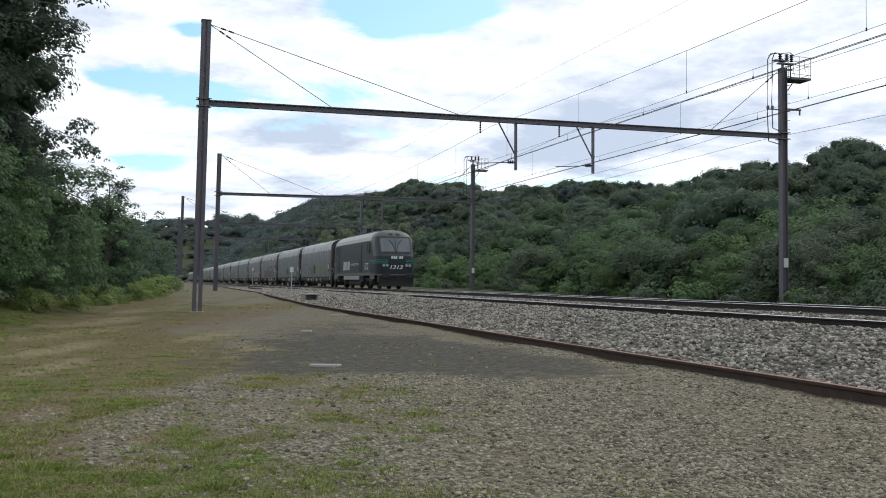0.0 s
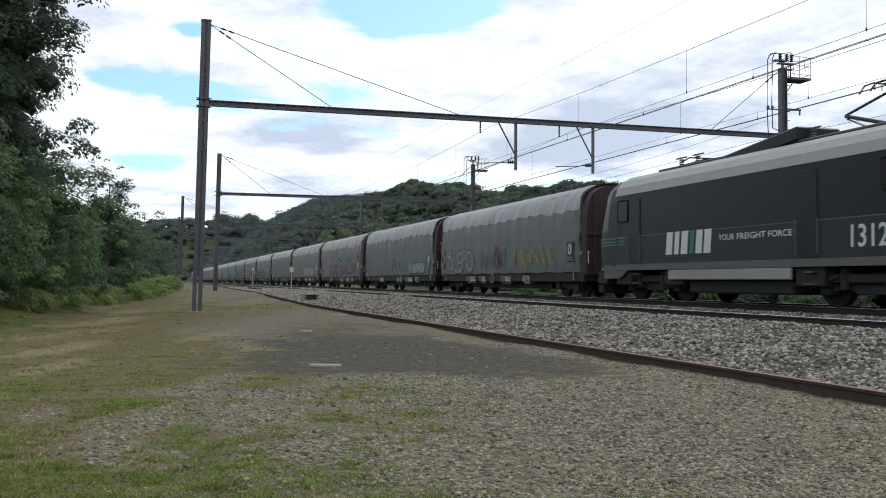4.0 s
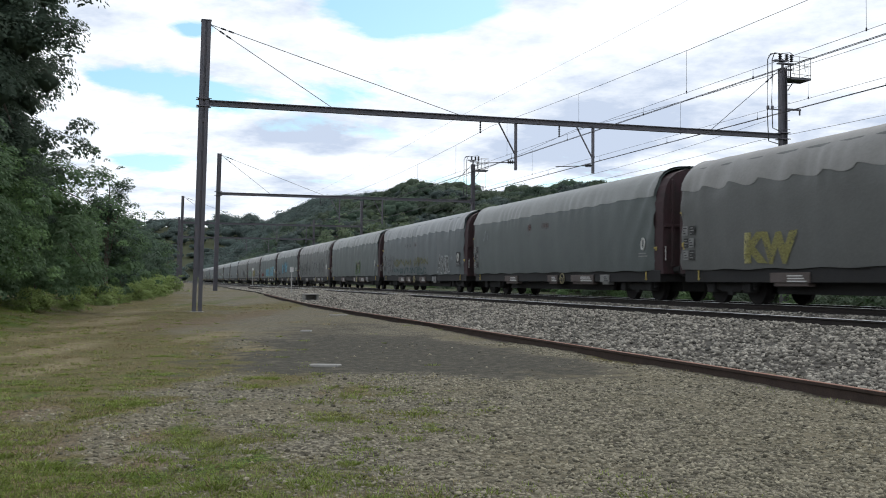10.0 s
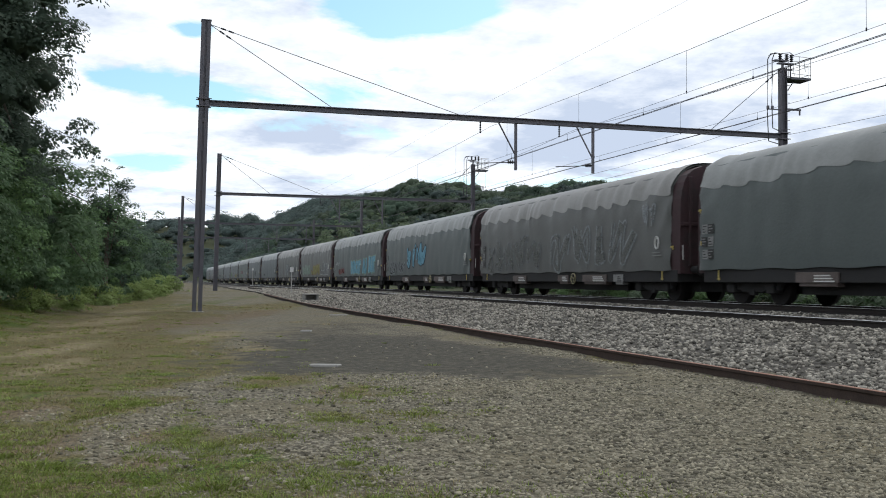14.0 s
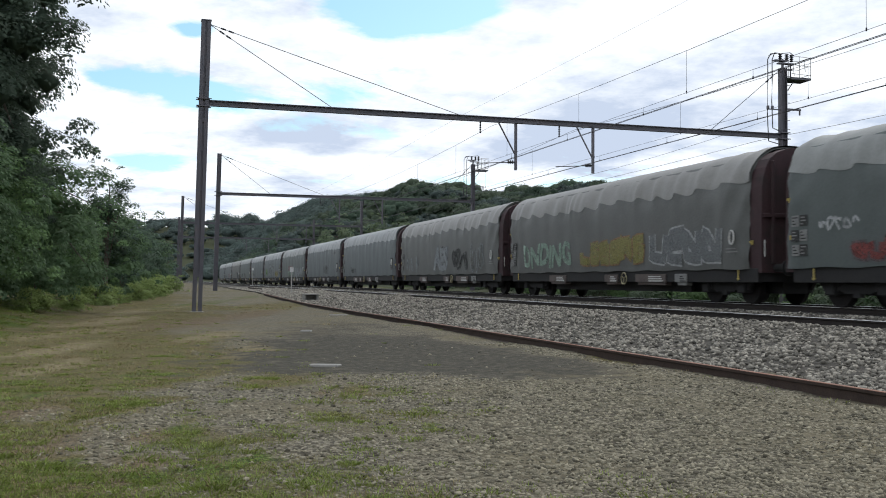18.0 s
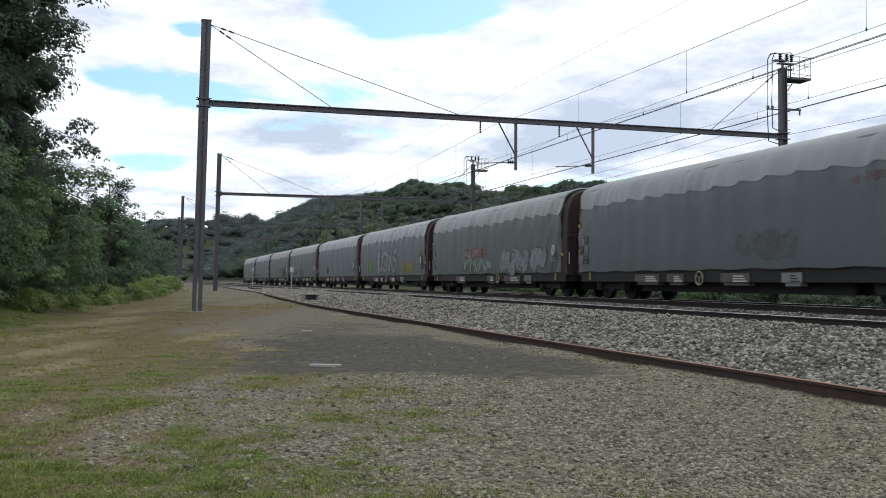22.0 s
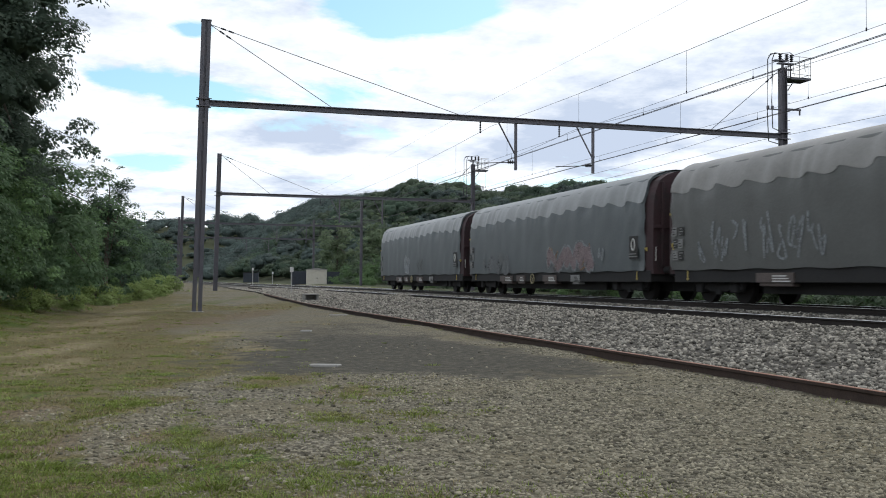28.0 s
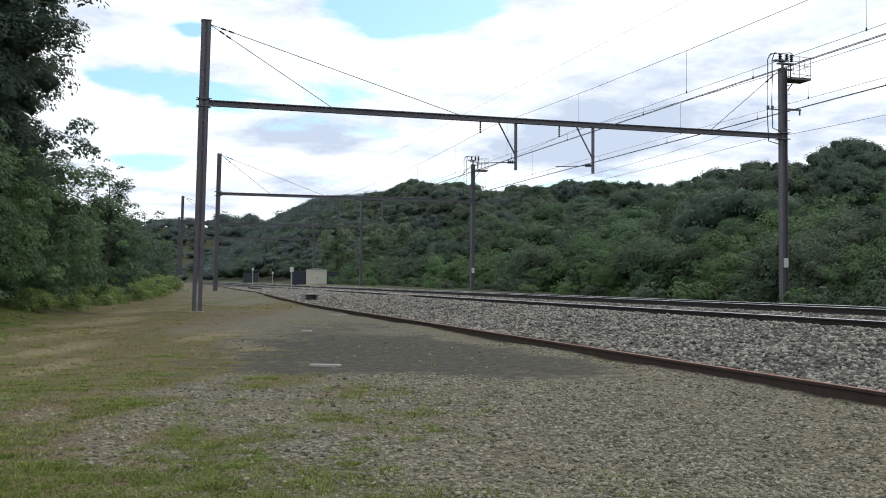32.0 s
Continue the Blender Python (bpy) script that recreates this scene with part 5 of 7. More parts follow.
MIST = {k: material("mist_%s" % k, c, 0.7, vary=0.2, scale=2.0, fine=30, bump=0.0, thin=(0.0, 0.46)) for k, c in
        (("red", (0.17, 0.06, 0.055)), ("teal", (0.10, 0.24, 0.25)), ("yellow", (0.24, 0.22, 0.09)), ("green", (0.13, 0.26, 0.07)), ("orange", (0.24, 0.15, 0.08)), ("ghost", (0.13, 0.135, 0.13)), ("grey", (0.17, 0.18, 0.18)), ("pink", (0.2, 0.11, 0.11)))}


def fill_strip(bm, pts, widths, place):
    """A flat ribbon of paint along points in x and z."""
    n = len(pts)
    rows = []
    for i in range(n):
        a, b = pts[max(i - 1, 0)], pts[min(i + 1, n - 1)]
        d = Vector((b[0] - a[0], b[1] - a[1]))
        d = d.normalized() if d.length > 1e-6 else Vector((1, 0))
        k = Vector((-d.y, d.x)) * widths[i] / 2
        p = Vector(pts[i])
        rows.append([bm.verts.new(place(p + k)), bm.verts.new(place(p)), bm.verts.new(place(p - k))])
    for a, b in zip(rows, rows[1:]):
        for j in (0, 1):
            bm.faces.new((a[j], a[j + 1], b[j + 1], b[j]))


def along_curve(ctrl, step=0.07):
    """Points spread along a smooth curve through the control points."""
    c = [Vector(p) for p in ctrl]
    out = []
    for i in range(len(c) - 1):
        p0, p1, p2, p3 = c[max(i - 1, 0)], c[i], c[i + 1], c[min(i + 2, len(c) - 1)]
        n = max(2, int((p2 - p1).length / step))
        for j in range(n):
            t = j / n
            out.append(0.5 * ((2 * p1) + (p2 - p0) * t + (2 * p0 - 5 * p1 + 4 * p2 - p3) * t * t + (3 * p1 - p0 - 3 * p2 + p3) * t ** 3))
    out.append(c[-1])
    return [(p.x, p.y) for p in out]


def scrawl(wag, x0, x1, z0, z1, fill, edge="", glyphs=5, seed=0, weight=0.34, loose=0.12):
    """Illegible spray-can shapes: chunky bars and hooks side by side, some with an outline."""
    w, sd, sl = wag
    r = random.Random(seed * 7 + glyphs)
    step = (x1 - x0) / glyphs
    bars = []
    for g in range(glyphs):
        cx, h = x0 + step * (g + 0.5), z1 - z0
        lo, hi = z0 + r.uniform(0, loose) * h, z1 - r.uniform(0, loose) * h
        ctrl = []
        ups = r.random() < 0.5
        for q in range(r.choice((4, 5, 5, 6))):
            zz = (hi - r.uniform(0, 0.25) * h) if ups else (lo + r.uniform(0, 0.25) * h)
            ctrl.append((cx + step * r.uniform(-0.62, 0.62), zz))
            ups = not ups if r.random() < 0.8 else ups
        bars.append(along_curve(ctrl))
    wd = weight * step
    top = None
    for extra, mat, off in ((0.17, edge, 0.018), (0.0, fill, 0.026)):
        if not mat:
            continue

        def place(p):
            return Vector((p[0], float(side_y(p[0], p[1], sd, sl)) - off, p[1]))

        for b in bars:
            bm = bmesh.new()
            n = len(b)
            fill_strip(bm, b, [(wd * (0.72 + 0.35 * math.sin(3.1 * i / n + seed)) + extra) for i in range(n)], place)
            top = part("graffiti", bm, PAINT[mat], w)
    return top


STROKES = (((0.1, 1.0), (0.1, 0.0), (0.9, 0.1)), ((0.0, 1.0), (0.15, 0.1), (0.85, 0.0), (1.0, 0.95)), ((0.05, 0.0), (0.1, 1.0), (0.85, 0.1), (0.95, 1.0)), ((0.95, 0.95), (0.1, 0.9), (0.05, 0.45), (0.85, 0.5)),
           ((0.0, 0.0), (0.45, 1.0), (0.95, 0.0)), ((0.95, 0.9), (0.1, 0.85), (0.2, 0.5), (0.9, 0.45), (0.8, 0.05), (0.0, 0.1)), ((0.05, 0.45), (0.05, 0.05), (0.95, 0.0)))


def blocks(wag, x0, x1, z0, z1, fill, edge, glyphs, seed):
    """Fat illegible spray-can shapes of straight strokes, pressed together and outlined."""
    w, sd, sl = wag
    r = random.Random(seed)
    step = (x1 - x0) / glyphs
    bars = []
    for g in range(glyphs):
        l, h = x0 + step * g, (z1 - z0) * r.uniform(0.8, 1.0)
        lean = r.uniform(-0.15, 0.2) * step
        for q in (r.choice(STROKES), r.choice(STROKES)):
            pts = [(l + step * (0.06 + 0.86 * u) + lean * v + r.uniform(-0.05, 0.05) * step, z0 + 0.12 + (h - 0.24) * v + r.uniform(-0.04, 0.04) * h) for u, v in q]
            dense = []
            for a, b in zip(pts, pts[1:]):
                n = max(2, int(math.dist(a, b) / 0.12))
                dense += [(a[0] + (b[0] - a[0]) * i / n, a[1] + (b[1] - a[1]) * i / n) for i in range(n)]
            bars.append((dense + [pts[-1]], step * r.uniform(0.26, 0.36)))
    for extra, mat, off in ((0.12, edge, 0.018), (0.0, fill, 0.026)):
        def place(p):
            return Vector((p[0], float(side_y(p[0], p[1], sd, sl)) - off, p[1]))

        for pts, wd in bars:
            bm = bmesh.new()
            fill_strip(bm, pts, [wd + extra] * len(pts), place)
            part("graffiti", bm, PAINT[mat], w)


def scratch(wag, x0, x1, z0, z1, fill, seed, n=6, wd=0.07):
    """Thin looping spray lines."""
    w, sd, sl = wag
    r = random.Random(seed)

    def place(p):
        return Vector((p[0], float(side_y(p[0], p[1], sd, sl)) - 0.024, p[1]))

    for g in range(n):
        cx = x0 + (x1 - x0) * (g + 0.5) / n
        s = (x1 - x0) / n * 0.55
        ctrl = [(cx + r.uniform(-s, s), z0 + (z1 - z0) * r.random()) for _ in range(5)]
        pts = along_curve(ctrl)
        bm = bmesh.new()
        fill_strip(bm, pts, [wd] * len(pts), place)
        part("graffiti", bm, PAINT[fill], w)


def haze(wag, x0, x1, z0, z1, fill, seed, n=14):
    """Soft overspray: overlapping flat puffs of thin paint."""
    w, sd, sl = wag
    r = random.Random(seed)
    for _ in range(n):
        bm = bmesh.new()
        cx, cz, rad = r.uniform(x0, x1), r.uniform(z0, z1), r.uniform(0.2, 0.42)
        rad = min(rad, (z1 - z0) / 2)
        cz = min(max(cz, z0 + rad * 0.8), z1 - rad * 0.8)
        off = r.uniform(0.010, 0.016)
        mid = bm.verts.new((cx, float(side_y(cx, cz, sd, sl)) - off, cz))
        ring = []
        for k in range(14):
            a, q = 2 * math.pi * k / 14, rad * r.uniform(0.7, 1.15)
            x, z = cx + 1.3 * q * math.cos(a), cz + q * math.sin(a)
            ring.append(bm.verts.new((x, float(side_y(x, z, sd, sl)) - off, z)))
        for k in range(14):
            bm.faces.new((mid, ring[k], ring[(k + 1) % 14]))
        part("overspray", bm, MIST[fill], w, "thin soft overspray")


def text_mesh(text, bold=0.0, shear=0.0):
    cu = bpy.data.curves.new("lettering", "FONT")
    cu.body, cu.offset, cu.shear, cu.resolution_u = text, bold, shear, 3
    ob = new("lettering", cu)
    me = bpy.data.meshes.new_from_object(ob.evaluated_get(bpy.context.evaluated_depsgraph_get()))
    bpy.data.objects.remove(ob)
    bm = bmesh.new()
    bm.from_mesh(me)
    bpy.data.meshes.remove(me)
    return bm


def fit_text(bm, x0, x1, z0, z1):
    """Stretch flat lettering to a rectangle in x and z, at y 0."""
    a0, a1 = min(v.co.x for v in bm.verts), max(v.co.x for v in bm.verts)
    b0, b1 = min(v.co.y for v in bm.verts), max(v.co.y for v in bm.verts)
    for v in bm.verts:
        v.co = Vector((x0 + (v.co.x - a0) / (a1 - a0) * (x1 - x0), 0, z0 + (v.co.y - b0) / (b1 - b0) * (z1 - z0)))


def lettering(wag, text, x0, x1, z0, z1, fill, edge="", bold=0.03, wobble=0.05):
    w, sd, sl = wag
    for extra, mat, off in ((0.05, edge, 0.018), (0.0, fill, 0.026)):
        if not mat:
            continue
        bm = text_mesh(text, bold + extra)
        e = 0.075 if extra else 0.0
        fit_text(bm, x0 - e, x1 + e, z0 - e, z1 + e)
        for k in range(int((x1 - x0) / 0.3) + 1):
            bmesh.ops.bisect_plane(bm, geom=bm.verts[:] + bm.edges[:] + bm.faces[:], plane_co=(x0 + 0.3 * k, 0, 0), plane_no=(1, 0, 0))
        for k in range(1, 5):
            bmesh.ops.bisect_plane(bm, geom=bm.verts[:] + bm.edges[:] + bm.faces[:], plane_co=(0, 0, z0 + (z1 - z0) * k / 5), plane_no=(0, 0, 1))
        for v in bm.verts:
            x, z = v.co.x, v.co.z
            z = z + wobble * math.sin(2.7 * x + sd) + 0.35 * wobble * math.sin(7 * x)
            v.co = Vector((x + wobble * 0.8 * math.sin(4.0 * z + 1.3 * x), float(side_y(x, z, sd, sl)) - off, z))
        part("graffiti_lettering", bm, PAINT[mat], w)


def paint_train():
    g = WAGONS
    lettering(g[0], "SLEPO", -7.7, -3.6, 1.1, 2.2, "silver", "ghost", 0.02, 0.08)
    scrawl(g[0], -2.4, 1.0, 1.1, 2.1, "ghost", "", 5, 2)
    haze(g[0], -0.6, 0.5, 1.3, 2.2, "red", 3, 7)
    scratch(g[0], 1.3, 2.0, 1.2, 1.65, "silver", 4, 3)
    scrawl(g[0], 2.2, 6.4, 1.15, 2.1, "yellow", "", 6, 5)
    blocks(g[1], 3.7, 7.3, 1.05, 1.8, "mint", "navy", 6, 6)
    haze(g[1], 3.6, 7.4, 1.0, 1.8, "teal", 7, 9)
    haze(g[1], -1.0, 1.2, 1.3, 2.0, "ghost", 8, 8)
    haze(g[2], -0.9, 0.8, 1.5, 2.6, "teal", 9, 10)
    blocks(g[2], -8.0, -5.0, 1.05, 1.9, "rose", "silver", 3, 10)
    blocks(g[2], -4.7, -0.4, 1.05, 2.15, "pink", "silver", 4, 11)
    haze(g[2], -1.4, -0.5, 1.4, 2.1, "yellow", 12, 4)
    blocks(g[2], 0.3, 7.2, 1.05, 2.25, "pink", "white", 6, 13)
    haze(g[2], 7.0, 8.5, 2.0, 2.7, "red", 63, 5)
    haze(g[2], 1.2, 6.2, 2.0, 2.55, "teal", 64, 12)
    scratch(g[2], -7.3, -6.4, 2.05, 2.45, "rose", 14, 3)
    lettering(g[3], "KW", -5.95, -3.7, 1.1, 1.95, "yellow", "", 0.07, 0.02)
    scrawl(g[3], -0.2, 3.2, 1.1, 2.0, "white", "", 5, 15, 0.3)
    lettering(g[3], "TCHAD", 3.75, 6.05, 1.15, 1.8, "white", "", 0.07, 0.06)
    scrawl(g[3], 6.4, 8.3, 1.05, 2.05, "white", "", 4, 16, 0.28)
    scratch(g[4], -7.8, -7.2, 2.5, 3.0, "silver", 17, 3)
    haze(g[4], -2.2, 0.4, 2.75, 3.05, "red", 18, 7)
    lettering(g[5], "ANR", 4.3, 6.45, 1.12, 1.98, "ghost", "white", 0.02, 0.05)
    scrawl(g[5], -6.1, 2.3, 1.5, 2.05, "faded_yellow", "", 12, 19, 0.2)
    scrawl(g[5], -6.0, 1.9, 1.05, 1.45, "faded_teal", "", 12, 20, 0.18)
    scratch(g[5], 6.4, 7.05, 1.75, 2.05, "silver", 21, 3)
    blocks(g[5], -8.1, -6.3, 1.15, 2.35, "grey", "ghost", 2, 72)
    haze(g[5], -3.5, -0.5, 2.7, 2.95, "red", 22, 6)
    scrawl(g[6], 1.1, 3.1, 1.1, 2.2, "black", "green", 3, 23, 0.3)
    haze(g[6], 1.9, 2.4, 1.5, 2.0, "orange", 24, 3)
    scrawl(g[7], -8.0, -1.4, 1.1, 2.5, "ghost", "grey", 8, 25, 0.3)
    scrawl(g[7], -0.6, 6.6, 1.15, 2.75, "ghost", "silver", 8, 71, 0.32)
    scratch(g[7], 7.1, 8.0, 2.4, 3.3, "silver", 27, 4)
    scrawl(g[8], -8.0, -4.2, 1.1, 1.95, "black", "silver", 7, 28, 0.3)
    scrawl(g[8], -3.4, 0.6, 1.4, 2.9, "blue", "navy", 4, 29, 0.5)
    lettering(g[9], "DROIT", -1.6, 2.3, 1.15, 2.2, "blue", "mint", 0.10, 0.03)
    lettering(g[9], "AU", 2.85, 4.5, 1.15, 2.3, "blue", "mint", 0.10, 0.03)
    lettering(g[9], "BUT", 5.1, 7.3, 1.2, 2.4, "blue", "mint", 0.10, 0.03)
    scratch(g[9], -8.05, -6.7, 1.85, 2.2, "white", 30, 5)
    blocks(g[9], -6.9, -4.4, 1.1, 1.75, "red", "pink", 5, 31)
    scratch(g[9], -3.9, -3.2, 1.3, 2.0, "silver", 32, 3)
    lettering(g[10], "DNDING", -7.6, -2.75, 1.2, 2.15, "mint", "", 0.045, 0.07)
    blocks(g[10], -1.8, 3.1, 1.2, 2.3, "yellow", "orange", 6, 33)
    blocks(g[10], 3.5, 7.7, 1.2, 2.4, "grey", "white", 4, 34)
    scrawl(g[11], -8.0, -5.3, 1.15, 2.15, "silver", "", 4, 35, 0.34)
    scratch(g[11], -5.4, -4.8, 1.3, 1.9, "grey", 36, 3)
    lettering(g[11], "AES", -1.7, 1.1, 1.2, 2.5, "silver", "grey", 0.05, 0.04)
    scrawl(g[11], 1.9, 4.3, 1.2, 2.3, "black", "", 4, 37, 0.4)
    scrawl(g[11], 4.5, 6.9, 1.1, 2.4, "ghost", "silver", 4, 38, 0.3)
    haze(g[12], -5.5, -3.5, 1.2, 1.7, "ghost", 39, 5)
    haze(g[13], 0.5, 3.5, 1.2, 2.0, "ghost", 40, 8)
    haze(g[13], 4.8, 7.4, 2.9, 3.15, "red", 41, 6)
    scrawl(g[14], -3.3, 0.6, 1.05, 1.75, "mint", "", 6, 42, 0.3)
    scrawl(g[14], -3.1, 0.0, 1.8, 2.2, "rose", "red", 6, 43, 0.3)
    haze(g[14], -4.0, 0.9, 1.0, 1.5, "yellow", 44, 8)
    scrawl(g[14], 2.1, 7.4, 1.05, 2.1, "silver", "ghost", 6, 45, 0.5)
    scrawl(g[15], -7.2, -5.0, 1.3, 2.0, "green", "", 3, 46, 0.8)
    lettering(g[15], "LOKS", -3.1, 2.3, 1.15, 2.75, "silver", "ghost", 0.035, 0.07)
    blocks(g[15], 3.9, 6.6, 1.1, 1.9, "yellow", "orange", 4, 47)
    scratch(g[15], 7.5, 8.3, 2.0, 2.6, "yellow", 48, 4)
    haze(g[16], -4.0, -3.2, 1.2, 1.9, "ghost", 49, 3)
    scrawl(g[17], -2.2, 2.0, 1.1, 1.8, "ghost", "", 5, 50, 0.4)
    haze(g[17], -6.0, -3.6, 1.1, 1.8, "grey", 51, 5)
    scratch(g[18], -8.0, -5.2, 1.2, 2.4, "silver", 52, 7)
    scratch(g[18], -4.8, -1.9, 1.2, 2.5, "silver", 53, 7)
    scrawl(g[18], 1.1, 3.6, 1.4, 2.35, "ghost", "", 5, 54, 0.26)
    blocks(g[18], 3.9, 7.2, 1.05, 2.35, "black", "silver", 4, 55)
    scrawl(g[19], -7.4, -3.5, 1.0, 1.8, "grey", "", 5, 56, 0.5)
    scrawl(g[19], 1.0, 5.2, 1.05, 2.0, "rose", "silver", 5, 57, 0.42)
    scratch(g[19], 1.0, 5.2, 1.05, 2.05, "orange", 62, 7)
    scratch(g[19], 5.5, 6.05, 1.35, 1.85, "silver", 58, 4, 0.08)
    haze(g[19], 0.9, 5.4, 1.0, 1.3, "pink", 59, 7)
    blocks(g[20], -2.5, -1.4, 1.15, 2.3, "silver", "white", 1, 60)
    scratch(g[20], 0.2, 1.8, 1.2, 1.9, "ghost", 61, 4)
    labels = {0: "grey tarpaulin wagon with silver graffiti letters and red overspray", 1: "green-grey tarpaulin wagon with mint graffiti near its front", 2: "tarpaulin wagon with large pink and white graffiti", 3: "brown-grey tarpaulin wagon with yellow letters and white tags",
              5: "blue-grey tarpaulin wagon with mint-edged graffiti", 6: "green-grey tarpaulin wagon with one small black tag", 7: "brown-grey tarpaulin wagon covered in faded grey scrawls", 8: "green-grey tarpaulin wagon with black and blue graffiti",
              9: "green-grey tarpaulin wagon with big blue lettering", 10: "tarpaulin wagon with mint, orange and silver graffiti", 11: "brown-grey tarpaulin wagon with pale block letters", 14: "tarpaulin wagon with silver graffiti along its lower side",
              15: "tarpaulin wagon with silver letters and a yellow tag", 18: "tarpaulin wagon with white-outlined graffiti near its front", 19: "blue-grey tarpaulin wagon with orange outlined graffiti", 20: "last grey tarpaulin wagon with one pale smear"}
    for i, (w, sd, sl) in enumerate(g):
        tagged(w, labels.get(i, "plain grey tarpaulin wagon with a sagging weathered hood"), "wagon")


paint_train()

# ---- the locomotive ----
DARK = material("dark_green_black_paint", (0.017, 0.0245, 0.028), 0.42, vary=0.12, scale=1.2, fine=25, bump=0.03, dirt=(0.015, 0.015, 0.0145), dirt_amount=0.35, spec=0.16)
SLATE = material("slate_green_paint", (0.024, 0.034, 0.037), 0.5, vary=0.12, scale=1.2, fine=25, bump=0.03, dirt=(0.025, 0.024, 0.022), dirt_amount=0.35, spec=0.2)
SILVER = material("dusty_silver_paint", (0.27, 0.27, 0.262), 0.45, vary=0.14, scale=1.5, fine=25, bump=0.05, dirt=(0.2, 0.18, 0.16), dirt_amount=0.6)
GREENSTRIPE = material("teal_stripe_paint", (0.015, 0.13, 0.105), 0.4, vary=0.1)
DULLGREY = material("dull_grey_paint", (0.095, 0.096, 0.093), 0.6, vary=0.2, scale=3, dirt=(0.1, 0.09, 0.075), dirt_amount=0.6)
LETTER = material("white_lettering", (0.55, 0.57, 0.58), 0.5, vary=0.08)
LAMP = material("lamp_glass", (0.3, 0.3, 0.29), 0.15, vary=0.05, bump=0)


def glass_material():
    m = bpy.data.materials.new("windscreen_glass")
    m.use_nodes = True
    p = m.node_tree.nodes["Principled BSDF"]
    p.inputs["Base Color"].default_value = (0.075, 0.092, 0.098, 1)
    p.inputs["Roughness"].default_value = 0.08
    p.inputs["IOR"].default_value = 1.65
    return m


GLASS = glass_material()
DARKGLASS = material("dark_window_glass", (0.012, 0.013, 0.014), 0.3, vary=0.05, bump=0, spec=0.15)
ROOFGREY = material("grey_green_roof_paint", (0.04, 0.049, 0.05), 0.5, vary=0.15, scale=2, dirt=(0.09, 0.085, 0.075), dirt_amount=0.4)

SURROUND = material("slate_cab_paint", (0.017, 0.024, 0.025), 0.35, vary=0.12, scale=1.2, bump=0.02)

CAB = ((0.0, 1.48, 4.37), (6.2, 1.48, 4.37), (6.75, 1.47, 4.38), (7.15, 1.45, 4.34), (7.5, 1.41, 4.2), (7.75, 1.38, 4.0), (8.15, 1.31, 3.25), (8.55, 1.23, 2.5), (8.62, 1.22, 2.42), (8.76, 1.2, 2.38), (8.81, 1.18, 2.15), (8.84, 1.16, 1.7), (8.85, 1.16, 1.02))


def cab_at(x):
    return np.interp(abs(x), [c[0] for c in CAB], [c[1] for c in CAB]), np.interp(abs(x), [c[0] for c in CAB], [c[2] for c in CAB])


def shell(bm, z_low, z_high, stations, inset=0.0):
    """A band of the body between two heights, closed at its ends."""
    base = [(-1.0, 0.0, 0.6), (-1.0, 0.0, 2.15), (-1.0, 0.0, 3.6), (-1.0, 0.09, 3.84), (-1.0, 0.30, 4.07), (-1.0, 0.62, 4.24), (-1.0, 0.95, 4.32), (0.0, 0.0, 4.37)]
    rings = []
    for x in stations:
        w, top = cab_at(x)
        w -= inset
        half = []
        for sgn, dy, z in base:
            y = sgn * w + dy if sgn else 0.0
            half.append((y, min(max(z, z_low), z_high, top) if z < 4.3 else min(z, z_high, top)))
        ring = half + [(-y, z) for y, z in half[-2::-1]]
        rings.append([bm.verts.new((x, y, z)) for y, z in ring])
    k = len(rings[0])
    for a, b in zip(rings, rings[1:]):
        for j in range(k - 1):
            bm.faces.new((a[j], b[j], b[j + 1], a[j + 1]))
        bm.faces.new((a[k - 1], b[k - 1], b[0], a[0]))
    bm.faces.new(rings[0])
    bm.faces.new(rings[-1][::-1])
    bmesh.ops.remove_doubles(bm, verts=bm.verts[:], dist=0.001)


NOSE = ((1.0, 8.84, 1.47), (2.1, 8.83, 1.48), (2.3, 8.78, 1.48), (2.42, 8.72, 1.48), (2.52, 8.65, 1.48), (3.25, 8.32, 1.48), (3.6, 8.15, 1.47), (3.84, 8.02, 1.39), (3.95, 7.93, 1.3),
        (4.07, 7.80, 1.18), (4.17, 7.62, 1.0), (4.24, 7.42, 0.86), (4.32, 7.05, 0.53), (4.37, 6.78, 0.06))
BEHIND = 6.7


def nose_point(a, z, off=0.0, e=1):
    """A point of the cab's rounded front: a turns from one side (0) over the front to the other (pi)."""
    f, w = (np.interp(z, [n[0] for n in NOSE], [n[k] for n in NOSE]) for k in (1, 2))
    c, s = math.cos(a), max(math.sin(a), 0.0)
    x = BEHIND + (f - BEHIND + off) * s ** (2 / 4.6)
    y = -math.copysign(abs(c) ** (2 / 4.6), c) * (w + off)
    return e * x, e * y, z


def nose_patch(bm, e, a0, a1, z0, z1, off, n=10, zs=None):
    """A sheet that follows the cab's front."""
    zs = zs or [z0 + (z1 - z0) * k / 5 for k in range(6)]
    rows = [[bm.verts.new(nose_point(a0 + (a1 - a0) * k / n, z, off, e)) for k in range(n + 1)] for z in zs]
    for p, q in zip(rows, rows[1:]):
        for k in range(n):
            bm.faces.new((p[k], p[k + 1], q[k + 1], q[k]))
    return rows


def turn_for(y, z):
    """The turn at which the front lies at y."""
    w = float(np.interp(z, [n[0] for n in NOSE], [n[2] for n in NOSE]))
    return math.acos(math.copysign(min(1.0, abs(y) / w) ** 2.3, -y))


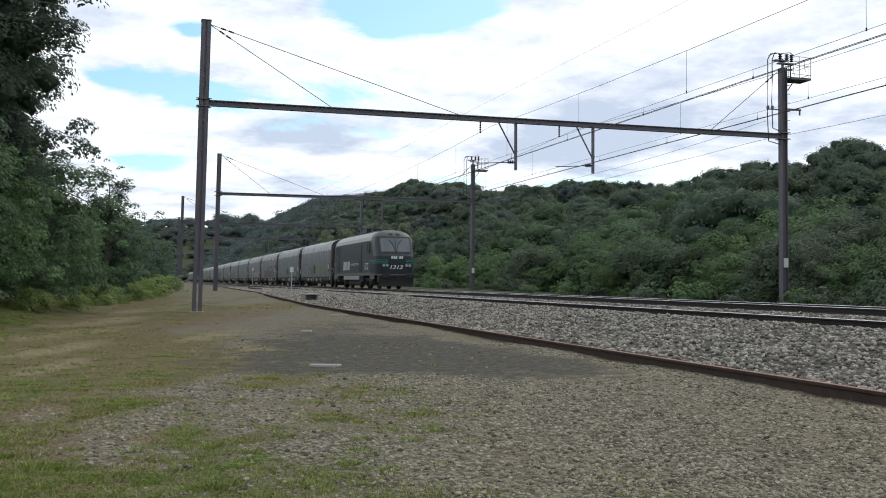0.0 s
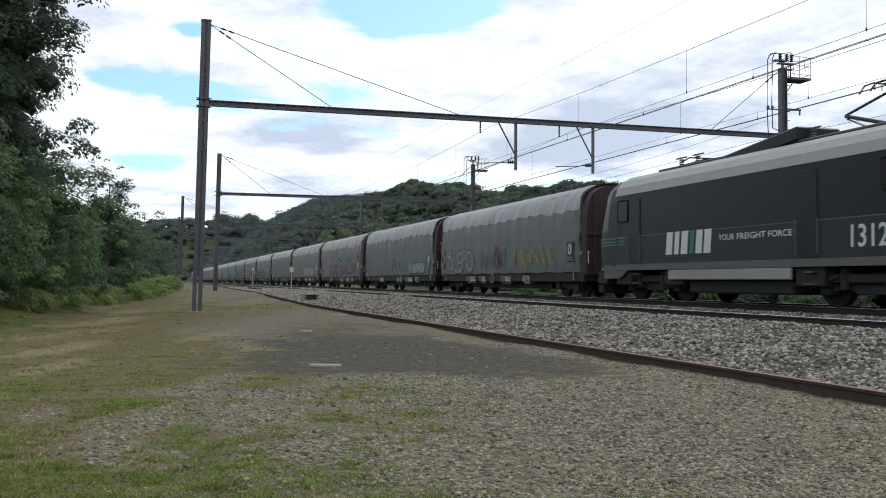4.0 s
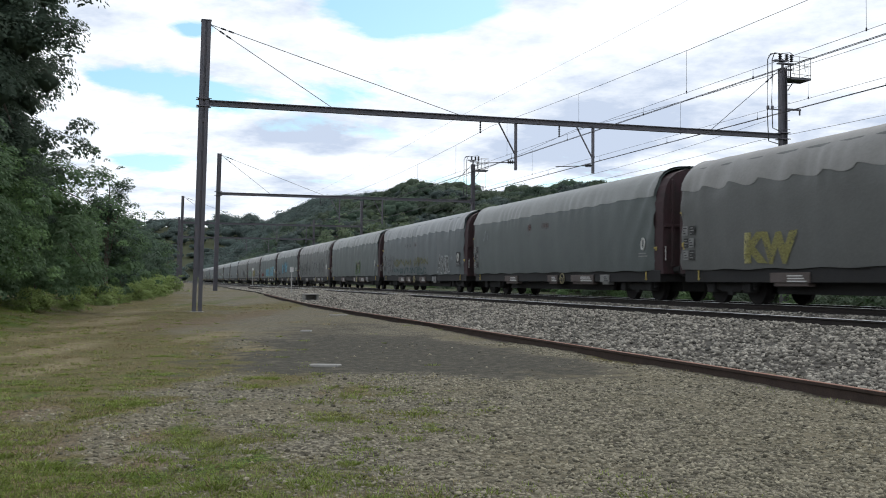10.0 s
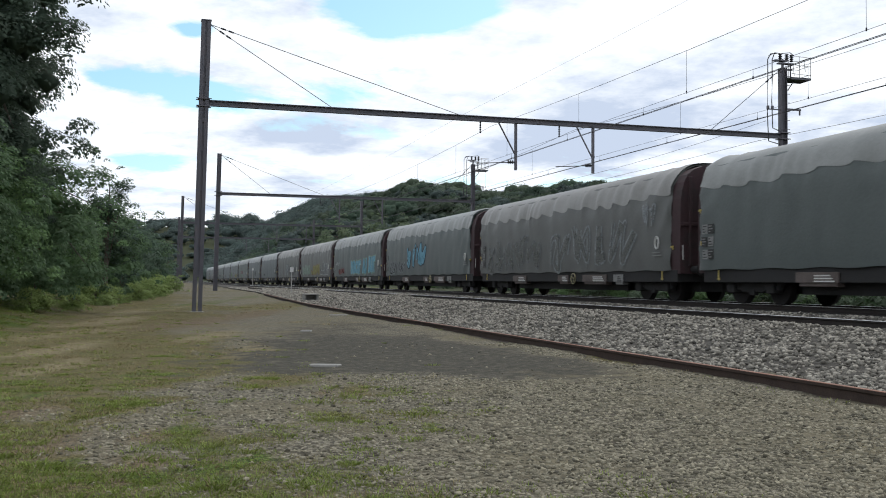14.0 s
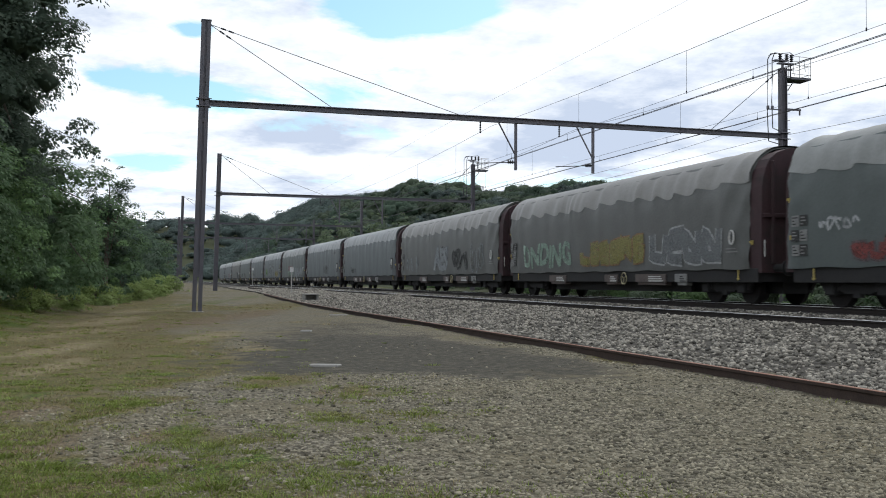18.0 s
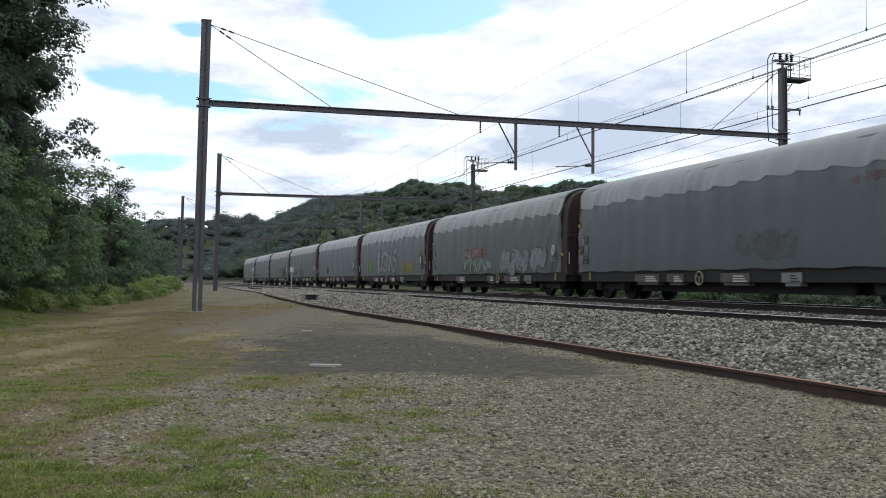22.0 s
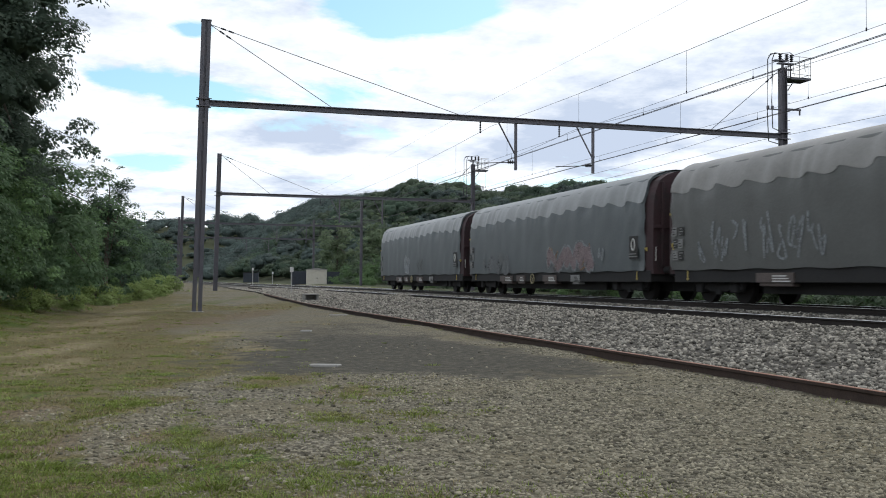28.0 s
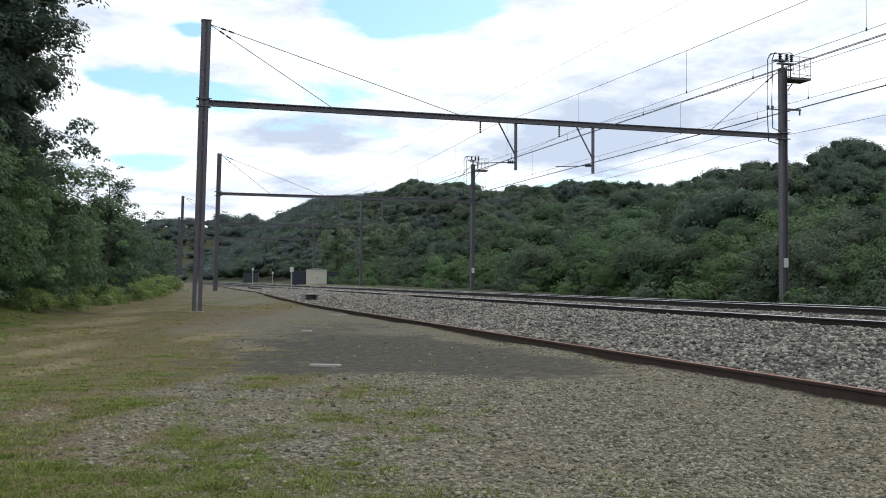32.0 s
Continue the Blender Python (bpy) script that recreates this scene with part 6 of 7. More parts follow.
def flat_letters(parent, text, m, w, h, mat, name, shear=0.0):
    """Lettering on the plane x, z of the pose m."""
    bm = text_mesh(text, 0.012, shear)
    fit_text(bm, 0, w, 0, h)
    bmesh.ops.transform(bm, matrix=m, verts=bm.verts[:])
    return part(name, bm, mat, parent)


def brand_bars(parent, m, w, h):
    """The operator's mark as plain slanted bars."""
    for i, (x, wd, lean, mat) in enumerate(((0.0, 0.14, 0.03, LETTER), (0.19, 0.1, 0.03, LETTER), (0.34, 0.14, 0.03, LETTER), (0.53, 0.09, 0.03, GREENSTRIPE), (0.66, 0.13, 0.03, LETTER), (0.83, 0.14, 0.03, LETTER))):
        bm = bmesh.new()
        prism(bm, [(x * w, 0), ((x + wd) * w, 0), ((x + wd + lean) * w, h), ((x + lean) * w, h)], -0.003, 0.003)
        bmesh.ops.transform(bm, matrix=m, verts=bm.verts[:])
        part("brand_bar", bm, mat, parent)


def build_loco():
    loco = empty("electric_locomotive", Matrix.Identity(4), "dark green-black electric locomotive with teal stripes and silver roof edges", "locomotive")
    st = [-6.71, -6.2, -4, 0, 4, 6.2, 6.71]
    bm = bmesh.new()
    shell(bm, 1.0, 4.38, st)
    part("body", bm, DARK, loco, "dark green-black body shell")
    # slate lower side, silver sill and silver roof edge, a little proud of the shell
    for sgn in (-1, 1):
        for name, z0, z1, mat, lab in (("lower_side", 1.2, 2.12, SLATE, "slate green lower side"), ("sill", 1.0, 1.2, DULLGREY, "dusty grey sill")):
            bm = bmesh.new()
            box(bm, -7.0, 7.0, sgn * 1.484 - 0.008, sgn * 1.484 + 0.008, z0, z1)
            part(name, bm, mat, loco, lab)
        bm = bmesh.new()
        for x0, x1 in ((-7.0, -4), (-4, 0), (0, 4), (4, 7.0)):
            rows = []
            for x in (x0, x1):
                rows.append([bm.verts.new((x, sgn * (1.49 - dy), z)) for dy, z in ((0.0, 3.57), (0.075, 3.85), (0.285, 4.085), (0.6, 4.255), (0.63, 4.22), (0.1, 3.61))])
            for j in range(6):
                bm.faces.new((rows[0][j], rows[1][j], rows[1][(j + 1) % 6], rows[0][(j + 1) % 6]))
        part("roof_edge", bm, SILVER, loco, "dusty silver roof edge")
        bm = bmesh.new()
        box(bm, -7.0, 7.0, sgn * 1.49 - 0.012, sgn * 1.49 + 0.012, 2.12, 2.145)
        part("rubbing_strip", bm, DULLGREY, loco)
        for x in (-5.6, 3.3):
            bm = bmesh.new()
            box(bm, x - 0.36, x + 0.36, sgn * 1.494 - 0.012, sgn * 1.494 + 0.012, 1.22, 3.4, 0.01)
            door = part("side_door", bm, DARK, loco, "dark recessed side door")
            for dx in (-0.42, 0.42):
                bm = bmesh.new()
                rod(bm, (x + dx, sgn * 1.54, 1.3), (x + dx, sgn * 1.54, 2.2), 0.016, 6)
                part("handrail", bm, DULLGREY, door)
            for z in (0.55, 0.85, 1.1):
                bm = bmesh.new()
                box(bm, x - 0.2, x + 0.2, sgn * 1.42 - 0.07, sgn * 1.42 + 0.07, z, z + 0.03)
                part("step", bm, DULLGREY, loco)
        for x in (-6.45, 6.2):
            bm = bmesh.new()
            box(bm, x - 0.36, x + 0.36, sgn * 1.493 - 0.012, sgn * 1.493 + 0.012, 2.65, 3.4, 0.04)
            part("cab_side_window", bm, DARKGLASS, loco, "dark cab side window")
        bm = bmesh.new()
        box(bm, -3.45, 2.6, sgn * 1.44 - 0.05, sgn * 1.44 + 0.05, 0.68, 0.99, 0.02)
        part("equipment_box", bm, SILVER, loco, "dusty silver box panel between the bogies")
        for k in range(3):
            z = 1.86 + 0.11 * k
            for e in (1, -1):
                bm = bmesh.new()
                box(bm, min(e * 6.35, e * 6.72), max(e * 6.35, e * 6.72), sgn * 1.485 - 0.01, sgn * 1.485 + 0.01, z, z + 0.052)
                part("stripe", bm, GREENSTRIPE, loco, "teal stripe")
                bm = bmesh.new()
                a0, a1 = (0.0, turn_for(-0.66, z)) if sgn * e < 0 else (turn_for(0.66, z), math.pi)
                nose_patch(bm, e, a0, a1, z, z + 0.052, 0.012, 16, [z, z + 0.026, z + 0.052])
                part("stripe", bm, GREENSTRIPE, loco, "teal stripe")
    near = pose(0, -1.5, 0)
    for word, x, wide in (("YOUR", -0.6, 0.78), ("FREIGHT", 0.3, 1.3), ("FORCE", 1.72, 0.98)):
        flat_letters(loco, word, near @ Matrix.Translation((x, 0, 1.8)), wide, 0.17, LETTER, "slogan_word")
    flat_letters(loco, "1312", near @ Matrix.Translation((4.85, 0, 1.43)), 1.2, 0.53, LETTER, "running_number")
    brand_bars(loco, near @ Matrix.Translation((-3.55, 0, 1.46)), 2.6, 0.7)
    # fronts
    for e in (1, -1):
        turn = Matrix.Rotation(0 if e > 0 else math.pi, 4, "Z") @ Matrix.Translation((-0.58, 0, 0))
        bm = bmesh.new()
        nose_patch(bm, e, 0.0, math.pi, 1.0, 3.84, 0.0, 40, [n[0] for n in NOSE if n[0] <= 3.84])
        part("cab_front", bm, DARK, loco, "rounded dark cab front", smooth=True)
        bm = bmesh.new()
        rows = nose_patch(bm, e, 0.0, math.pi, 3.84, 4.37, 0.0, 40, [n[0] for n in NOSE if n[0] >= 3.84])
        bm.faces.new(rows[-1])
        part("brow", bm, ROOFGREY, loco, "grey-green rounded roof brow", smooth=True)
        bm = bmesh.new()
        nose_patch(bm, e, 0.16, math.pi - 0.16, 2.4, 3.84, 0.008, 30, [2.4, 2.46, 2.52, 2.8, 3.25, 3.6, 3.84])
        part("cab_surround", bm, SURROUND, loco, "slate grey windscreen surround", smooth=True)
        bm = bmesh.new()
        nose_patch(bm, e, turn_for(-1.13, 3.2), turn_for(1.13, 3.2), 2.62, 3.8, 0.02, 24)
        frame_ob = part("windscreen_frame", bm, BLACK, loco, "black windscreen surround", smooth=True)
        for y0, y1 in ((-1.07, -0.035), (0.035, 1.07)):
            bm = bmesh.new()
            nose_patch(bm, e, turn_for(y0, 3.2), turn_for(y1, 3.2), 2.72, 3.72, 0.03, 12)
            part("windscreen_pane", bm, GLASS, frame_ob, "reflecting windscreen pane", smooth=True)
        for y in (-0.3, 0.3):
            bm = bmesh.new()
            tube(bm, [nose_point(turn_for(y * 0.15, 3.2), 2.7, 0.06, e), nose_point(turn_for(y * 0.5, 3.2), 3.2, 0.07, e), nose_point(turn_for(y * 1.5, 3.2), 3.6, 0.06, e)], 0.022)
            tube(bm, [nose_point(turn_for(y * 0.3, 3.2), 2.9, 0.05, e), nose_point(turn_for(y * 0.7, 3.2), 3.4, 0.05, e)], 0.016)
            part("wiper", bm, BLACK, frame_ob)
        for y in (-0.42, 0.1):
            bm = bmesh.new()
            nose_patch(bm, e, turn_for(y, 4.0), turn_for(y + 0.32, 4.0), 3.93, 4.08, 0.012, 4)
            part("marker_lamp", bm, DARKGLASS, loco, "dark marker lamp in the brow")
        bm = bmesh.new()
        nose_patch(bm, e, 0.0, math.pi, 1.0, 1.09, 0.012, 40, [1.0, 1.05, 1.09])
        part("front_sill", bm, DULLGREY, loco, "dusty grey sill", smooth=True)
        for sgn in (-1, 1):
            for y in (0.72, 0.96):
                bm = bmesh.new()
                rod(bm, (9.36, sgn * y, 1.72), (9.46, sgn * y, 1.72), 0.115, 16)
                bmesh.ops.transform(bm, matrix=turn, verts=bm.verts[:])
                lampring = part("headlight", bm, DULLGREY, loco, "round headlight")
                bm = bmesh.new()
                rod(bm, (9.46, sgn * y, 1.72), (9.475, sgn * y, 1.72), 0.09, 16)
                bmesh.ops.transform(bm, matrix=turn, verts=bm.verts[:])
                part("lens", bm, LAMP, lampring)
            bm = bmesh.new()
            rod(bm, (9.3, sgn * 0.875, 1.0), (9.75, sgn * 0.875, 1.0), 0.13, 12)
            box(bm, 9.75, 9.8, sgn * 0.875 - 0.3, sgn * 0.875 + 0.3, 0.84, 1.16, 0.02)
            bmesh.ops.transform(bm, matrix=turn, verts=bm.verts[:])
            part("buffer", bm, UNDER, loco, "black buffer")
        bm = bmesh.new()
        box(bm, 8.6, 9.36, -1.3, 1.3, 0.5, 1.0, 0.05)
        box(bm, 9.0, 9.4, -1.25, 1.25, 0.2, 0.5, 0.04)
        box(bm, 9.4, 9.62, -0.1, 0.1, 0.85, 1.0)
        bmesh.ops.transform(bm, matrix=turn, verts=bm.verts[:])
        part("buffer_beam", bm, UNDER, loco, "black buffer beam and obstacle deflector")
        for sgn in (-1, 1):
            bm = bmesh.new()
            prism(bm, [(6.2, 1.2), (8.5, 1.2), (8.5, 0.72), (7.3, 0.72), (6.7, 1.0), (6.2, 1.0)], sgn * 1.45 - 0.02, sgn * 1.45 + 0.02)
            bmesh.ops.transform(bm, matrix=turn, verts=bm.verts[:])
            part("skirt", bm, DULLGREY, loco, "dusty grey skirt behind the buffer beam")
        # its front lies in the plane across the line
        front = turn @ Matrix.Translation((9.44, -0.5, 1.47)) @ Matrix.Rotation(math.pi / 2, 4, "Z")
        flat_letters(loco, "1312", front, 0.95, 0.26, LETTER, "running_number", 0.25)
        brand_bars(loco, turn @ Matrix.Translation((9.395, -0.42, 2.2)) @ Matrix.Rotation(math.pi / 2, 4, "Z"), 0.9, 0.2)
    for x in (-5.0, 5.0):
        f = bogie(loco, x, 0.62, 3.0, UNDER)
        bm = bmesh.new()
        for y in (-1.15, 1.15):
            box(bm, x - 2.2, x + 2.2, y - 0.08, y + 0.08, 0.6, 0.82, 0.03)
            for dx in (-0.75, 0.75):
                rod(bm, (x + dx, y, 0.45), (x + dx, y, 0.95), 0.12, 10)
            rod(bm, (x - 1.9, y * 1.08, 0.5), (x - 0.9, y * 1.08, 0.75), 0.05, 8)
        part("bogie_frame", bm, UNDER, loco, "black bogie side frame with springs")
    # plain boxes added to fill the dark space under the body
    bm = bmesh.new()
    box(bm, -2.6, 2.4, -1.25, 1.25, 0.28, 0.7, 0.05)
    part("transformer_tank", bm, UNDER, loco, "black box filling the space under the body")
    for x in (-6.6, -3.3, 3.2, 6.5):
        bm = bmesh.new()
        box(bm, x - 0.55, x + 0.55, -1.38, 1.38, 0.5, 1.0, 0.04)
        part("under_box", bm, UNDER, loco)
    # roof gear
    bm = bmesh.new()
    box(bm, -5.6, 5.2, -0.6, 0.6, 4.33, 4.4, 0.02)
    part("roof_walkway", bm, DULLGREY, loco, "dusty grey roof deck")
    bm = bmesh.new()
    v = box(bm, -2.25, 1.85, -0.7, 0.7, 4.38, 4.76, 0.04)
    for q in bm.verts:
        q.co.z -= 0.11 * (1.85 - q.co.x) if q.co.z > 4.4 else 0
    part("roof_hood", bm, DARK, loco, "dark raised roof hood")
    for x in (-4.6, -3.6, 2.0):
        bm = bmesh.new()
        for j in range(4):
            rod(bm, (x, -0.3, 4.4 + 0.07 * j), (x, -0.3, 4.44 + 0.07 * j), 0.08, 8)
        box(bm, x - 0.3, x + 0.3, -0.33, -0.27, 4.68, 4.72)
        part("roof_insulator", bm, DULLGREY, loco)
    # raised single-arm pantograph
    P = 0.95
    bm = bmesh.new()
    box(bm, 2.9 + P, 4.3 + P, -0.5, 0.5, 4.34, 4.4)
    for y in (-0.45, 0.45):
        for x in (3.0 + P, 4.2 + P):
            rod(bm, (x, y, 4.25), (x, y, 4.36), 0.06, 8)
    panto = part("pantograph", bm, BLACK, loco, "raised single-arm pantograph")
    for a, b, r in (((3.6, 0, 4.42), (1.95, 0, 4.88), 0.05), ((1.95, 0, 4.9), (3.75, 0, 5.3), 0.035), ((2.9, 0, 4.42), (2.0, 0, 4.8), 0.02)):
        bm = bmesh.new()
        rod(bm, (a[0] + P, *a[1:]), (b[0] + P, *b[1:]), r, 8)
        part("arm", bm, BLACK, panto)
    bm = bmesh.new()
    for dx in (-0.18, 0.18):
        tube(bm, [(3.75 + P + dx, -0.95, 5.1), (3.75 + P + dx, -0.8, 5.3), (3.75 + P + dx, -0.55, 5.39), (3.75 + P + dx, 0.55, 5.39), (3.75 + P + dx, 0.8, 5.3), (3.75 + P + dx, 0.95, 5.1)], 0.022)
    for y in (-0.5, -0.3, 0.3, 0.5):
        rod(bm, (3.57 + P, y, 5.38), (3.93 + P, y, 5.38), 0.015, 6)
        rod(bm, (3.57 + P, y, 5.38), (3.57 + P, y, 5.22), 0.015, 6)
    part("collector_head", bm, BLACK, panto)
    bm = bmesh.new()
    rod(bm, (-3.4, 0, 4.42), (-5.2, 0, 4.5), 0.05, 8)
    rod(bm, (-5.2, 0, 4.5), (-3.5, 0, 4.56), 0.035, 8)
    tube(bm, [(-3.6, -0.95, 4.4), (-3.6, -0.6, 4.58), (-3.6, 0.6, 4.58), (-3.6, 0.95, 4.4)], 0.025)
    part("folded_pantograph", bm, BLACK, loco, "folded pantograph on the roof")
    return loco


LOCO = build_loco()

# ---- small things in the yard and along the line ----


def scatter_pebbles():
    r = np.random.default_rng(15)
    n = 125000
    y = 4.8 + 14 * r.random(n) ** 1.9
    x = r.uniform(-0.5, 0.5, n) * y * 1.0
    s, o = to_line(x, y)
    green, dry, tar = cover(x, y)
    bare = np.clip(1 - 1.6 * green - 1.0 * dry, 0.015, 1) * (1 - 0.985 * smooth(0.12, 0.4, tar))
    keep = (r.random(n) < bare * (1 - 0.6 * smooth(-13.6, -15.5, o))) & (o < -10.35)
    x, y = x[keep], y[keep]
    z = ground_height(x, y) + r.uniform(-0.012, 0.003, len(x))
    rocks("yard_gravel", np.stack([x, y, z], 1), (0.013 + 0.03 * r.random(len(x)) ** 2.2) * (0.75 + 0.04 * y), PEBBLE, "loose grey-brown gravel of the yard", 16, 0.75)


def scatter_grass():
    r = np.random.default_rng(17)
    n = 20000
    y = 4.7 + 40 * r.random(n) ** 2.0
    x = r.uniform(-0.5, 0.42, n) * y
    s, o = to_line(x, y)
    patchy = rough_noise(x, y, 12, 0.7)
    green, dry, tar = cover(x, y)
    g = np.maximum(green, 0.4 * dry) * (1 - tar)
    fringe = (np.abs(o + 10.5) < 0.14) & (r.random(n) < 0.12)
    keep = ((r.random(n) < g) & (o < -10.5)) | fringe
    share = dry / (green + dry + 0.05)
    share = share[keep]
    x, y, patchy = x[keep], y[keep], patchy[keep]
    m = len(x)
    z = ground_height(x, y)
    high = r.uniform(0.005, 0.018, m) * (1 + 1.3 * smooth(0.2, 0.9, patchy)) * (1 + 0.02 * y)
    for name, sel, mat, lab in (("dry_grass", r.random(m) < 0.12 + 0.8 * share, STRAW, "short dry straw-coloured grass"), ("green_grass", None, BLADE, "tufts of short green grass and weeds")):
        pick = sel if sel is not None else ~last
        last = pick
        k = 16
        px, py, pz, ph = (np.repeat(q[pick], k) for q in (x, y, z, high))
        t = len(px)
        a = r.uniform(0, 6.283, t)
        out = 0.16 * r.random(t) ** 0.7 * (1 + 0.03 * py)
        bx, by = px + out * np.cos(a), py + out * np.sin(a)
        lean = r.uniform(0.2, 1.4, t) * ph
        w = r.uniform(0.0012, 0.0028, t) * (1 + 0.09 * py)
        tip = np.stack([bx + lean * np.cos(a), by + lean * np.sin(a), pz + ph * r.uniform(0.6, 1.1, t)], 1)
        side = np.stack([-np.sin(a), np.cos(a), 0 * a], 1) * w[:, None]
        root = np.stack([bx, by, pz - 0.005], 1)
        mid = (root + tip) / 2 + np.array([0, 0, 1]) * (0.25 * ph)[:, None]
        v = np.stack([root - side, root + side, mid + side * 0.7, tip, mid - side * 0.7], 1).reshape(-1, 3)
        i = 5 * np.arange(t)
        f = np.stack([i, i + 1, i + 2, i + 3, i + 4], 1)
        tagged(stuff(name, v, f, mat), lab, "grass", kind="stuff")


def scatter_tufts():
    """Separate small tufts of fresh weeds that stand a hand high."""
    r = np.random.default_rng(19)
    n = 12000
    y = 4.7 + 26 * r.random(n) ** 1.7
    x = r.uniform(-0.5, 0.12, n) * y
    s, o = to_line(x, y)
    green, dry, tar = cover(x, y)
    keep = (r.random(n) < (0.015 + 0.8 * green + 0.06 * dry) * (1 - 0.9 * tar)) & (o < -11.0) & (rough_noise(x, y, 23, 0.5) > -0.15)
    x, y = x[keep], y[keep]
    z = ground_height(x, y)
    k = 40
    high, reach = r.uniform(0.010, 0.034, len(x)), r.uniform(0.05, 0.15, len(x))
    px, py, pz, ph, pr = (np.repeat(q, k) for q in (x, y, z, high, reach))
    t = len(px)
    a, out = r.uniform(0, 6.283, t), pr * r.random(t) ** 0.6
    root = np.stack([px + out * np.cos(a), py + out * np.sin(a), pz - 0.004], 1)
    lean = r.uniform(0.3, 1.2, t) * ph
    tip = root + np.stack([lean * np.cos(a), lean * np.sin(a), ph * r.uniform(0.5, 1.1, t)], 1)
    side = np.stack([-np.sin(a), np.cos(a), 0 * a], 1) * (r.uniform(0.001, 0.0024, t) * (1 + 0.05 * py))[:, None]
    mid = (root + tip) / 2 + np.array([0, 0, 1]) * (0.22 * ph)[:, None]
    v = np.stack([root - side * 0.6, root + side * 0.6, mid + side, tip, mid - side], 1).reshape(-1, 3)
    i = 5 * np.arange(t)
    tagged(stuff("weed_tufts", v, np.stack([i, i + 1, i + 2, i + 3, i + 4], 1), BLADE), "small tufts of fresh green weeds in gravel", "weeds", kind="stuff")


STRAW = material("straw_grass", (0.27, 0.225, 0.115), 0.8, vary=0.25, scale=0.8, fine=9, bump=0, islands=0.35, leaf=0.2)
scatter_pebbles()
scatter_grass()
scatter_tufts()


def small_things():
    # pale concrete slabs on the asphalt
    for x, y, w, turn, lab in ((-1.61, 13.36, 0.4, -4, "narrow pale concrete slab lying on asphalt"), (-3.15, 22.4, 0.24, 10, "small pale concrete scrap on the yard"), (-3.6, 33.5, 0.6, 5, "flat pale concrete scrap on the yard")):
        bm = bmesh.new()
        box(bm, -w / 2, w / 2, -0.06, 0.06, -0.02, 0.035, 0.012)
        for v in bm.verts:
            v.co.x += 0.02 * math.sin(40 * v.co.y)
        ob = part("concrete_slab", bm, PALESLAB)
        ob.matrix_basis = pose(x, y, float(ground_height(np.array(x), np.array(y))), 0, 0, turn)
        tagged(ob, lab, "slab", "slabs in the yard")
    # cable pit in the ballast shoulder
    z = 0.32
    pit = empty("cable_pit", at(50.3, -9.0, z), "pale concrete cable pit with an open dark front", "cable pit")
    bm = bmesh.new()
    box(bm, -0.42, 0.42, -0.4, 0.4, 0.12, 0.18, 0.015)
    part("lid", bm, PALESLAB, pit)
    for y in (-0.38, 0.28):
        bm = bmesh.new()
        box(bm, -0.3, 0.3, y, y + 0.1, -0.35, 0.12)
        part("side_wall", bm, CONCRETE, pit)
    bm = bmesh.new()
    box(bm, -0.36, -0.28, -0.28, 0.28, -0.35, 0.12)
    part("back_wall", bm, CONCRETE, pit)
    # small post with a board
    post = empty("sign_post", at(65.3, -7.9, 0.25), "thin grey post with a small pale board", "sign post")
    bm = bmesh.new()
    rod(bm, (0, 0, -0.3), (0, 0, 1.75), 0.045, 8)
    part("post", bm, CONCRETE, post)
    bm = bmesh.new()
    box(bm, 0.05, 0.08, -0.12, 0.12, 1.5, 1.85, 0.01)
    part("board", bm, WHITE, post)
    # pale relay cabin and the dark containers behind it
    cabin = empty("relay_cabin", pose(-19.6, 150, 0.55, 0, 0, 12), "cream metal relay cabin with double doors", "cabin")
    bm = bmesh.new()
    box(bm, -1.5, 1.5, -1.1, 1.1, -0.2, 2.3, 0.03)
    part("body", bm, CREAM, cabin)
    bm = bmesh.new()
    prism(bm, [(-1.6, 2.3), (1.6, 2.3), (1.6, 2.38), (0, 2.58), (-1.6, 2.38)], -1.2, 1.2)
    part("roof", bm, PALESLAB, cabin, "shallow pale roof")
    for x in (-0.9, 0.02):
        bm = bmesh.new()
        box(bm, x, x + 0.88, -1.13, -1.1, 0.0, 2.1, 0.01)
        d = part("door", bm, CREAM, cabin)
        bm = bmesh.new()
        box(bm, x + (0.75 if x < 0 else 0.06), x + (0.8 if x < 0 else 0.11), -1.17, -1.13, 0.9, 1.1)
        part("handle", bm, UNDER, d)
    for x, y, w in ((-23.2, 158, 3.2), (-19.0, 162, 3.4)):
        crate = empty("dark_container", pose(x, y, 0.5, 0, 0, 10), "dark blue steel container beside the cabin", "container", "containers by the cabin")
        bm = bmesh.new()
        box(bm, -w / 2, w / 2, -1.2, 1.2, -0.2, 2.2, 0.02)
        part("body", bm, NAVY, crate)
        bm = bmesh.new()
        for k in range(10):
            xx = -w / 2 + w * (k + 0.5) / 10
            box(bm, xx - 0.06, xx + 0.06, -1.24, -1.2, 0.0, 2.1)
        part("ribs", bm, NAVY, crate)
    hut = empty("dark_hut", pose(-51.5, 260, 0.5, 0, 0, 8), "small dark lineside hut with a sloping roof", "hut")
    bm = bmesh.new()
    box(bm, -2.0, 2.0, -1.8, 1.8, -0.2, 2.7)
    part("wall", bm, NAVY, hut)
    bm = bmesh.new()
    prism(bm, [(-2.2, 2.6), (2.2, 3.15), (2.2, 3.3), (-2.2, 2.75)], -2.0, 2.0)
    part("roof", bm, UNDER, hut)
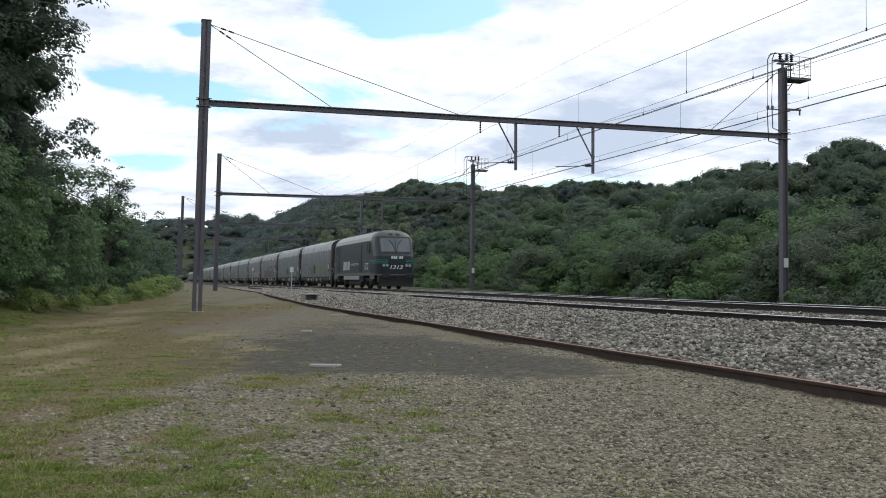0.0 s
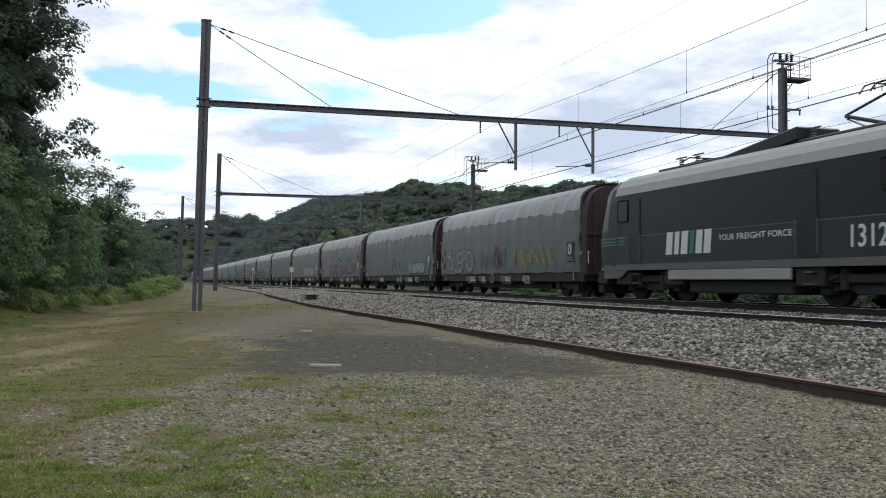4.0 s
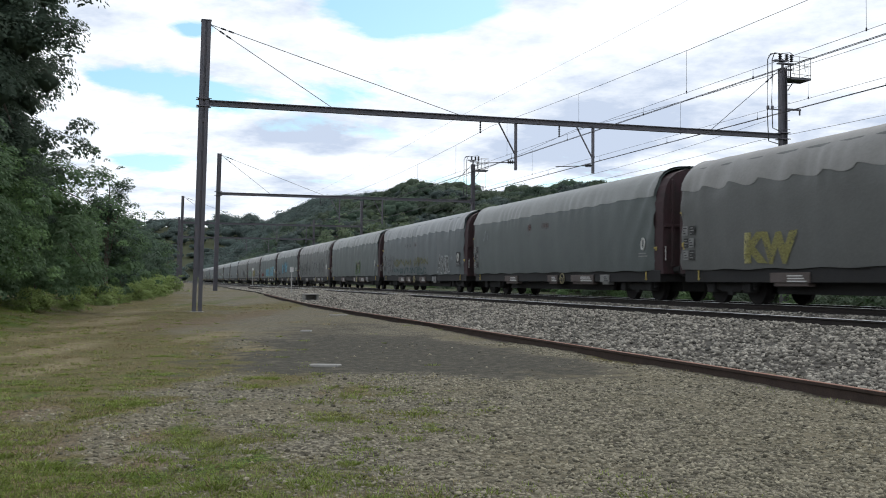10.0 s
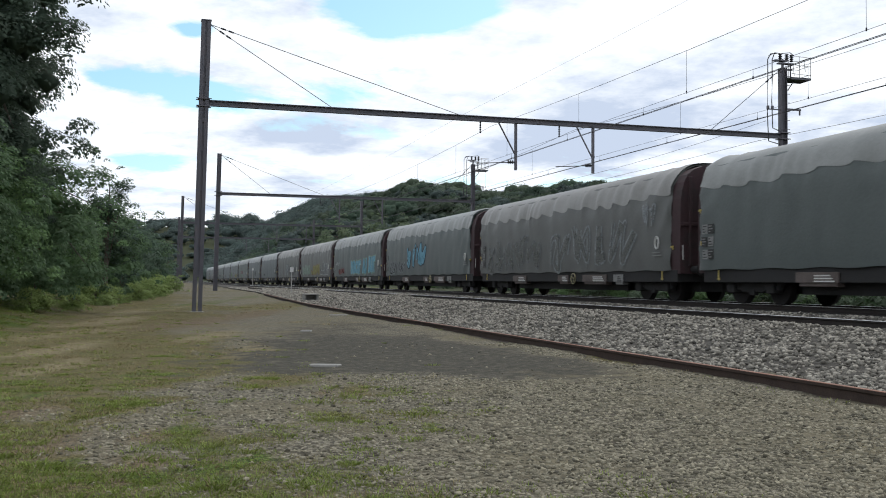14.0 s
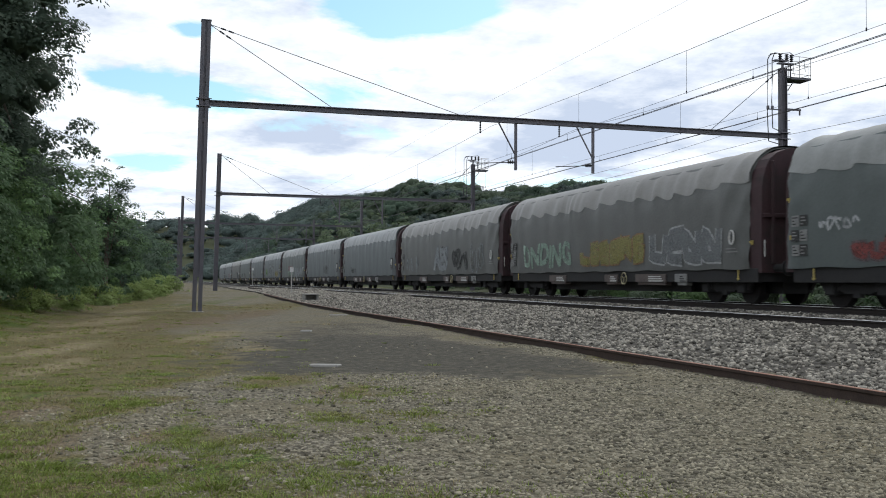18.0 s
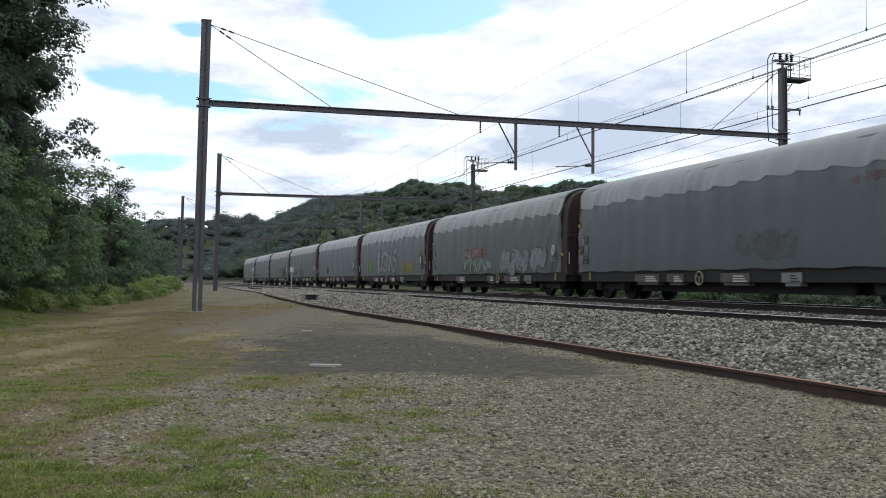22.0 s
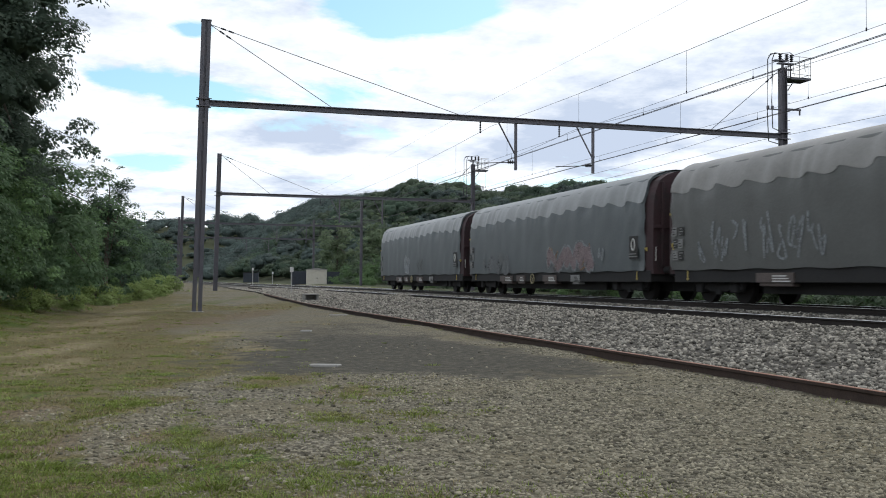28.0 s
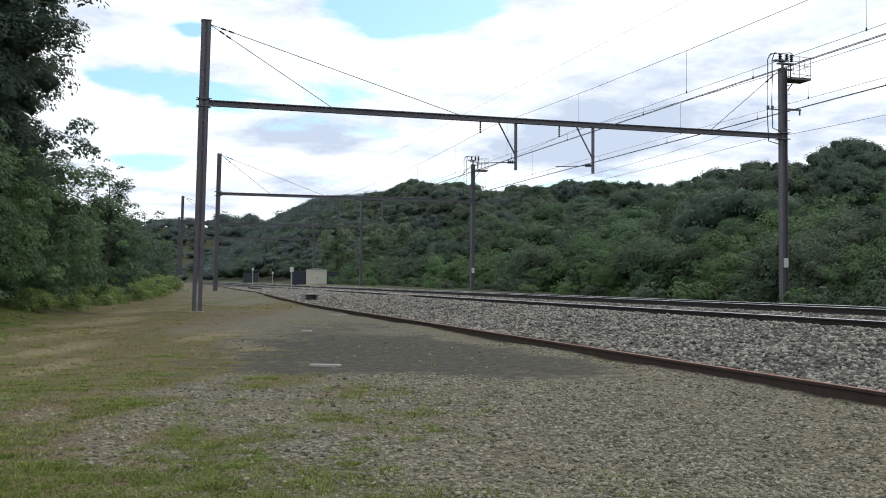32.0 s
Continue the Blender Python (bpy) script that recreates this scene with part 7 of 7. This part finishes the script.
    for s, o, h, lab in ((150, -2.1, 2.6, "short post with a white signal head"), (172, 3.5, 2.2, "short pale marker post"), (120, -9.5, 1.2, "short pale marker post"), (190, -8.0, 1.6, "short pale marker post")):
        sig = empty("marker_post", at(s, o, 0.5), lab, "post", "marker posts")
        bm = bmesh.new()
        rod(bm, (0, 0, -0.3), (0, 0, h), 0.06, 8)
        part("post", bm, CONCRETE, sig)
        bm = bmesh.new()
        box(bm, 0.06, 0.14, -0.14, 0.14, h - 0.4, h, 0.02)
        part("head", bm, WHITE, sig)


PALESLAB = material("weathered_pale_concrete", (0.30, 0.29, 0.27), 0.9, vary=0.15, scale=6, fine=60)
CREAM = material("cream_sheet_metal", (0.50, 0.47, 0.40), 0.6, vary=0.12, scale=2, dirt=(0.35, 0.31, 0.25), dirt_amount=0.5)
NAVY = material("dark_blue_steel", (0.028, 0.034, 0.045), 0.6, vary=0.25, scale=2)
small_things()

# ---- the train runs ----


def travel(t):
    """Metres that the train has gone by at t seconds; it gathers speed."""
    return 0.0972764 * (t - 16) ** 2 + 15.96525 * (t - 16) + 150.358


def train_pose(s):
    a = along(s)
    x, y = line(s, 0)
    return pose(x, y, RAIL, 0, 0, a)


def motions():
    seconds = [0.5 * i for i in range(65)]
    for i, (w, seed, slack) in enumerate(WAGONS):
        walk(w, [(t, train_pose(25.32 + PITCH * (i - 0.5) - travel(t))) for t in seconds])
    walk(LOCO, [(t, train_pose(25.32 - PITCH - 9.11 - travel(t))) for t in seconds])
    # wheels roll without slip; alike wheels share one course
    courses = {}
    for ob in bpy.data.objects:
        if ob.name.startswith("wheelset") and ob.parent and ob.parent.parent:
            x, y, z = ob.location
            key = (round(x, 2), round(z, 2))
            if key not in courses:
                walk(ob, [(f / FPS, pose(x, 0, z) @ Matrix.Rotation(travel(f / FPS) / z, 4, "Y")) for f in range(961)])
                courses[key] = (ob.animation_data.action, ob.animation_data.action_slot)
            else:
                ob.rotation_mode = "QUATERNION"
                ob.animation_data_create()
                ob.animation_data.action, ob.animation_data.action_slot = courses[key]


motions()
